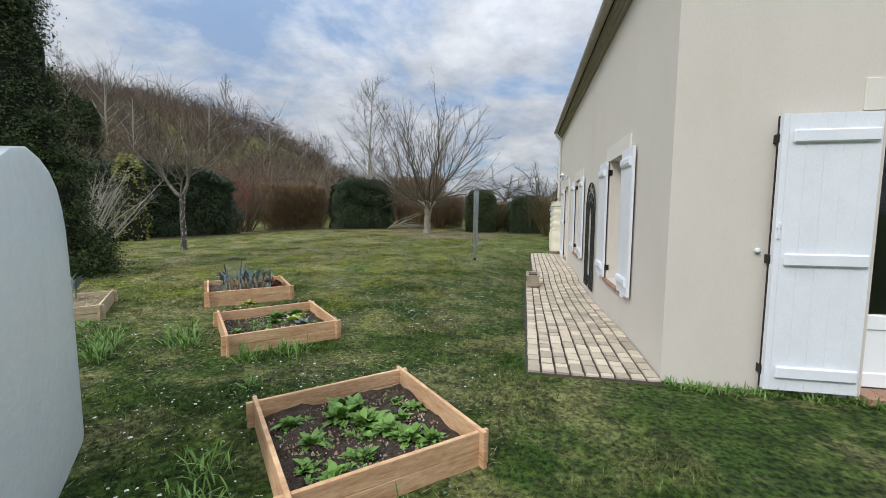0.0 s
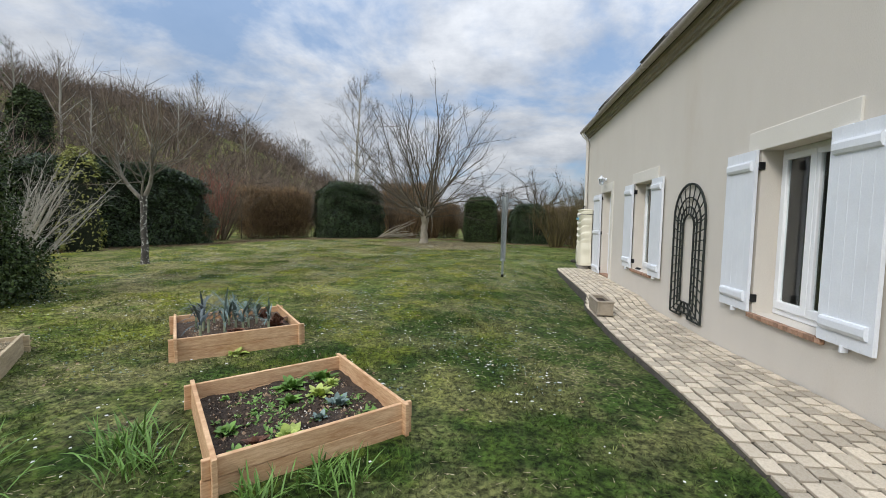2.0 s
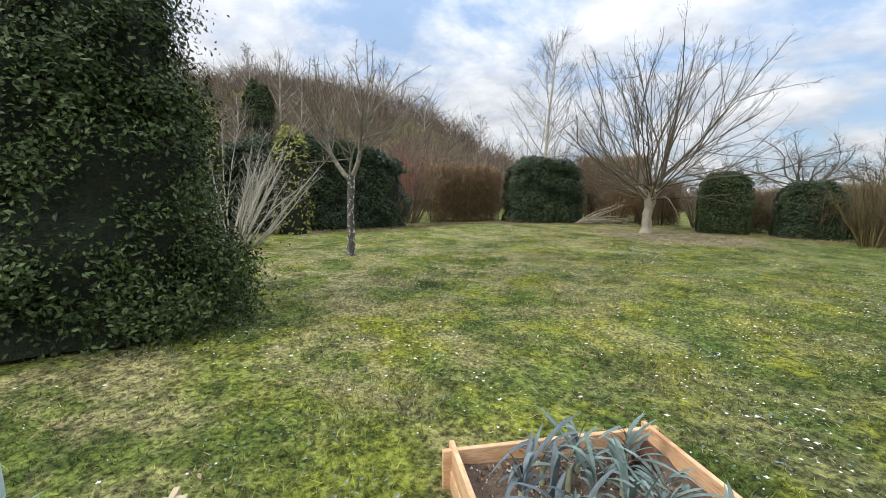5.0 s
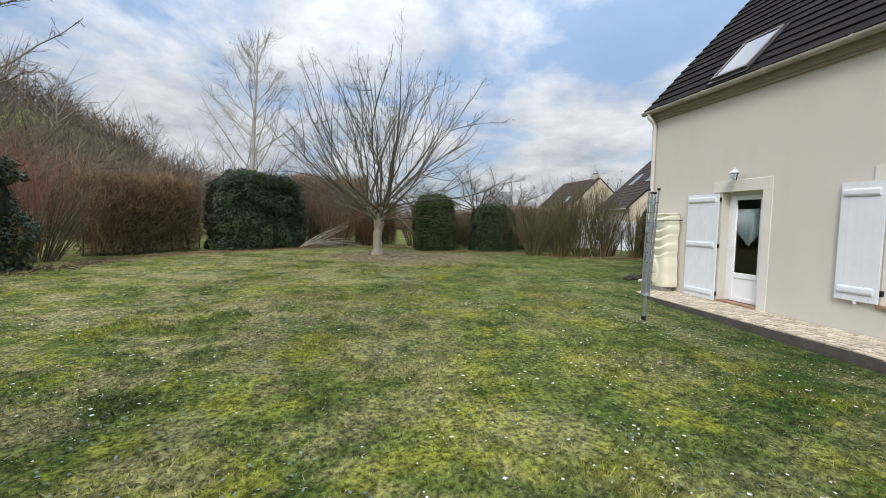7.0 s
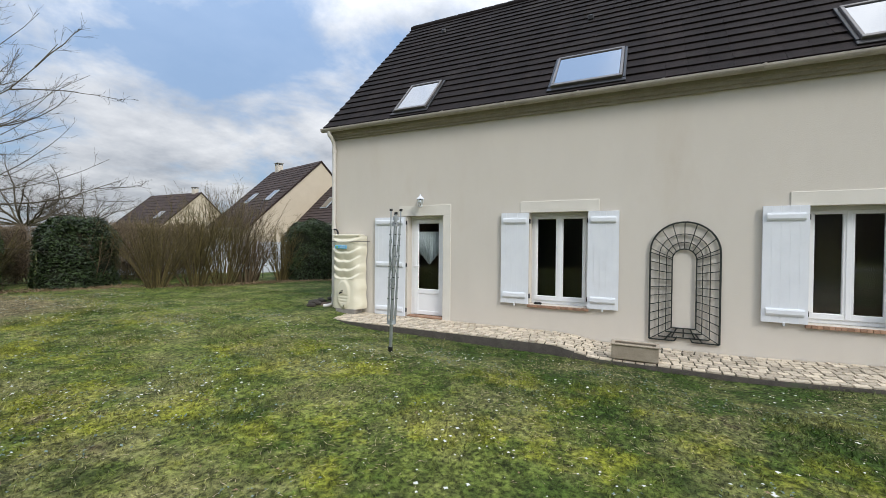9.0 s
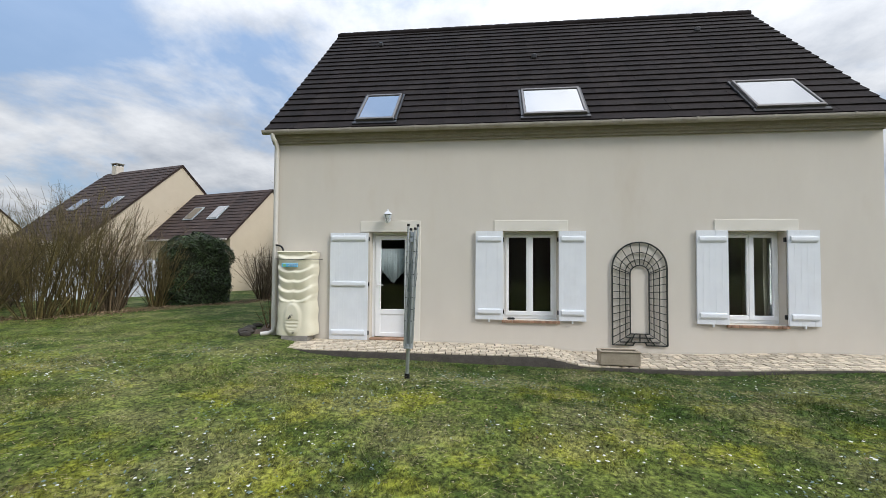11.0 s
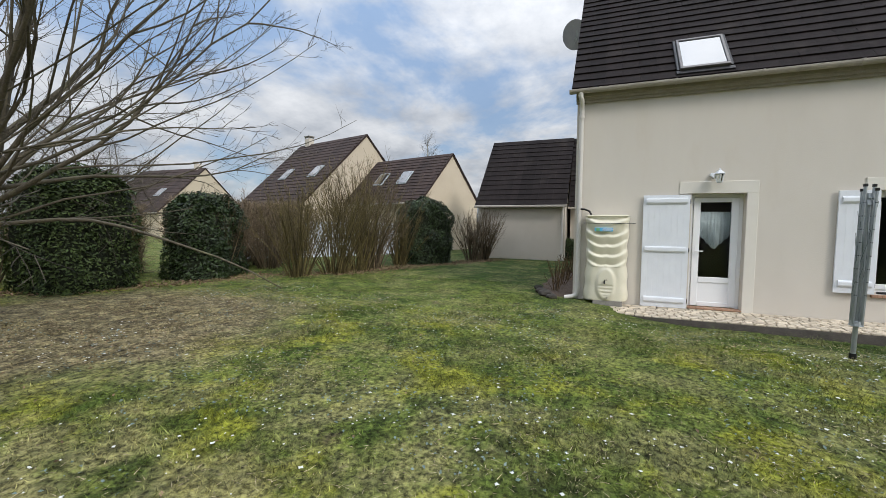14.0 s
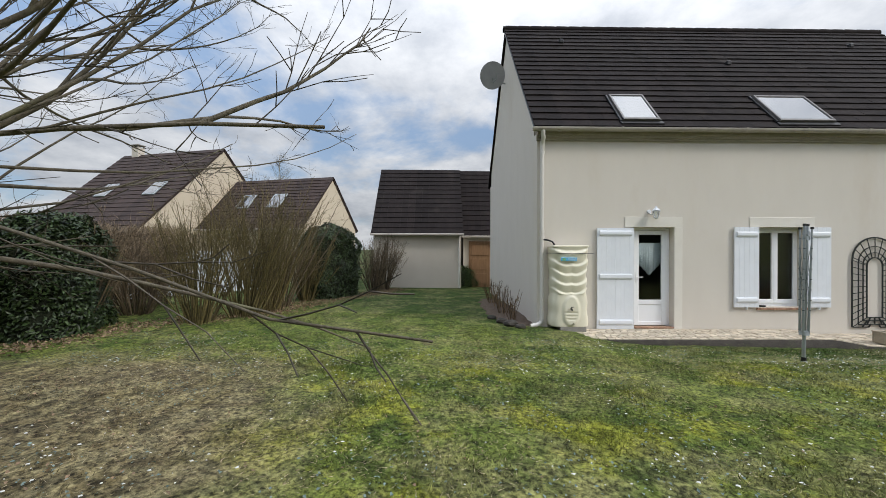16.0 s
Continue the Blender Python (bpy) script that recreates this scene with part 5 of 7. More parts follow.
# small weeds and seedlings between the larger plants
for bed, count, mw in ((b1, 150, LEAF_FRESH), (b2, 170, LEAF_FRESH), (b3, 60, LEAF_BLUE), (b6, 50, LEAF_FRESH)):
    v, f = [], []
    for i in range(count):
        u, q = rnd.uniform(-0.47, 0.47), rnd.uniform(-0.47, 0.47)
        if noise.noise((u * 3.0 + count, q * 3.0, 1.0)) + rnd.uniform(-0.2, 0.2) < 0.0:
            continue
        x, y, z = in_bed(bed, u, q)
        for k in range(7):
            leaf_blade(v, f, (x, y, z), rnd.uniform(0, 6.28), rnd.uniform(0.025, 0.06), rnd.uniform(0.010, 0.018), rnd.uniform(0.2, 1.0), rnd.uniform(0.1, 0.4), 3)
    tagged(raw("weed_cover", v, f, mw, bed[0]), kind="stuff")
for u, q, h in ((-0.36, 0.12, 0.40), (-0.30, -0.02, 0.36), (-0.26, -0.14, 0.42), (-0.34, -0.24, 0.34), (-0.18, 0.30, 0.34)):
    x, y, z = in_bed(b3, u, q)
    leek(x, y, z, h, LEAF_DARK, "dark grey-green leek standing in a raised bed")
for u, q, h in ((0.02, 0.34, 0.32), (0.12, -0.10, 0.30), (0.05, -0.22, 0.28), (0.22, 0.02, 0.26), (-0.05, 0.08, 0.34), (0.0, -0.06, 0.34), (-0.12, -0.22, 0.36), (0.14, 0.16, 0.30), (0.26, 0.32, 0.28), (0.30, -0.24, 0.28), (-0.08, 0.24, 0.34)):
    x, y, z = in_bed(b3, u, q)
    leek(x, y, z, h, LEAF_BLUE, "blue-green leek standing in a raised bed")
for u, q in ((0.36, 0.30), (0.42, -0.05), (0.38, -0.16), (-0.02, -0.34)):
    x, y, z = in_bed(b3, u, q)
    rosette(x, y, z, 0.16, 26, LEAF_RUST, "red_salad_plant", "dark reddish salad plant in a raised bed", "salad", 1.0, 0.5)
for u, q, h in ((-0.46, 0.20, 0.42), (-0.46, -0.06, 0.34), (-0.10, 0.16, 0.44), (0.0, 0.10, 0.50), (0.04, -0.08, 0.50), (-0.06, 0.02, 0.44), (0.30, 0.22, 0.42), (0.24, 0.14, 0.38), (-0.40, -0.30, 0.30), (0.08, -0.20, 0.34)):
    x, y, z = in_bed(b4, u, q)
    leek(x, y, z, h, LEAF_BLUE, "blue-green leek standing in straw")
for u, q in ((-0.3, 0.25), (0.1, -0.2), (0.25, 0.3), (-0.15, -0.3), (0.4, -0.05)):
    x, y, z = in_bed(b6, u, q)
    rosette(x, y, z, 0.055, 7, LEAF_RUST if u > 0.2 or q < -0.25 else LEAF_FRESH, "strawberry_plant", "small strawberry plant in bare soil", "plant", 0.6, 0.7)
# dark mulch between the two weathered beds
mulch = thing("mulch_patch", -7.25, 3.45, ground_z(-7.25, 3.45), "dark purple-brown leaf mulch patch between raised beds", "mulch", kind="stuff")
MULCH = mat("purple_mulch", (0.030, 0.018, 0.022), (0.085, 0.055, 0.055), 16, 60, 0.9, 1.0, stain=(0.16, 0.12, 0.09), stain_scale=7, depth=0.03)
soil_patch("mulch", -7.22, 3.42, 1.5, 0.95, radians(130), 0, MULCH, mulch, 0.03, 30, True)
n = 5200
mu, mq = RNG.normal(size=n) * 0.33, RNG.normal(size=n) * 0.21
mx = -7.22 + np.cos(radians(130)) * mu - np.sin(radians(130)) * mq
my = 3.42 + np.sin(radians(130)) * mu + np.cos(radians(130)) * mq
pts = np.stack([mx, my, [ground_z(p, q) + 0.05 * max(0.0, 1 - math.hypot(p + 7.22, q - 3.42) / 0.9) + 0.012 for p, q in zip(mx, my)]], 1)
for share, m_leaf, size in ((slice(0, 3400), mat("purple_dead_leaf", (0.05, 0.028, 0.034), (0.13, 0.085, 0.085), 8, 40, 0.8, 0.0, island=0.6), 0.030), (slice(3400, n), DRY_LEAF, 0.020)):
    leaves(pts[share], RNG.normal(size=(len(pts[share]), 3)) * 0.6 + np.array([0, 0, 0.9]), size, m_leaf, "mulch_leaves", mulch, 1.4)
for x, y, r, h, n in ((-4.2, 3.05, 0.22, 0.36, 90), (-4.05, 2.85, 0.18, 0.30, 60), (-2.45, 3.45, 0.24, 0.20, 110), (-2.75, 3.22, 0.2, 0.18, 80), (-3.75, 3.55, 0.22, 0.26, 90), (-3.55, 3.35, 0.2, 0.22, 70), (-6.1, 3.0, 0.25, 0.22, 90), (-5.75, 3.3, 0.25, 0.22, 90), (-6.5, 2.75, 0.22, 0.2, 70), (-7.0, 2.3, 0.25, 0.2, 70), (-7.4, 2.0, 0.25, 0.22, 70), (-5.2, 3.6, 0.2, 0.16, 60), (-1.9, 1.7, 0.2, 0.16, 50), (-1.7, 1.45, 0.2, 0.16, 50), (-0.7, 1.55, 0.2, 0.14, 50), (-5.3, 2.95, 0.2, 0.18, 60), (-2.35, 2.7, 0.12, 0.15, 30)):
    tuft(x, y, r, h, n)
for i in range(16):
    tuft(1.05 + i * 0.13, 3.50 + rnd.uniform(-0.05, 0.02), 0.12, 0.11, 34, label="fringe of long grass against the house wall")
for x, y in ((-5.95, 2.75), (-4.15, 5.1), (-6.9, 2.6)):
    rosette(x, y, ground_z(x, y), 0.13, 30, LEAF_LETTUCE, "weed_clump", "bright yellow-green weed clump in the lawn", "weed", 0.6, 0.5)


# ---------------------------------------------------------------- plastic tunnel beside the beds
def tunnel():
    t = thing("polytunnel", -3.9, 0.2, 0.05, "small garden tunnel covered in milky white plastic sheet", "greenhouse")
    o, ax, wd = Vector((-2.93, 1.86, 0)), Vector((-0.73, -0.68, 0)), Vector((0.68, -0.73, 0))
    W, H, LEN = 1.35, 1.83, 2.6
    prof = [(0.0, -0.1), (0.0, 0.35), (0.015, 0.9), (0.03, 1.25), (0.055, 1.42), (0.10, 1.54), (0.18, 1.65), (0.31, 1.74), (0.47, 1.80), (0.675, H)]
    prof += [(W - a, b) for a, b in prof[-2::-1]]
    rows = 26
    v, f = [], []
    n = len(prof)
    for j in range(rows + 1):
        s = j / rows
        sag = 0.02 * math.sin(s * rows * math.pi / 6.5) ** 2
        for a, b in prof:
            p = o + ax * (LEN * s) + wd * (a + (0.03 * sag * (W / 2 - a)))
            v.append((p.x, p.y, b - (sag if b > 0.5 else 0) + 0.012 * noise.noise((p.x * 3, p.y * 3, b * 2))))
    for j in range(rows):
        for i in range(n - 1):
            f.append((j * n + i, j * n + i + 1, (j + 1) * n + i + 1, (j + 1) * n + i))
    raw("side_sheet", v, f, SHEET, t, True)
    # end sheet bowed over its frame, with soft folds
    v, f = [], []
    m = 16
    rim = prof + [(W * 0.75, -0.1), (W * 0.5, -0.1), (W * 0.25, -0.1)]
    n = len(rim)
    for j in range(m + 1):
        k = j / m
        for i, (a, b) in enumerate(rim):
            aa, bb = W / 2 + (a - W / 2) * k, 0.95 + (b - 0.95) * k
            bulge = 0.03 * (1 - k ** 4) + 0.010 * noise.noise((aa * 4, bb * 1.5, 4.0)) * (1 - k)
            p = o + wd * aa - ax * bulge
            v.append((p.x, p.y, bb))
    for j in range(m):
        for i in range(n):
            f.append((j * n + i, j * n + (i + 1) % n, (j + 1) * n + (i + 1) % n, (j + 1) * n + i))
    raw("end_sheet", v, f, SHEET, t, True)
    tb = Tubes()
    for s in (0.0, 0.5, 1.0):
        tb.add([tuple(o + ax * (LEN * s) + wd * (a * 0.93 + 0.047) + ax * 0.05 + Vector((0, 0, b - 0.05))) for a, b in prof], [0.014] * len(prof), 6)
    tb.mesh("hoop", ALU, t)


tunnel()

# ---------------------------------------------------------------- trees, shrubs and hedges
def wander(p, d, length, segs, bend, rise, rg):
    """Points of a wandering stem from p along d."""
    pts = [np.array(p, float)]
    d = np.array(d, float)
    d /= np.linalg.norm(d)
    for _ in range(segs):
        d = d + rg.normal(size=3) * bend + np.array([0, 0, rise])
        d /= np.linalg.norm(d)
        pts.append(pts[-1] + d * length / segs)
    return np.array(pts)


def twigs_along(tb, pts, r0, n, length, rg, spread=0.9, rise=0.05, sub=3, sides=3, start=0.25, thick=0.3):
    """Side twigs, each with finer twiglets, along a stem."""
    k = len(pts)
    for _ in range(n):
        s = start + (1 - start) * rg.random() ** 0.8
        i = min(k - 2, int(s * (k - 1)))
        fr = s * (k - 1) - i
        p = pts[i] * (1 - fr) + pts[i + 1] * fr
        d = pts[i + 1] - pts[i]
        d = d / (np.linalg.norm(d) + 1e-9) + rg.normal(size=3) * spread * 0.6
        le = length * rg.uniform(0.4, 1.1) * (1.15 - 0.6 * s)
        r = max(0.0035, r0 * thick * (1 - 0.7 * s))
        tw = wander(p, d, le, 4, 0.12, rise, rg)
        tb.add(tw, np.linspace(r, r * 0.35, 5), sides)
        for _ in range(sub):
            j = rg.integers(1, 4)
            d2 = tw[j + 1] - tw[j]
            d2 = d2 / (np.linalg.norm(d2) + 1e-9) + rg.normal(size=3) * 0.55
            tw2 = wander(tw[j], d2, le * rg.uniform(0.25, 0.55), 2, 0.12, rise, rg)
            tb.add(tw2, np.linspace(max(0.003, r * 0.5), 0.002, 3), 3)


def pollard_tree(x, y):
    rg = np.random.default_rng(21)
    z = ground_z(x, y)
    t = thing("pollard_tree", x, y, z, "leafless pollarded tree with short pale trunk and fan of shoots", "tree")
    tb = Tubes()
    hs = np.linspace(-0.1, 1.32, 15)
    tb.add([(x + 0.05 * max(0, h) + 0.018 * math.sin(h * 7.3), y + 0.015 * math.sin(h * 9.1), z + h) for h in hs], [0.155 + 0.09 * math.exp(-(h + 0.1) * 4) + 0.05 * smooth01((h - 0.9) / 0.4) + rg.uniform(-0.018, 0.018) for h in hs], 12)
    head = np.array([x + 0.07, y, z + 1.2])
    # knuckles: short thick limbs that fork from the top of the trunk
    knuckles = []
    for i in range(7):
        az = i * 0.9 + rg.uniform(-0.2, 0.2)
        le = 0.25 if i == 0 else rg.uniform(0.55, 0.85)
        kn = wander(head, (math.cos(az) * le, math.sin(az) * le, 0.55), rg.uniform(0.5, 0.95), 5, 0.16, 0.08, rg)
        tb.add(kn, [0.125, 0.085, 0.085, 0.07, 0.085, 0.045], 9)
        knuckles.append((az, kn))
    tb.mesh("trunk", BARK_PALE, t)
    big, fine = Tubes(), Tubes()
    n = 34
    for i in range(n):
        az, kn = knuckles[i % 7]
        az += rg.normal() * 0.55
        lean = (0.08 + 1.30 * ((i + 0.5) / n) ** 0.75) * rg.uniform(0.85, 1.12)
        d = np.array([math.cos(az) * math.sin(lean), math.sin(az) * math.sin(lean), math.cos(lean)])
        length = (5.2 - 0.4 * lean) * rg.uniform(0.65, 1.1)
        r0 = 0.026 * rg.uniform(0.6, 1.5) * (1.9 if i < 14 else 1.0)
        p0 = kn[rg.integers(2, 6)]
        pts = wander(p0, d, length, 8, 0.12, 0.03 if lean > 0.5 else 0.01, rg)
        big.add(pts, np.linspace(r0, 0.007, 9), 6)
        twigs_along(fine, pts, max(r0 * 0.6, 0.012), 8, 0.8, rg, 0.9, 0.02, 3)
        for k in range(6):
            j = 2 + (k % 6)
            up = pts[min(8, j + 1)] - pts[j]
            up = up / np.linalg.norm(up) + rg.normal(size=3) * 0.42 + np.array([0, 0, 0.10])
            sh = wander(pts[j], up, (5.4 - 0.42 * j - 0.6 * lean) * rg.uniform(0.55, 1.0), 8, 0.08, 0.045 if lean < 0.9 else 0.015, rg)
            big.add(sh, np.linspace(0.013 * rg.uniform(0.7, 1.3), 0.0035, 9), 5)
            twigs_along(fine, sh, 0.015, 9, 0.75, rg, 0.75, 0.05, 2)
    # low drooping shoots round the head
    for i in range(15):
        az = i * 0.63 + rg.normal() * 0.2
        d = np.array([math.cos(az), math.sin(az), rg.uniform(0.22, 0.65)])
        pts = wander(head + d * 0.15, d, rg.uniform(2.6, 4.6), 8, 0.10, -0.004, rg)
        big.add(pts, np.linspace(0.018, 0.005, 9), 5)
        twigs_along(fine, pts, 0.022, 13, 0.9, rg, 0.9, -0.02, 2)
    # one long hanging shoot towards the lawn
    pts = wander(head, (0.35, -0.9, 0.25), 4.2, 10, 0.05, -0.085, rg)
    big.add(pts, np.linspace(0.03, 0.006, 11), 5)
    big.mesh("branchwork", BARK, t)
    fine.mesh("twig_mass", TWIG, t)
    return t


pollard_tree(-5.30, 21.2)


def fruit_tree(x, y):
    rg = np.random.default_rng(5)
    z = ground_z(x, y)
    t = thing("fruit_tree", x, y, z, "small leafless fruit tree with lichen-spotted forked trunk", "tree")
    tb = Tubes()
    tb.add([(x, y, z - 0.1), (x, y, z + 0.08), (x + 0.02, y, z + 0.5), (x + 0.0, y, z + 1.0), (x + 0.03, y, z + 1.45), (x + 0.02, y, z + 1.66)], [0.12, 0.088, 0.074, 0.070, 0.072, 0.085], 12)
    tb.mesh("trunk", BARK_LICHEN, t)
    big, fine = Tubes(), Tubes()
    head = np.array([x + 0.02, y, z + 1.58])
    for dx, dy, ln, up in ((-0.75, -0.2, 1.05, 0.75), (0.62, 0.35, 1.25, 0.85), (0.15, -0.6, 0.55, 0.9)):
        lim = wander(head, (dx, dy, up), ln, 6, 0.16, 0.12, rg)
        r = 0.054 if ln > 0.9 else 0.030
        big.add(lim, np.linspace(r, r * 0.55, 7), 8)
        for _ in range(15 if ln > 0.9 else 7):
            j = rg.integers(3, 7)
            sh = wander(lim[j], np.array([dx * 0.4, dy * 0.4, 1.0]) + rg.normal(size=3) * 0.45, rg.uniform(0.7, 2.0), 8, 0.13, 0.06, rg)
            big.add(sh, np.linspace(0.015, 0.004, 9), 5)
            twigs_along(fine, sh, 0.014, 30, 0.26, rg, 1.3, 0.05, 1)
    big.mesh("branchwork", mat("limb_bark", (0.13, 0.115, 0.09), (0.24, 0.215, 0.17), 9, 50, 0.92, 0.5, stain=(0.42, 0.41, 0.35), stain_scale=6, stain_amount=0.6), t)
    fine.mesh("twig_mass", TWIG_TAN, t)


fruit_tree(-10.28, 10.48)


def slim_tree(x, y, h, seed, label, spread=0.55, stems=26):
    rg = np.random.default_rng(seed)
    z = ground_z(x, y)
    t = thing("slender_tree", x, y, z, label, "tree", "bare trees beyond the hedge")
    big, fine = Tubes(), Tubes()
    trunk = wander((x, y, z - 0.1), (0.02, 0, 1), h, 12, 0.02, 0.05, rg)
    big.add(trunk, np.linspace(0.012 * h + 0.02, 0.012, 13), 8)
    for i in range(stems):
        s = 0.22 + 0.74 * i / stems
        p = trunk[int(s * 12)]
        az = i * 2.4 + rg.normal() * 0.3
        d = np.array([math.cos(az) * spread, math.sin(az) * spread, 0.75])
        sh = wander(p, d, h * 0.48 * (1.12 - s), 6, 0.07, 0.05, rg)
        big.add(sh, np.linspace(0.035 * (1.1 - s) + 0.008, 0.008, 7), 5)
        twigs_along(fine, sh, 0.03, 16, h * 0.13, rg, 0.8, 0.05, 4)
    big.mesh("trunk", BARK_SILVER, t)
    fine.mesh("twig_mass", TWIG, t)


slim_tree(-11.4, 28.4, 10.4, 3, "tall slender leafless tree behind the hedge", 0.8, 30)
slim_tree(-36.0, 45.0, 6.6, 4, "distant leafless tree on the wooded bank", 0.45, 22)
slim_tree(-44.0, 33.0, 6.5, 8, "distant leafless tree on the wooded bank", 0.6, 24)
slim_tree(-41.0, 24.0, 6.8, 9, "distant leafless tree on the wooded bank", 0.6, 24)
slim_tree(-38.0, 14.0, 6.8, 12, "distant leafless tree on the wooded bank", 0.6, 24)
for i, (hx, hy, hh) in enumerate(((-30, 12, 6.5), (-34, 20, 7.0), (-30, 27, 6.0), (-36, 30, 7.5), (-31, 36, 6.0), (-28, 20, 5.5), (-38, 8, 7.5), (-33, 4, 6.5), (-27, 40, 5.5), (-24, 47, 5.5))):
    slim_tree(hx, hy, hh, 200 + i, "bare tree standing in the brushwood of the bank", 0.8, 16)
slim_tree(38.0, 34.0, 12.0, 15, "distant leafless tree behind the houses", 0.5, 24)


def spreading_tree(x, y, h, w, seed, label):
    rg = np.random.default_rng(seed)
    z = ground_z(x, y)
    t = thing("orchard_tree", x, y, z, label, "tree", "bare trees beyond the hedge")
    big, fine = Tubes(), Tubes()
    big.add(wander((x, y, z - 0.1), (0, 0, 1), h * 0.35, 4, 0.05, 0.05, rg), np.linspace(0.2, 0.15, 5), 8)
    for i in range(18):
        az = i * 2.4
        sh = wander((x, y, z + h * 0.33), (math.cos(az), math.sin(az), 0.75 * rg.random() + 0.15), w * rg.uniform(0.6, 1.0), 7, 0.22, 0.02, rg)
        big.add(sh, np.linspace(0.040, 0.010, 8), 5)
        twigs_along(fine, sh, 0.036, 36, 1.1, rg, 1.3, 0.06, 3)
    big.mesh("trunk", BARK, t)
    fine.mesh("twig_mass", TWIG, t)


spreading_tree(1.0, 30.5, 5.6, 4.0, 31, "wide leafless orchard tree beyond the hedge")
spreading_tree(6.5, 39.0, 6.0, 4.2, 33, "wide leafless tree in front of far houses")
spreading_tree(-2.0, 38.0, 6.5, 4.4, 34, "wide leafless tree far beyond the hedge")


def bare_shrub(x, y, h, r, stems, material, seed, label, name="bare_shrub", twigs=12, group="bare shrubs", arch=-0.01, thick=0.013, lean=0.8):
    rg = np.random.default_rng(seed)
    z = ground_z(x, y)
    t = thing(name, x, y, z, label, "shrub", group)
    big, fine = Tubes(), Tubes()
    for i in range(stems):
        az = rg.uniform(0, 6.283)
        f = rg.random() ** 0.6
        d = np.array([math.cos(az) * f * lean * r / h * 1.6, math.sin(az) * f * lean * r / h * 1.6, 1.0])
        p = (x + math.cos(az) * f * r * 0.3, y + math.sin(az) * f * r * 0.3, z - 0.05)
        pts = wander(p, d, h * rg.uniform(0.65, 1.08), 7, 0.07, arch, rg)
        big.add(pts, np.linspace(thick * rg.uniform(0.7, 1.4), 0.004, 8), 4)
        twigs_along(fine, pts, thick, twigs, h * 0.26, rg, 0.85, 0.03, 1)
    big.mesh("branchwork", material, t)
    fine.mesh("twig_mass", material, t)
    return t


bare_shrub(-13.5, 9.9, 2.9, 1.9, 44, BARK_SILVER, 41, "spreading leafless shrub with pale silvery branches", "pale_shrub", 16, thick=0.026, lean=1.15, arch=0.0)
bare_shrub(-12.2, 2.3, 2.1, 1.0, 60, TWIG_YELLOW, 42, "yellow-twigged leafless shrub beside the lawn", "yellow_twig_shrub", 12)
bare_shrub(-13.0, 4.3, 1.8, 0.8, 50, TWIG_OLIVE, 43, "olive-twigged leafless shrub beside the lawn", "yellow_twig_shrub", 12)
bare_shrub(-13.6, 1.2, 2.2, 1.1, 50, TWIG_YELLOW, 44, "yellow-twigged leafless shrub beside the lawn", "yellow_twig_shrub", 12)
bare_shrub(-14.2, 18.4, 3.0, 1.3, 70, TWIG_TAN, 45, "upright leafless shrub with reddish-tan twigs", "tan_shrub", 12)
bare_shrub(-15.4, 19.4, 3.3, 1.4, 70, TWIG_RED, 46, "upright leafless shrub with dark red twigs", "red_twig_shrub", 12)
bare_shrub(-16.6, 18.2, 3.3, 1.4, 60, TWIG_RED, 47, "upright leafless shrub with dark red twigs", "red_twig_shrub", 12)
for i, (x, y, h, r, m) in enumerate(((1.0, 21.6, 2.5, 0.9, TWIG_OLIVE), (1.9, 21.1, 2.7, 1.0, TWIG_OLIVE), (2.8, 21.0, 3.3, 1.2, TWIG_OLIVE), (3.7, 21.0, 3.2, 1.1, TWIG_TAN), (0.2, 23.4, 2.0, 0.8, TWIG_TAN), (5.0, 20.7, 2.1, 0.6, TWIG_OLIVE), (4.3, 21.4, 1.9, 0.6, TWIG_TAN), (8.6, 19.2, 2.0, 0.7, TWIG_TAN), (9.3, 18.9, 2.1, 0.7, TWIG_TAN), (-2.0, 24.6, 1.9, 0.9, TWIG_OLIVE), (-3.4, 25.8, 2.2, 1.0, TWIG_TAN), (-6.9, 25.2, 2.6, 1.1, TWIG_RUST), (-8.0, 25.9, 2.6, 1.1, TWIG_TAN), (-5.6, 25.8, 2.3, 1.0, TWIG_RUST), (0.6, 24.6, 2.2, 1.0, TWIG_TAN), (2.0, 23.6, 2.2, 1.0, TWIG_TAN))):
    bare_shrub(x, y, h, r, 64, m, 60 + i, "leafless many-stemmed shrub along the garden boundary", "boundary_shrub", 15, thick=0.014)


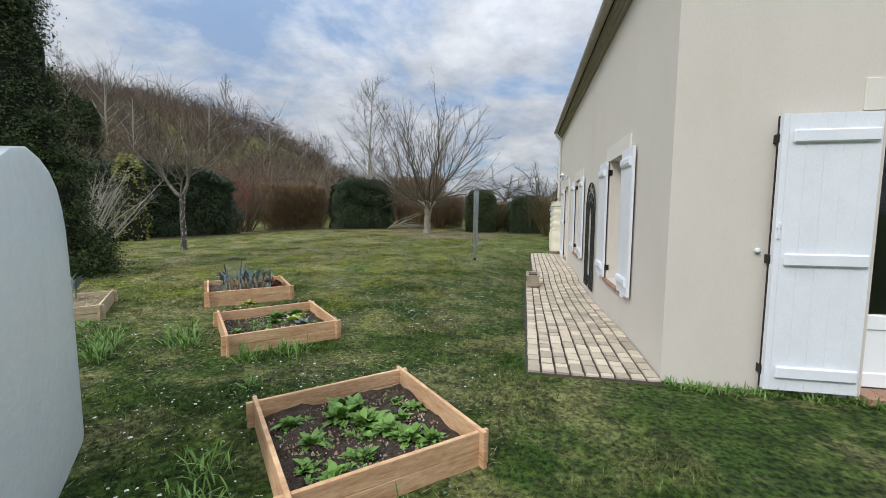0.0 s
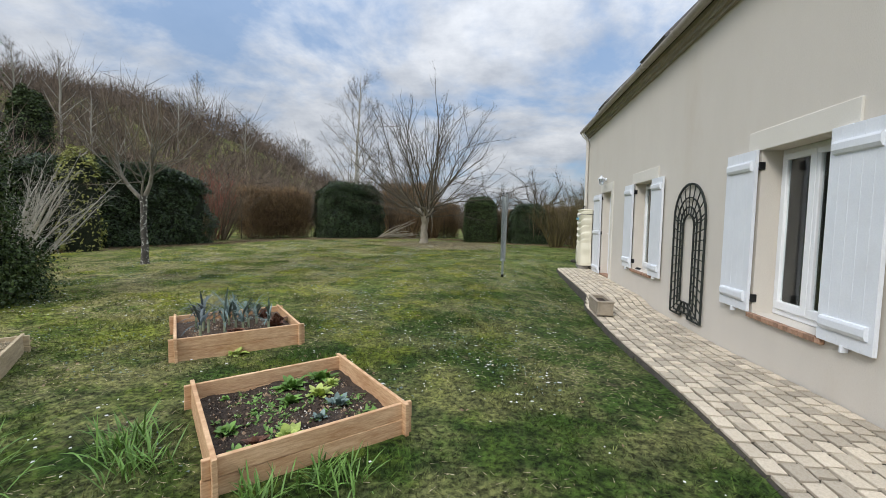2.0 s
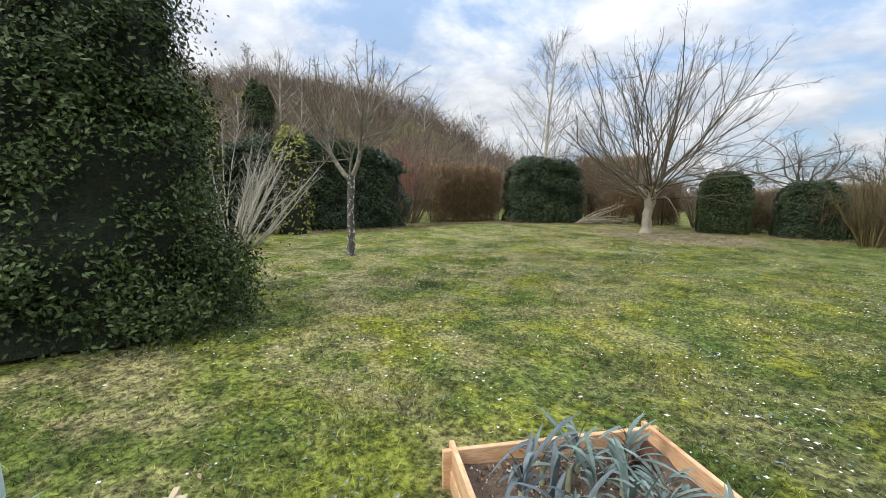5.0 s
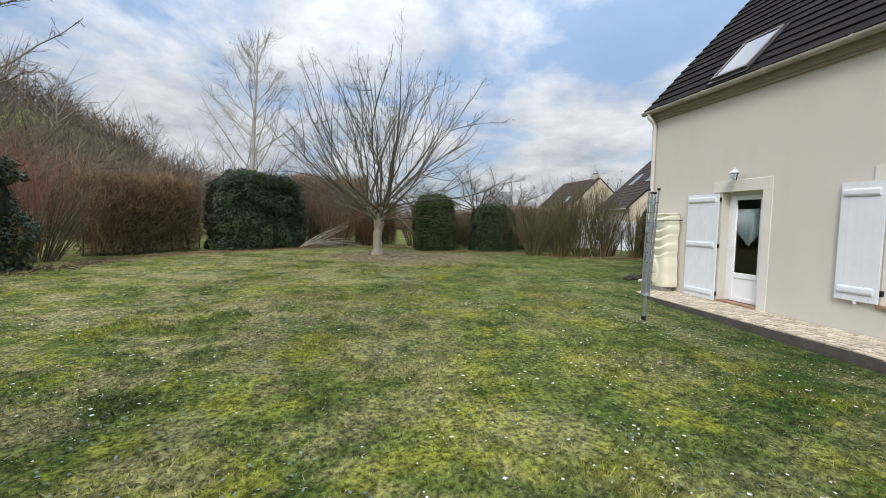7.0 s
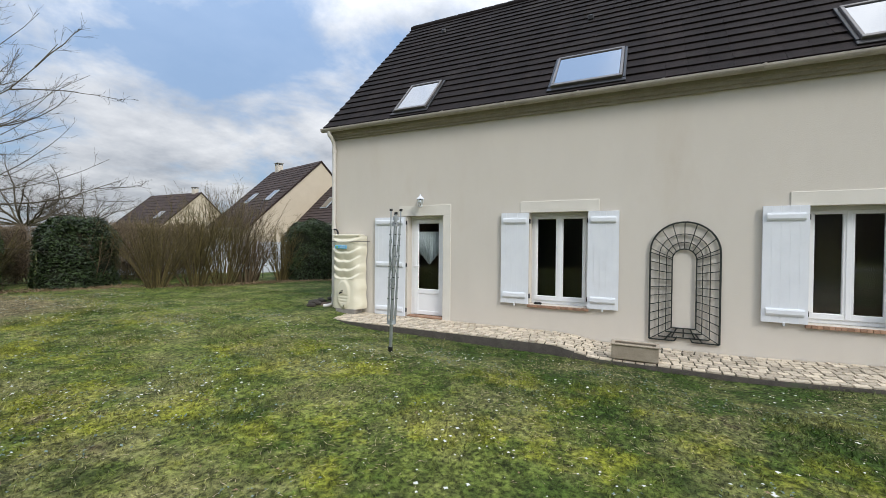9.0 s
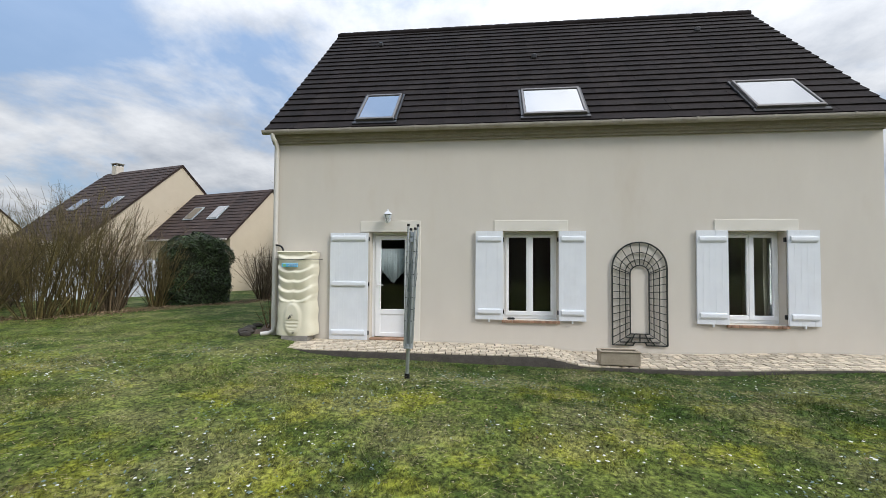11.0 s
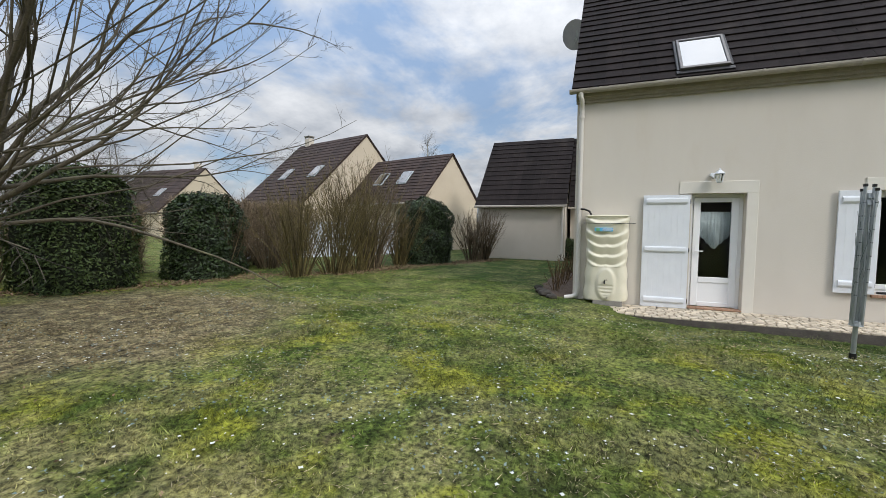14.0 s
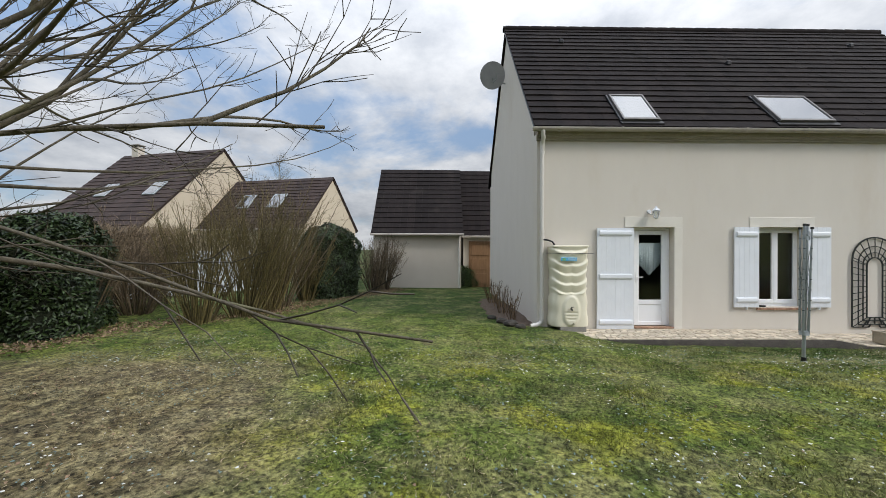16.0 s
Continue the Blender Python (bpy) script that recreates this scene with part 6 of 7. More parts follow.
def blob_core(name, cx, cy, rx, ry, h, ang, material, parent, z, squareness=4.0):
    """A bush's shaded inside, put in as a near-black rounded block, uneven all over."""
    v, f = [], []
    nu, nv = 28, 14
    ca, sa = math.cos(ang), math.sin(ang)
    for j in range(nv + 1):
        ph = math.pi * j / nv
        for i in range(nu):
            th = 2 * math.pi * i / nu
            c, s, k = math.cos(th), math.sin(th), 2 / squareness
            sp, cp = math.sin(ph), math.cos(ph)
            ux = math.copysign(abs(c) ** k, c) * sp ** k
            uy = math.copysign(abs(s) ** k, s) * sp ** k
            uz = math.copysign(abs(cp) ** k, cp)
            if uz < 0:
                ux, uy = math.copysign(abs(c) ** k, c), math.copysign(abs(s) ** k, s)
            w = 1 + 0.10 * noise.noise((ux * 2 + cx, uy * 2 + cy, uz * 2))
            a, b = ux * rx * w, uy * ry * w
            v.append((cx + a * ca - b * sa, cy + a * sa + b * ca, z + h * 0.5 + uz * h * 0.5 * w))
    for j in range(nv):
        for i in range(nu):
            f.append((j * nu + i, j * nu + (i + 1) % nu, (j + 1) * nu + (i + 1) % nu, (j + 1) * nu + i))
    return raw(name, v, f, material, parent, True)


def hedge(x0, y0, x1, y1, width, h, n, size, material, label, name="laurel_hedge", seed=1, ragged=0.10, core=INNER, square=5.0):
    """A leafy hedge: leaves over a rounded, uneven block round a near-black core that stands for inner shade."""
    rg = np.random.default_rng(seed)
    cx, cy = (x0 + x1) / 2, (y0 + y1) / 2
    z = ground_z(cx, cy)
    ang = math.atan2(y1 - y0, x1 - x0)
    rx, ry = math.hypot(x1 - x0, y1 - y0) / 2, width / 2
    t = thing(name, cx, cy, z, label, "hedge" if rx > 1.2 else "bush", "evergreen hedges")
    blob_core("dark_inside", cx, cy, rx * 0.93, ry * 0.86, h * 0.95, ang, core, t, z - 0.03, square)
    p = square
    long_side = rg.random(n) < rx / (rx + ry)
    w = rg.uniform(-1, 1, n)
    rest = np.power(1 - np.abs(w) ** p, 1 / p) * np.sign(rg.uniform(-1, 1, n))
    ex, ey = np.where(long_side, w, rest), np.where(long_side, rest, w)
    top = rg.random(n) < 0.24
    lev = rg.random(n)
    inset = np.where(top, np.sqrt(rg.random(n)), 1.0 - 0.42 * np.clip((lev - 0.62) / 0.38, 0, 1) ** 2.2)
    bump = np.array([noise.noise((p * rx * 1.3 + cx, q * ry * 1.3 + cy, l * h * 1.3)) + 0.6 * noise.noise((p * rx * 3.1 + cx, q * ry * 3.1 + cy, l * h * 3.1)) for p, q, l in zip(ex * inset, ey * inset, np.where(top, 1.0, lev))])
    out = inset * (1 + np.where(top, 0, ragged) * bump + rg.normal(size=n) * 0.02)
    lx, ly = ex * rx * out, ey * ry * out + np.where(top, 0, 1) * np.sign(ey) * 0.10 * bump
    crown = h * (1 - 0.20 * inset ** 3 * np.where(top, 1, 0)) * (1 + 0.5 * ragged * bump)
    zl = np.where(top, crown, lev * h * (1 - 0.08 * bump)) - np.abs(rg.normal(size=n)) * 0.04
    ca, sa = math.cos(ang), math.sin(ang)
    pts = np.stack([cx + lx * ca - ly * sa, cy + lx * sa + ly * ca, np.maximum(z + zl, z + 0.02)], 1)
    nl = np.stack([ex * np.where(top, 0.3, 1) / rx * ry, ey * np.where(top, 0.3, 1), np.where(top, 1.0, 0.25 + lev * 0.5)], 1)
    nr = np.stack([nl[:, 0] * ca - nl[:, 1] * sa, nl[:, 0] * sa + nl[:, 1] * ca, nl[:, 2]], 1)
    nr /= np.linalg.norm(nr, axis=1)[:, None] + 1e-9
    nr = nr + rg.normal(size=(n, 3)) * 0.55 + np.array([0, 0, 0.35])
    leaves(pts, nr, size, material, "foliage", t)
    return t


hedge(-16.6, 11.4, -13.7, 17.0, 1.5, 2.95, 44000, 0.055, LAUREL, "tall clipped dark green laurel hedge", seed=71, ragged=0.14)
hedge(-11.25, 22.4, -8.6, 24.9, 1.5, 3.0, 26000, 0.052, LAUREL, "dense dark green laurel bush clipped to a block", "laurel_bush", 72, 0.10)
hedge(-1.05, 23.2, 0.75, 23.7, 1.2, 2.05, 14000, 0.046, LAUREL, "dark green rounded evergreen bush", "laurel_bush", 73, 0.14, square=4.0)
hedge(5.35, 20.75, 7.2, 19.85, 1.3, 2.3, 16000, 0.042, LAUREL, "dark green rounded evergreen bush with ivy", "laurel_bush", 74, 0.16, square=4.0)
hedge(-3.55, 23.85, -1.85, 23.95, 1.5, 2.4, 13000, 0.042, HOLLY, "dark clipped conifer hedge with yellowish flat top", "conifer_hedge", 75, 0.06)
hedge(10.9, 16.9, 11.9, 14.6, 1.0, 0.95, 5000, 0.05, HOLLY, "low bushy dark green shrub beside the wall", "low_shrub", 76, 0.2, square=2.6)
hedge(-14.9, 12.3, -14.2, 13.0, 1.0, 3.1, 1500, 0.06, LEAF_YELLOW, "yellow-green leafy shrub at the hedge", "yellow_shrub", 77, 0.3, square=2.4)
hedge(-31.2, 23.0, -29.6, 24.0, 2.2, 5.6, 9000, 0.09, HOLLY, "dark ivy-clad bush standing on the wooded bank", "ivy_bush", 79, 0.35, square=2.3)
hedge(-16.4, 10.3, -15.4, 10.9, 1.0, 3.6, 2200, 0.06, LEAF_YELLOW, "tall yellow-green leafy shrub behind the hedge", "yellow_shrub", 78, 0.3, square=2.4)


def twiggy_hedge(x0, y0, x1, y1, width, h, n, material, label, seed, name="beech_hedge"):
    """A clipped leafless hedge: thousands of fine upright twigs filling a block, over a few stout stems."""
    rg = np.random.default_rng(seed)
    cx, cy = (x0 + x1) / 2, (y0 + y1) / 2
    z = ground_z(cx, cy)
    ang = math.atan2(y1 - y0, x1 - x0)
    L = math.hypot(x1 - x0, y1 - y0)
    t = thing(name, cx, cy, z, label, "hedge", "leafless hedges")
    u, q = rg.uniform(-0.5, 0.5, n) * L, rg.uniform(-0.5, 0.5, n) * width
    top = h * (0.92 + 0.10 * np.array([noise.noise((a * 0.9 + cx, b * 2 + cy, 0.0)) for a, b in zip(u, q)]))
    zz = rg.random(n) ** 0.8 * top * 0.9
    bulge = 1.0 - 0.35 * np.abs(zz / h - 0.55)
    q *= bulge
    ca, sa = math.cos(ang), math.sin(ang)
    base = np.stack([cx + u * ca - q * sa, cy + u * sa + q * ca, z + zz], 1)
    d = rg.normal(size=(n, 3)) * 0.55 + np.array([0, 0, 0.75])
    d[:, 0] += 0.5 * (-sa) * q / width
    d[:, 1] += 0.5 * ca * q / width
    d /= np.linalg.norm(d, axis=1)[:, None]
    le = rg.uniform(0.18, 0.6, n)
    tip = base + d * le[:, None]
    tip[:, 2] = np.minimum(tip[:, 2], z + top + 0.05 * rg.random(n))
    spines(base, tip, rg.uniform(0.004, 0.014, n), material, "twig_mass", t)
    tb = Tubes()
    for i in range(int(L * 6)):
        uu = (rg.random() - 0.5) * L
        p = (cx + uu * ca, cy + uu * sa, z - 0.05)
        tb.add(wander(p, (rg.normal() * 0.15, rg.normal() * 0.15, 1), h * 0.85, 5, 0.06, 0.02, rg), np.linspace(0.022, 0.006, 6), 4)
    tb.mesh("branchwork", TWIG, t)


twiggy_hedge(-13.9, 19.7, -12.1, 22.6, 1.6, 2.85, 16000, TWIG_RUST, "clipped rusty-brown leafless hedge", 81)
twiggy_hedge(-9.2, 27.6, -5.6, 27.6, 1.6, 3.9, 13000, TWIG_RUST, "tall brown leafless hedge behind the lawn", 82)
twiggy_hedge(-6.0, 26.6, -4.2, 26.9, 1.1, 2.3, 6000, TWIG_RUST, "brown leafless hedge behind the lawn", 83)
twiggy_hedge(-2.4, 26.3, -0.6, 25.2, 1.0, 2.0, 6000, TWIG_TAN, "pale grey-brown leafless hedge", 84)
twiggy_hedge(0.4, 25.4, 4.2, 24.0, 1.4, 2.3, 12000, TWIG_TAN, "pale grey-brown leafless hedge", 85)
twiggy_hedge(-18.5, 9.0, -21.5, 1.0, 1.8, 2.6, 12000, TWIG_TAN, "pale brown leafless thicket beyond the track", 87)


def evergreen_tree(x, y):
    """A tall, broad holly-like cone of dark leaves on hidden boughs."""
    rg = np.random.default_rng(91)
    z = ground_z(x, y)
    t = thing("evergreen_tree", x, y, z, "tall dense dark green conical evergreen tree", "tree")
    tb = Tubes()
    H, R = 8.7, 1.48
    tb.add(wander((x, y, z - 0.1), (0.01, 0, 1), H * 0.97, 10, 0.01, 0.05, rg), np.linspace(0.17, 0.02, 11), 10)
    tb.mesh("trunk", BARK, t)

    def radius(s):
        return R * (1.0 + 0.06 * max(0.0, 1 - s / 0.16)) * (1 - s) ** 0.95

    boughs = Tubes()
    pts, nrm = [], []
    for i in range(820):
        s = rg.random() ** 1.35
        hz = z + 0.12 + s * (H - 0.3)
        az = rg.uniform(0, 6.283)
        r = radius(s) * (0.86 + 0.34 * noise.noise((math.cos(az) * 1.9, math.sin(az) * 1.9, hz * 1.3)) + rg.normal() * (0.05 + 0.10 * s))
        d = np.array([math.cos(az), math.sin(az), -0.12 + 1.0 * s])
        a = np.array([x, y, hz + (0.10 - 0.55 * s) * r])
        b = a + d * r
        if i % 3 == 0:
            boughs.add([a, (a + b) / 2 + np.array([0, 0, -0.04]), b], [0.02, 0.013, 0.005], 4)
        k = 205
        c = b + rg.normal(size=(k, 3)) * np.array([0.14, 0.14, 0.11]) - d * np.abs(rg.normal(size=(k, 1))) * 0.20
        c[:, 2] = np.maximum(c[:, 2], z + 0.04)
        pts.append(c)
        nrm.append(np.tile(d, (k, 1)) * 0.8 + rg.normal(size=(k, 3)) * 0.6 + np.array([0, 0, 0.4]))
    boughs.mesh("branchwork", BARK, t)
    leaves(np.concatenate(pts), np.concatenate(nrm), 0.034, HOLLY, "crown", t, 1.6)
    # near-black solid cone added for the shade between the leaves
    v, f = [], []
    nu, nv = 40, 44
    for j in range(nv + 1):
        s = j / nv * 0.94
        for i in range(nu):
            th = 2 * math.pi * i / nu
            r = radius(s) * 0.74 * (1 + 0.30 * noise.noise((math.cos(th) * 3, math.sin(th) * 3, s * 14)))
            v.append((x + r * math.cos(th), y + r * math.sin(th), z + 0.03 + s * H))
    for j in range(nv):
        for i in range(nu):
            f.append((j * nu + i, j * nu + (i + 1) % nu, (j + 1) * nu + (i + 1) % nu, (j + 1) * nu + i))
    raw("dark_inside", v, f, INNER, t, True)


evergreen_tree(-9.68, 5.84)


def hill_brush():
    """The wooded bank: countless bare twigs in thousands of bushes."""
    rg = np.random.default_rng(101)
    bases, tips, widths = [], [], []
    made = 0
    while made < 2250:
        s, u = 6 + 58 * rg.random() ** 1.3, rg.uniform(-46, 48)
        x, y = -16.0 - 0.85 * s + 0.52 * u, 13.5 + 0.52 * s + 0.85 * u
        if x > -17.5 and y < 26 or y < -30 or (y < 9 and x > -26):
            continue
        fade = 1 - smooth01((u - 10) / 42)
        if rg.random() > 0.35 + 0.65 * fade:
            continue
        made += 1
        z = ground_z(x, y)
        h = rg.uniform(1.5, 4.0) * (1.0 if rg.random() > 0.07 else 1.7) * (0.6 + 0.4 * fade)
        k = 62
        az, f = rg.uniform(0, 6.283, k), rg.random(k) ** 0.6
        lev = rg.random(k) * 0.65
        b = np.stack([x + np.cos(az) * f * h * 0.55 * (0.3 + lev), y + np.sin(az) * f * h * 0.55 * (0.3 + lev), z + lev * h], 1)
        d = np.stack([np.cos(az) * f * 0.8, np.sin(az) * f * 0.8, np.ones(k) * 0.8], 1) + rg.normal(size=(k, 3)) * 0.55
        d /= np.linalg.norm(d, axis=1)[:, None]
        bases.append(b)
        tips.append(b + d * (h * rg.uniform(0.3, 0.75, k))[:, None])
        widths.append(rg.uniform(0.010, 0.036, k))
    ob = spines(np.concatenate(bases), np.concatenate(tips), np.concatenate(widths), BRUSH, "hillside_brush")
    tagged(ob, "brown leafless brushwood covering the bank", "brushwood", kind="stuff")


hill_brush()

# ---------------------------------------------------------------- beyond the garden
for i, (x, y) in enumerate(((-18.2, 4.6), (-17.8, 7.2), (-18.8, 1.6))):
    z = ground_z(x, y)
    post = thing("concrete_post", x, y, z, "slim pale concrete fence post", "fence post", "fence posts")
    bm = bmesh.new()
    box(bm, x - 0.07, x + 0.07, y - 0.07, y + 0.07, z - 0.1, z + 1.75, 0.015)
    part("shaft", bm, ROAD, post)
v, f = [], []
for i, y in enumerate(np.linspace(-14, 10, 30)):
    for x in (-23.4, -20.6):
        v.append((x + 0.1 * (y - 4), y, ground_z(x + 0.1 * (y - 4), y) + 0.06))
for i in range(29):
    f.append((i * 2, i * 2 + 1, i * 2 + 3, i * 2 + 2))
tagged(raw("track", v, f, ROAD, None, True), "pale gravel track beyond the garden", "track", kind="structure")

# wire fence with thin posts along the back boundary
for x, y in ((-11.9, 22.9), (-8.2, 25.6), (-4.9, 25.6), (-2.2, 24.9), (3.6, 22.6), (5.2, 21.9)):
    z = ground_z(x, y)
    p = thing("fence_stake", x, y, z, "thin dark green metal fence stake", "fence post", "fence stakes")
    tb = Tubes()
    tb.add([(x, y, z - 0.1), (x, y, z + 1.3)], [0.02, 0.02], 6)
    tb.mesh("stake", DARK_METAL, p)


def pale_fence(x0, y0, x1, y1, h, n):
    t = thing("panel_fence", (x0 + x1) / 2, (y0 + y1) / 2, ground_z((x0 + x1) / 2, (y0 + y1) / 2), "pale grey-white panel fence beyond the shrubs", "fence")
    a, b = Vector((x0, y0, 0)), Vector((x1, y1, 0))
    for i in range(n):
        p, q = a.lerp(b, i / n), a.lerp(b, (i + 0.97) / n)
        z = ground_z(p.x, p.y)
        bmt = bmesh.new()
        bar(bmt, (p.x, p.y, z + h / 2), (q.x, q.y, z + h / 2 + 1e-4), h, 0.04, (0.5, 0.87, 0))
        part("panel", bmt, FENCE_WHITE, t)
        bmt = bmesh.new()
        box(bmt, p.x - 0.05, p.x + 0.05, p.y - 0.05, p.y + 0.05, z - 0.1, z + h + 0.06, 0.01)
        part("post", bmt, WHITE_PAINT, t)


pale_fence(2.6, 27.2, 9.4, 23.2, 1.45, 6)


def neighbour(name, label, x0, x1, y0, y1, eave, ridge, ridge_x, wall_mat, roof_mat, courses, skylights=(), chimney=None, turn=0.0, pivot=None):
    z = min(ground_z(x0, y0), ground_z(x1, y1)) - 0.3
    t = thing(name, (x0 + x1) / 2, (y0 + y1) / 2, z, label, "house", "neighbouring houses")
    bmt = bmesh.new()
    prism(bmt, [(x0, z), (x0, eave), (ridge_x, ridge - 0.12), (x1, eave), (x1, z)], y0, y1)
    part("masonry", bmt, wall_mat, t)
    sl = (ridge - eave) / (ridge_x - x0)
    r = roof(t, x0 - 0.25, eave - 0.25 * sl + 0.06, ridge_x, ridge, y0 - 0.08, y1 + 0.08, courses, roof_mat)
    roof(t, x1 + 0.2, eave - 0.12, ridge_x, ridge, y0 - 0.08, y1 + 0.08, 1, roof_mat, "far_roof")
    bmt = bmesh.new()
    box(bmt, x0 - 0.36, x0 - 0.25, y0 - 0.1, y1 + 0.1, eave - 0.25 * sl - 0.04, eave - 0.25 * sl + 0.06, 0.02)
    part("gutter", bmt, GUTTER, t)
    u = Vector((1, 0, sl)).normalized()
    nn = Vector((-sl, 0, 1)).normalized()
    for xs, ys in skylights:
        m = Matrix((u, Vector((0, 1, 0)), nn)).transposed().to_4x4()
        m.translation = (xs, ys, eave + sl * (xs - x0) + 0.08)
        bmt = bmesh.new()
        box(bmt, 0, 1.1, 0, 0.8, 0.0, 0.06, 0.01, m)
        fr = part("skylight", bmt, ALU, t)
        bmt = bmesh.new()
        box(bmt, 0.08, 1.02, 0.08, 0.72, 0.062, 0.075, 0, m)
        part("pane", bmt, SKY_PANE, fr)
    if chimney:
        cxx, cyy = chimney
        bmt = bmesh.new()
        box(bmt, cxx - 0.22, cxx + 0.22, cyy - 0.26, cyy + 0.26, ridge - 0.8, ridge + 0.42, 0.02)
        st = part("chimney", bmt, NEIGHBOUR_PALE, t)
        bmt = bmesh.new()
        box(bmt, cxx - 0.27, cxx + 0.27, cyy - 0.31, cyy + 0.31, ridge + 0.54, ridge + 0.60, 0.01)
        for a in (-0.18, 0.18):
            for b in (-0.22, 0.22):
                box(bmt, cxx + a - 0.04, cxx + a + 0.04, cyy + b - 0.04, cyy + b + 0.04, ridge + 0.41, ridge + 0.545)
        part("chimney_cap", bmt, CONCRETE, st)
    if turn:
        at = Matrix.Translation(pivot)
        t.matrix_basis = at @ Matrix.Rotation(radians(turn), 4, "Z") @ at.inverted() @ t.matrix_basis
    return t


neighbour("neighbour_house", "cream rendered house with steep red-brown roof and chimney", 11.2, 21.0, 28.9, 36.2, 2.75, 7.45, 16.1, NEIGHBOUR, ROOF_FAR, 20, ((12.9, 30.1), (12.9, 33.4)), (16.1, 35.2), -16, (16.15, 28.9, 0))
neighbour("neighbour_annexe", "low cream rendered annexe with red-brown tiled roof", 12.18, 17.5, 22.42, 28.5, 2.95, 5.66, 14.84, NEIGHBOUR, ROOF_FAR, 15, ((13.0, 24.4), (13.0, 26.3)), None, -16, (14.84, 22.35, 0))
neighbour("far_house", "distant cream house with brown roof and chimney", 17.2, 26.6, 51.0, 60.0, 2.6, 6.9, 21.9, NEIGHBOUR, ROOF_FAR, 12, ((18.6, 53.0),), (21.9, 52.0))
neighbour("far_garage", "distant low building with brown roof", 26.0, 32.0, 30.0, 34.0, 2.8, 5.6, 29.0, NEIGHBOUR, ROOF_FAR, 10)
garage = neighbour("garage", "pale rendered garage with dark brown tiled roof", 10.4, 16.4, 15.7, 19.5, 2.66, 5.8, 13.4, NEIGHBOUR_PALE, ROOF, 14)
porch = neighbour("garage_wing", "pale rendered garage wing with wooden door", 11.3, 16.4, 10.0, 15.55, 2.7, 5.75, 13.4, NEIGHBOUR_PALE, ROOF, 14)
bm = bmesh.new()
box(bm, 11.22, 11.30, 14.35, 15.3, 0.0, 2.15, 0.01)
dd = part("door", bm, DOOR_WOOD, porch, "varnished wooden door")
bm = bmesh.new()
for k in range(3):
    box(bm, 11.19, 11.225, 14.45, 15.2, 0.2 + k * 0.65, 0.7 + k * 0.65, 0.01)
part("panel", bm, DOOR_WOOD, dd)
tb = Tubes()
tb.add([(10.33, 15.8, 2.45), (10.36, 15.8, 0.1)], [0.045, 0.045], 8)
tb.mesh("downpipe", PIPE, garage)

# rose canes and stones in the border by the north gable
for i, (x, y) in enumerate(((1.7, 15.05), (2.6, 15.1), (3.6, 15.05), (4.6, 15.1), (5.6, 15.05))):
    bare_shrub(x, y, 0.75, 0.35, 12, TWIG_RUST, 130 + i, "low rusty bare rose canes in the border", "rose_bush", 5, "rose bushes", 0.0, 0.008, 0.5)
border = thing("flower_border", 3.4, 15.1, ground_z(3.4, 15.1), "narrow bare soil border along the gable", "border", kind="stuff")
soil_patch("soil", 3.6, 15.0, 5.8, 1.1, 0, 0, SOIL_BROWN, border, 0.03, 30, True)
for i, (x, y, r) in enumerate(((1.0, 15.2, 0.16), (1.35, 15.35, 0.13), (0.75, 15.05, 0.11), (1.9, 15.5, 0.10))):
    st = thing("stone", x, y, ground_z(x, y), "rough dark mossy stone lying at the border", "stone", "border stones")
    bm = bmesh.new()
    bmesh.ops.create_icosphere(bm, subdivisions=2, radius=r)
    for vv in bm.verts:
        vv.co *= 1 + 0.35 * noise.noise(vv.co * 7 + Vector((i * 3, 0, 0)))
        vv.co.z *= 0.55
    bmesh.ops.translate(bm, vec=(x, y, ground_z(x, y) + r * 0.3), verts=bm.verts)
    part("rock", bm, KERB, st)


# ---------------------------------------------------------------- lawn cover
def inside_bed(x, y):
    out = np.zeros(len(x), bool)
    for cx, cy, w, deg in ((-1.155, 2.13, 1.16, 42.5), (-2.98, 4.02, 1.18, 43.5), (-4.47, 5.56, 1.18, 41), (-6.21, 3.9, 1.32, 43), (-8.08, 2.55, 1.32, 38), (-4.86, 2.22, 1.26, 43)):
        a = radians(deg)
        u, q = (x - cx) * math.cos(a) + (y - cy) * math.sin(a), -(x - cx) * math.sin(a) + (y - cy) * math.cos(a)
        out |= (np.abs(u) < w / 2) & (np.abs(q) < w / 2)
    out |= (x > -0.16) & (y > 3.42) & (y < 14.9)
    out |= np.hypot(x + 9.75, y - 5.65) < 1.35
    return out


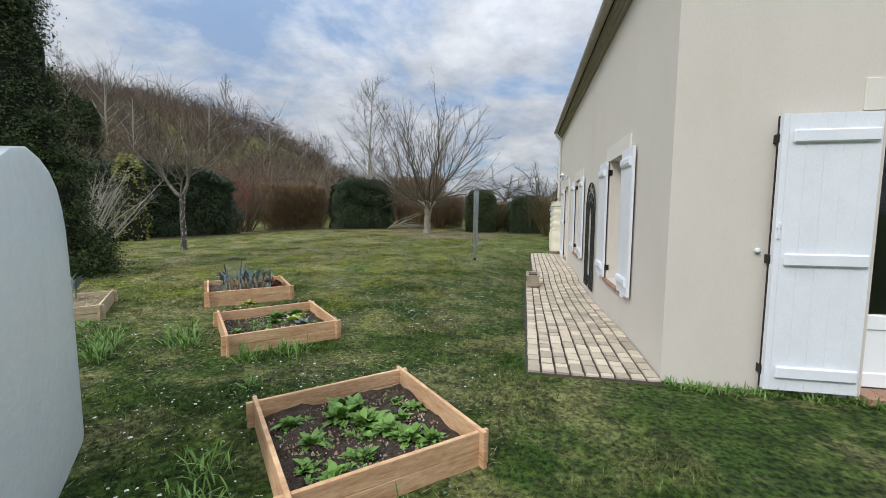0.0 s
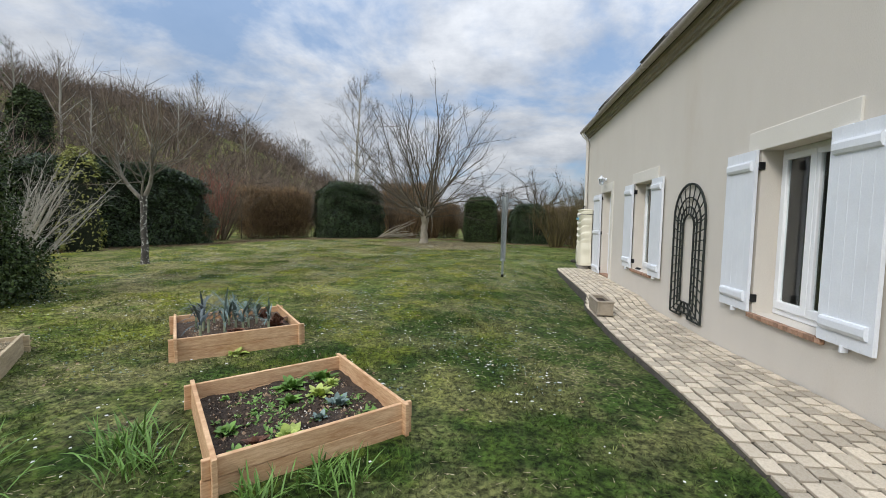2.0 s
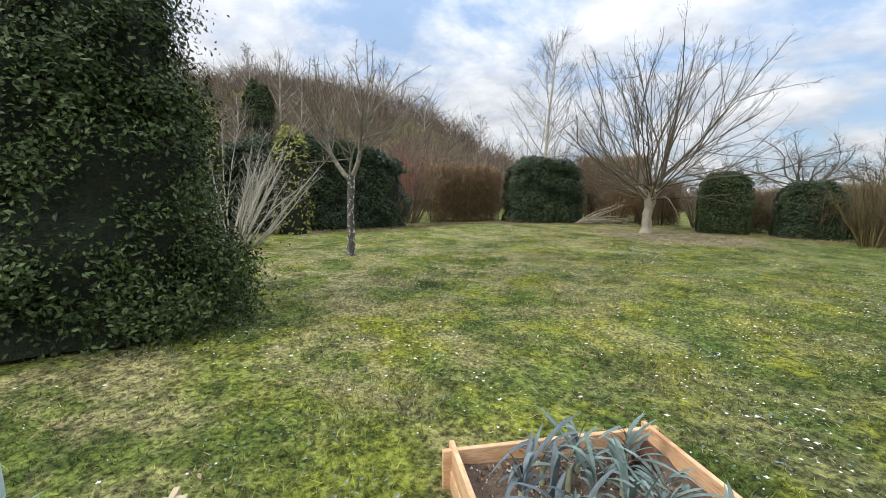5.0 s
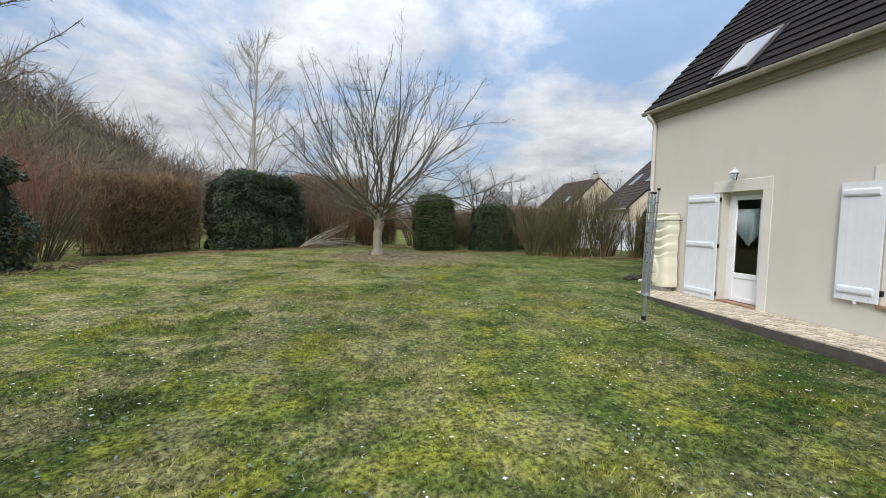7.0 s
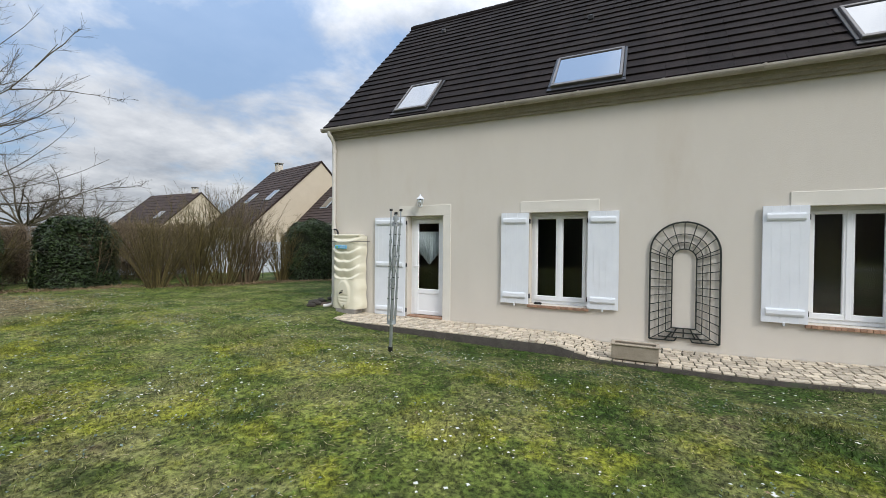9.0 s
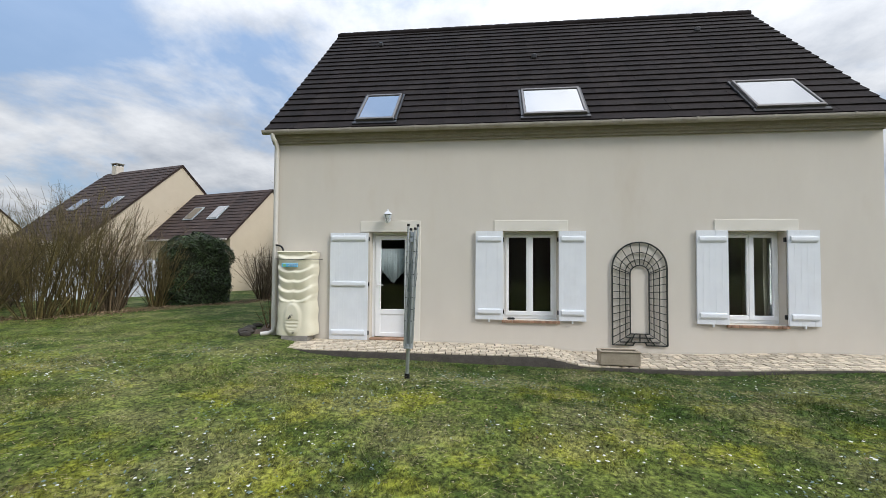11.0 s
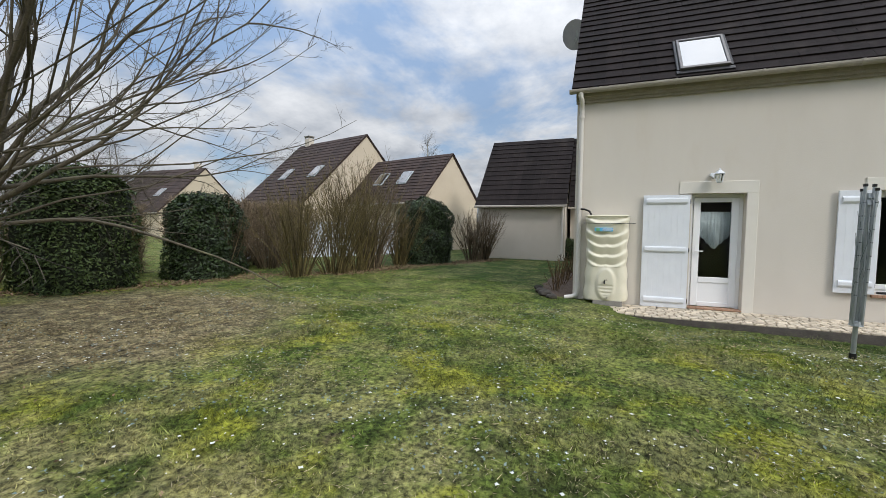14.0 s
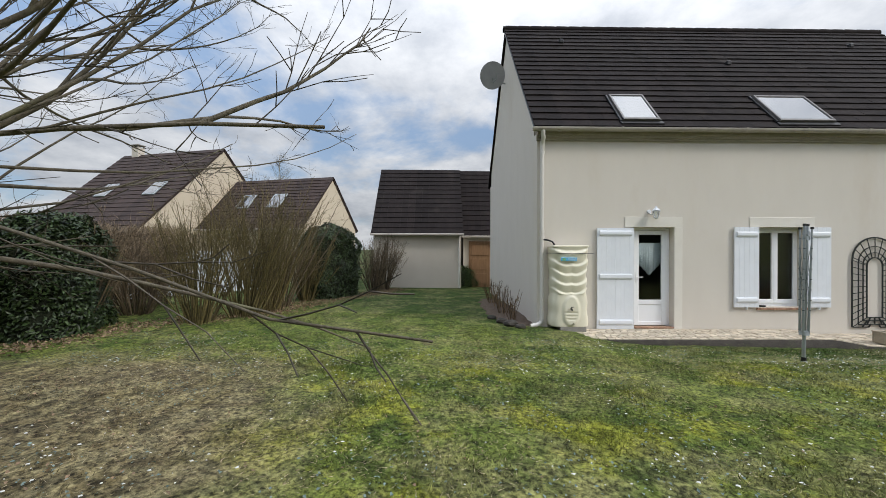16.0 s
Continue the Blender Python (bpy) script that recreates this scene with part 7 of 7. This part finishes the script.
def grass():
    n = 1000000
    x = RNG.uniform(-12.5, 2.5, n)
    y = RNG.uniform(-0.5, 21.5, n)
    # thickest over the middle of the lawn, thinner along its far edges
    middle = np.interp(y, [0, 5, 11, 21.5], [-1.0, -4.6, -5.4, -4.6])
    near = RNG.random(n) < np.where(np.abs(x - middle) < 3.6, 0.95, 0.30)
    x, y = x[near], y[near]
    n = len(x)
    keep = ~inside_bed(x, y) & ((x < 0.9) | (y > 15.4)) & (RNG.random(n) < np.where(x < -11, 0.5, 1.0))
    worn = np.hypot(x + 4.4, y - 20.6) < 3.0
    keep &= ~worn | (RNG.random(n) < 0.25)
    x, y = x[keep], y[keep]
    clump = np.array([noise.noise((a * 1.1, b * 1.1, 7.0)) for a, b in zip(x, y)])
    ok = RNG.random(len(x)) < np.clip(0.66 + 0.8 * clump, 0.2, 1)
    x, y, clump = x[ok], y[ok], clump[ok]
    z = np.array([ground_z(a, b) for a, b in zip(x, y)])
    n = len(x)
    h = RNG.uniform(0.010, 0.036, n) * (1 + 1.0 * np.clip(clump, -0.5, 0.9))
    edge = np.exp(-((x + 0.30) / 0.16) ** 2) * (y > 3.2) * (y < 14.5)
    h *= 1 + 1.2 * edge
    a = RNG.uniform(0, 6.283, n)
    w = RNG.uniform(0.0022, 0.0055, n)
    lean = RNG.normal(size=(n, 2)) * h[:, None] * 0.95
    v = np.empty((n, 3, 3))
    v[:, 0] = np.stack([x - np.cos(a) * w, y - np.sin(a) * w, z - 0.004], 1)
    v[:, 1] = np.stack([x + np.cos(a) * w, y + np.sin(a) * w, z - 0.004], 1)
    v[:, 2] = np.stack([x + lean[:, 0], y + lean[:, 1], z + h], 1)
    ob = raw("lawn_grass", v.reshape(-1, 3), np.arange(n * 3).reshape(-1, 3), BLADE)
    tagged(ob, "short uneven mossy grass blades of the lawn", "grass", kind="stuff")
    # broad low weeds: clover and plantain leaves lying flat
    m = 26000
    cx, cy = RNG.uniform(-12, 0, m), RNG.uniform(-1, 22, m)
    sel = np.array([noise.noise((p * 0.9, q * 0.9, 20.0)) for p, q in zip(cx, cy)]) > 0.05
    sel &= ~inside_bed(cx, cy)
    cx, cy = cx[sel], cy[sel]
    pts = np.stack([cx, cy, [ground_z(p, q) + 0.010 for p, q in zip(cx, cy)]], 1)
    nr = RNG.normal(size=(len(cx), 3)) * 0.35 + np.array([0, 0, 1.0])
    tagged(leaves(pts, nr, 0.020, LEAF_BLUE, "lawn_weeds", None, 1.3), "small grey-green flat weeds in the lawn", "weeds", kind="stuff")
    # daisies and pale chips
    m = 9500
    cx, cy = RNG.uniform(-11, -0.4, m), RNG.uniform(-0.5, 21, m)
    sel = np.array([noise.noise((p * 0.7, q * 0.7, 30.0)) for p, q in zip(cx, cy)]) + RNG.normal(size=m) * 0.16 > 0.10
    sel &= ~inside_bed(cx, cy)
    cx, cy = cx[sel], cy[sel]
    k = len(cx)
    v = np.empty((k, 9, 3))
    r = RNG.uniform(0.004, 0.013, k) * RNG.choice([0.7, 1.0, 1.5], k)
    for i in range(8):
        aa = i * np.pi / 4
        rr = r * (1.0 if i % 2 == 0 else 0.6) * RNG.uniform(0.7, 1.3, k)
        v[:, i] = np.stack([cx + np.cos(aa) * rr, cy + np.sin(aa) * rr, [ground_z(p, q) + 0.028 for p, q in zip(cx, cy)]], 1)
    v[:, 8] = np.stack([cx, cy, v[:, 0, 2] + 0.006], 1)
    f = np.array([[i, (i + 1) % 8, 8] for i in range(8)])[None] + (np.arange(k) * 9)[:, None, None]
    tagged(raw("daisies", v.reshape(-1, 3), f.reshape(-1, 3), WHITE_BIT), "scattered small white daisies in the lawn", "flowers", kind="stuff")
    # dead grass stalks lying in the turf
    m = 60000
    cx, cy = RNG.uniform(-11.5, -0.3, m), RNG.uniform(-0.5, 21, m)
    sel = np.array([noise.noise((p * 0.8, q * 0.8, 44.0)) for p, q in zip(cx, cy)]) + RNG.normal(size=m) * 0.2 > 0.0
    sel &= ~inside_bed(cx, cy)
    cx, cy = cx[sel], cy[sel]
    base = np.stack([cx, cy, [ground_z(p, q) + 0.012 for p, q in zip(cx, cy)]], 1)
    aa, le = RNG.uniform(0, 6.283, len(cx)), RNG.uniform(0.015, 0.06, len(cx))
    tip = base + np.stack([np.cos(aa) * le, np.sin(aa) * le, RNG.uniform(-0.004, 0.022, len(cx))], 1)
    tagged(spines(base, tip, RNG.uniform(0.0012, 0.0026, len(cx)), STRAW_PALE, "dead_grass"), "pale dead grass stalks lying in the lawn", "grass", kind="stuff")
    # fallen leaves under the evergreen, the pollard and along the paving
    m = 2600
    cx = np.concatenate([-9.4 + RNG.normal(size=900) * 1.4, -4.6 + RNG.normal(size=900) * 2.0, RNG.uniform(-12, -0.3, 800)])
    cy = np.concatenate([5.5 + RNG.normal(size=900) * 1.4, 20.8 + RNG.normal(size=900) * 1.6, RNG.uniform(0, 22, 800)])
    sel = ~inside_bed(cx, cy) | (np.hypot(cx + 9.75, cy - 5.65) < 2.5)
    cx, cy = cx[sel], cy[sel]
    pts = np.stack([cx, cy, [ground_z(p, q) + 0.016 for p, q in zip(cx, cy)]], 1)
    tagged(leaves(pts, RNG.normal(size=(len(cx), 3)) * 0.5 + np.array([0, 0, 1.0]), 0.022, DRY_LEAF, "fallen_leaves", None, 1.5), "dry brown leaves scattered on the grass", "leaves", kind="stuff")


def hedge_litter():
    """Dead leaves and twigs lying along the foot of the boundary hedges."""
    line = [(-15.2, 11.5), (-12.9, 17.2), (-12.6, 19.6), (-10.6, 21.9), (-7.8, 24.2), (-4.5, 24.6), (-1.2, 22.7), (0.8, 22.4), (2.4, 20.7), (4.6, 20.3), (7.2, 19.2), (9.6, 18.4)]
    px, py = [], []
    for (xa, ya), (xb, yb) in zip(line[:-1], line[1:]):
        m = int(math.hypot(xb - xa, yb - ya) * 420)
        t = RNG.random(m)
        px.append(xa + (xb - xa) * t + RNG.normal(size=m) * 0.32)
        py.append(ya + (yb - ya) * t + RNG.normal(size=m) * 0.32)
    px, py = np.concatenate(px), np.concatenate(py)
    pts = np.stack([px, py, [ground_z(p, q) + 0.014 for p, q in zip(px, py)]], 1)
    ob = leaves(pts, RNG.normal(size=(len(px), 3)) * 0.6 + np.array([0, 0, 1.0]), 0.036, DRY_LEAF, "leaf_litter", None, 1.5)
    tagged(ob, "brown dead leaves along the foot of the hedges", "leaves", kind="stuff")


grass()
hedge_litter()
pile = thing("branch_pile", -7.6, 24.3, ground_z(-7.6, 24.3), "pile of pale cut branches lying by the hedge", "branches")
rgp = np.random.default_rng(77)
for i in range(16):
    a = rgp.uniform(-0.5, 0.9)
    x0, y0 = -8.5 + rgp.uniform(0, 0.9), 24.0 + rgp.uniform(-0.3, 0.4)
    tb = Tubes()
    pp = wander((x0, y0, ground_z(x0, y0) + rgp.uniform(0.02, 0.15)), (math.cos(a), 0.4 * math.sin(a), rgp.uniform(0.0, 0.55)), rgp.uniform(1.2, 2.4), 7, 0.07, -0.02, rgp)
    pp[:, 2] = np.maximum(pp[:, 2], ground_z(x0, y0) + 0.02)
    tb.add(pp, np.linspace(0.03, 0.008, 8), 5)
    twigs_along(tb, pp, 0.02, 7, 0.6, rgp, 0.8, 0.0, 1)
    tb.mesh("branch", BARK_PALE, pile)


# ---------------------------------------------------------------- paving, piece by piece
def paving():
    path = thing("paved_path", 0.45, 9.0, 0.0, "narrow path of small pale stone pavers beside the house", "path", kind="structure")

    def level(y):
        return 0.045 + 0.085 * (1 - smooth01((y - 4.6) / 2.6)) + 0.095 * smooth01((y - 8.75) / 0.75)

    def outer(y):
        if y < 8.8:
            return -0.13
        if y < 9.5:
            return -0.13 + 0.15 * (y - 8.8) / 0.7
        return 0.02 if y < 13.4 else 0.02 + 0.25 * max(0, (y - 13.4) / 1.2) ** 1.5

    # bed and edge of the path
    ys = np.linspace(3.46, 14.75, 80)
    v, f = [], []
    for y in ys:
        o, z = outer(y), level(y)
        v += [(o, y, z - 0.45), (o, y, z - 0.018), (0.999, y, z - 0.018), (0.999, y, z - 0.45)]
    for i in range(len(ys) - 1):
        a, b = i * 4, i * 4 + 4
        f += [(a, b, b + 1, a + 1), (a + 1, b + 1, b + 2, a + 2)]
    f += [(0, 1, 2, 3), (len(v) - 4, len(v) - 1, len(v) - 2, len(v) - 3)]
    raw("joint_bed", v, f, MORTAR, path)
    v, f = [], []
    for y in ys:
        o, z = outer(y), level(y)
        w = 0.018 * noise.noise((y * 3, 0, 0))
        v += [(o - 0.035 + w, y, z - 0.45), (o - 0.022 + w, y, z - 0.028 + w), (o + 0.01, y, z - 0.020)]
    for i in range(len(ys) - 1):
        a, b = i * 3, i * 3 + 3
        f += [(a, b, b + 1, a + 1), (a + 1, b + 1, b + 2, a + 2)]
    tagged(raw("edge_concrete", v, f, KERB, path), "dark mossy concrete edge")
    kinds = []
    for k in range(6):
        bmp = bmesh.new()
        box(bmp, -0.5, 0.5, -0.5, 0.5, -0.5, 0.5)
        es = [e for e in bmp.edges if all(vv.co.z > 0 for vv in e.verts)]
        for vv in bmp.verts:
            vv.co.x += rnd.uniform(-0.05, 0.05)
            vv.co.y += rnd.uniform(-0.05, 0.05)
            vv.co.z += rnd.uniform(-0.04, 0.04)
        bmesh.ops.bevel(bmp, geom=es, offset=0.055, segments=1, affect="EDGES")
        bmesh.ops.recalc_face_normals(bmp, faces=bmp.faces)
        me = bpy.data.meshes.new("paver")
        bmp.to_mesh(me)
        bmp.free()
        me.materials.append(PAVER)
        kinds.append(me)
    far = bmesh.new()
    laid = []
    cols = 9
    left, right = -0.13, 0.995
    for i in range(cols):
        a, b = left + (right - left) * i / cols, left + (right - left) * (i + 1) / cols
        y = 3.47 + rnd.uniform(-0.06, 0.0)
        while y < 14.72:
            d = rnd.choice((0.11, 0.125, 0.14, 0.16, 0.18))
            y0, y1 = max(3.47, y), min(14.74, y + d)
            x0 = max(a, outer((y0 + y1) / 2))
            if y1 - y0 > 0.05 and b - x0 > 0.035:
                laid.append((y0, y1, x0, b))
            y += d
    laid.sort()
    for k, (y0, y1, x0, x1) in enumerate(laid):
        yc = (y0 + y1) / 2
        tilt = math.degrees(math.atan((level(yc + 0.05) - level(yc - 0.05)) / 0.1))
        m = Matrix.Translation(((x0 + x1) / 2, yc, level(yc) - 0.021 + rnd.uniform(-0.0035, 0.0035))) @ pose(0, 0, 0, tilt + rnd.uniform(-1.2, 1.2), rnd.uniform(-1.2, 1.2), rnd.uniform(-2.2, 2.2)) @ Matrix.Diagonal((x1 - x0 - 0.018 - rnd.uniform(0, 0.006), y1 - y0 - 0.018 - rnd.uniform(0, 0.006), 0.045, 1))
        if k < 300:
            ob = new("paver", kinds[rnd.randrange(6)])
            hang(ob, path)
            ob.matrix_basis = m
        else:
            tmp = kinds[rnd.randrange(6)]
            vs = [far.verts.new(m @ q.co) for q in tmp.vertices]
            for pf in tmp.polygons:
                far.faces.new([vs[i] for i in pf.vertices])
    me = bpy.data.meshes.new("pavers")
    far.to_mesh(me)
    far.free()
    me.materials.append(PAVER_J)
    tagged(hang(new("pavers", me), path), kind="stuff")


paving()
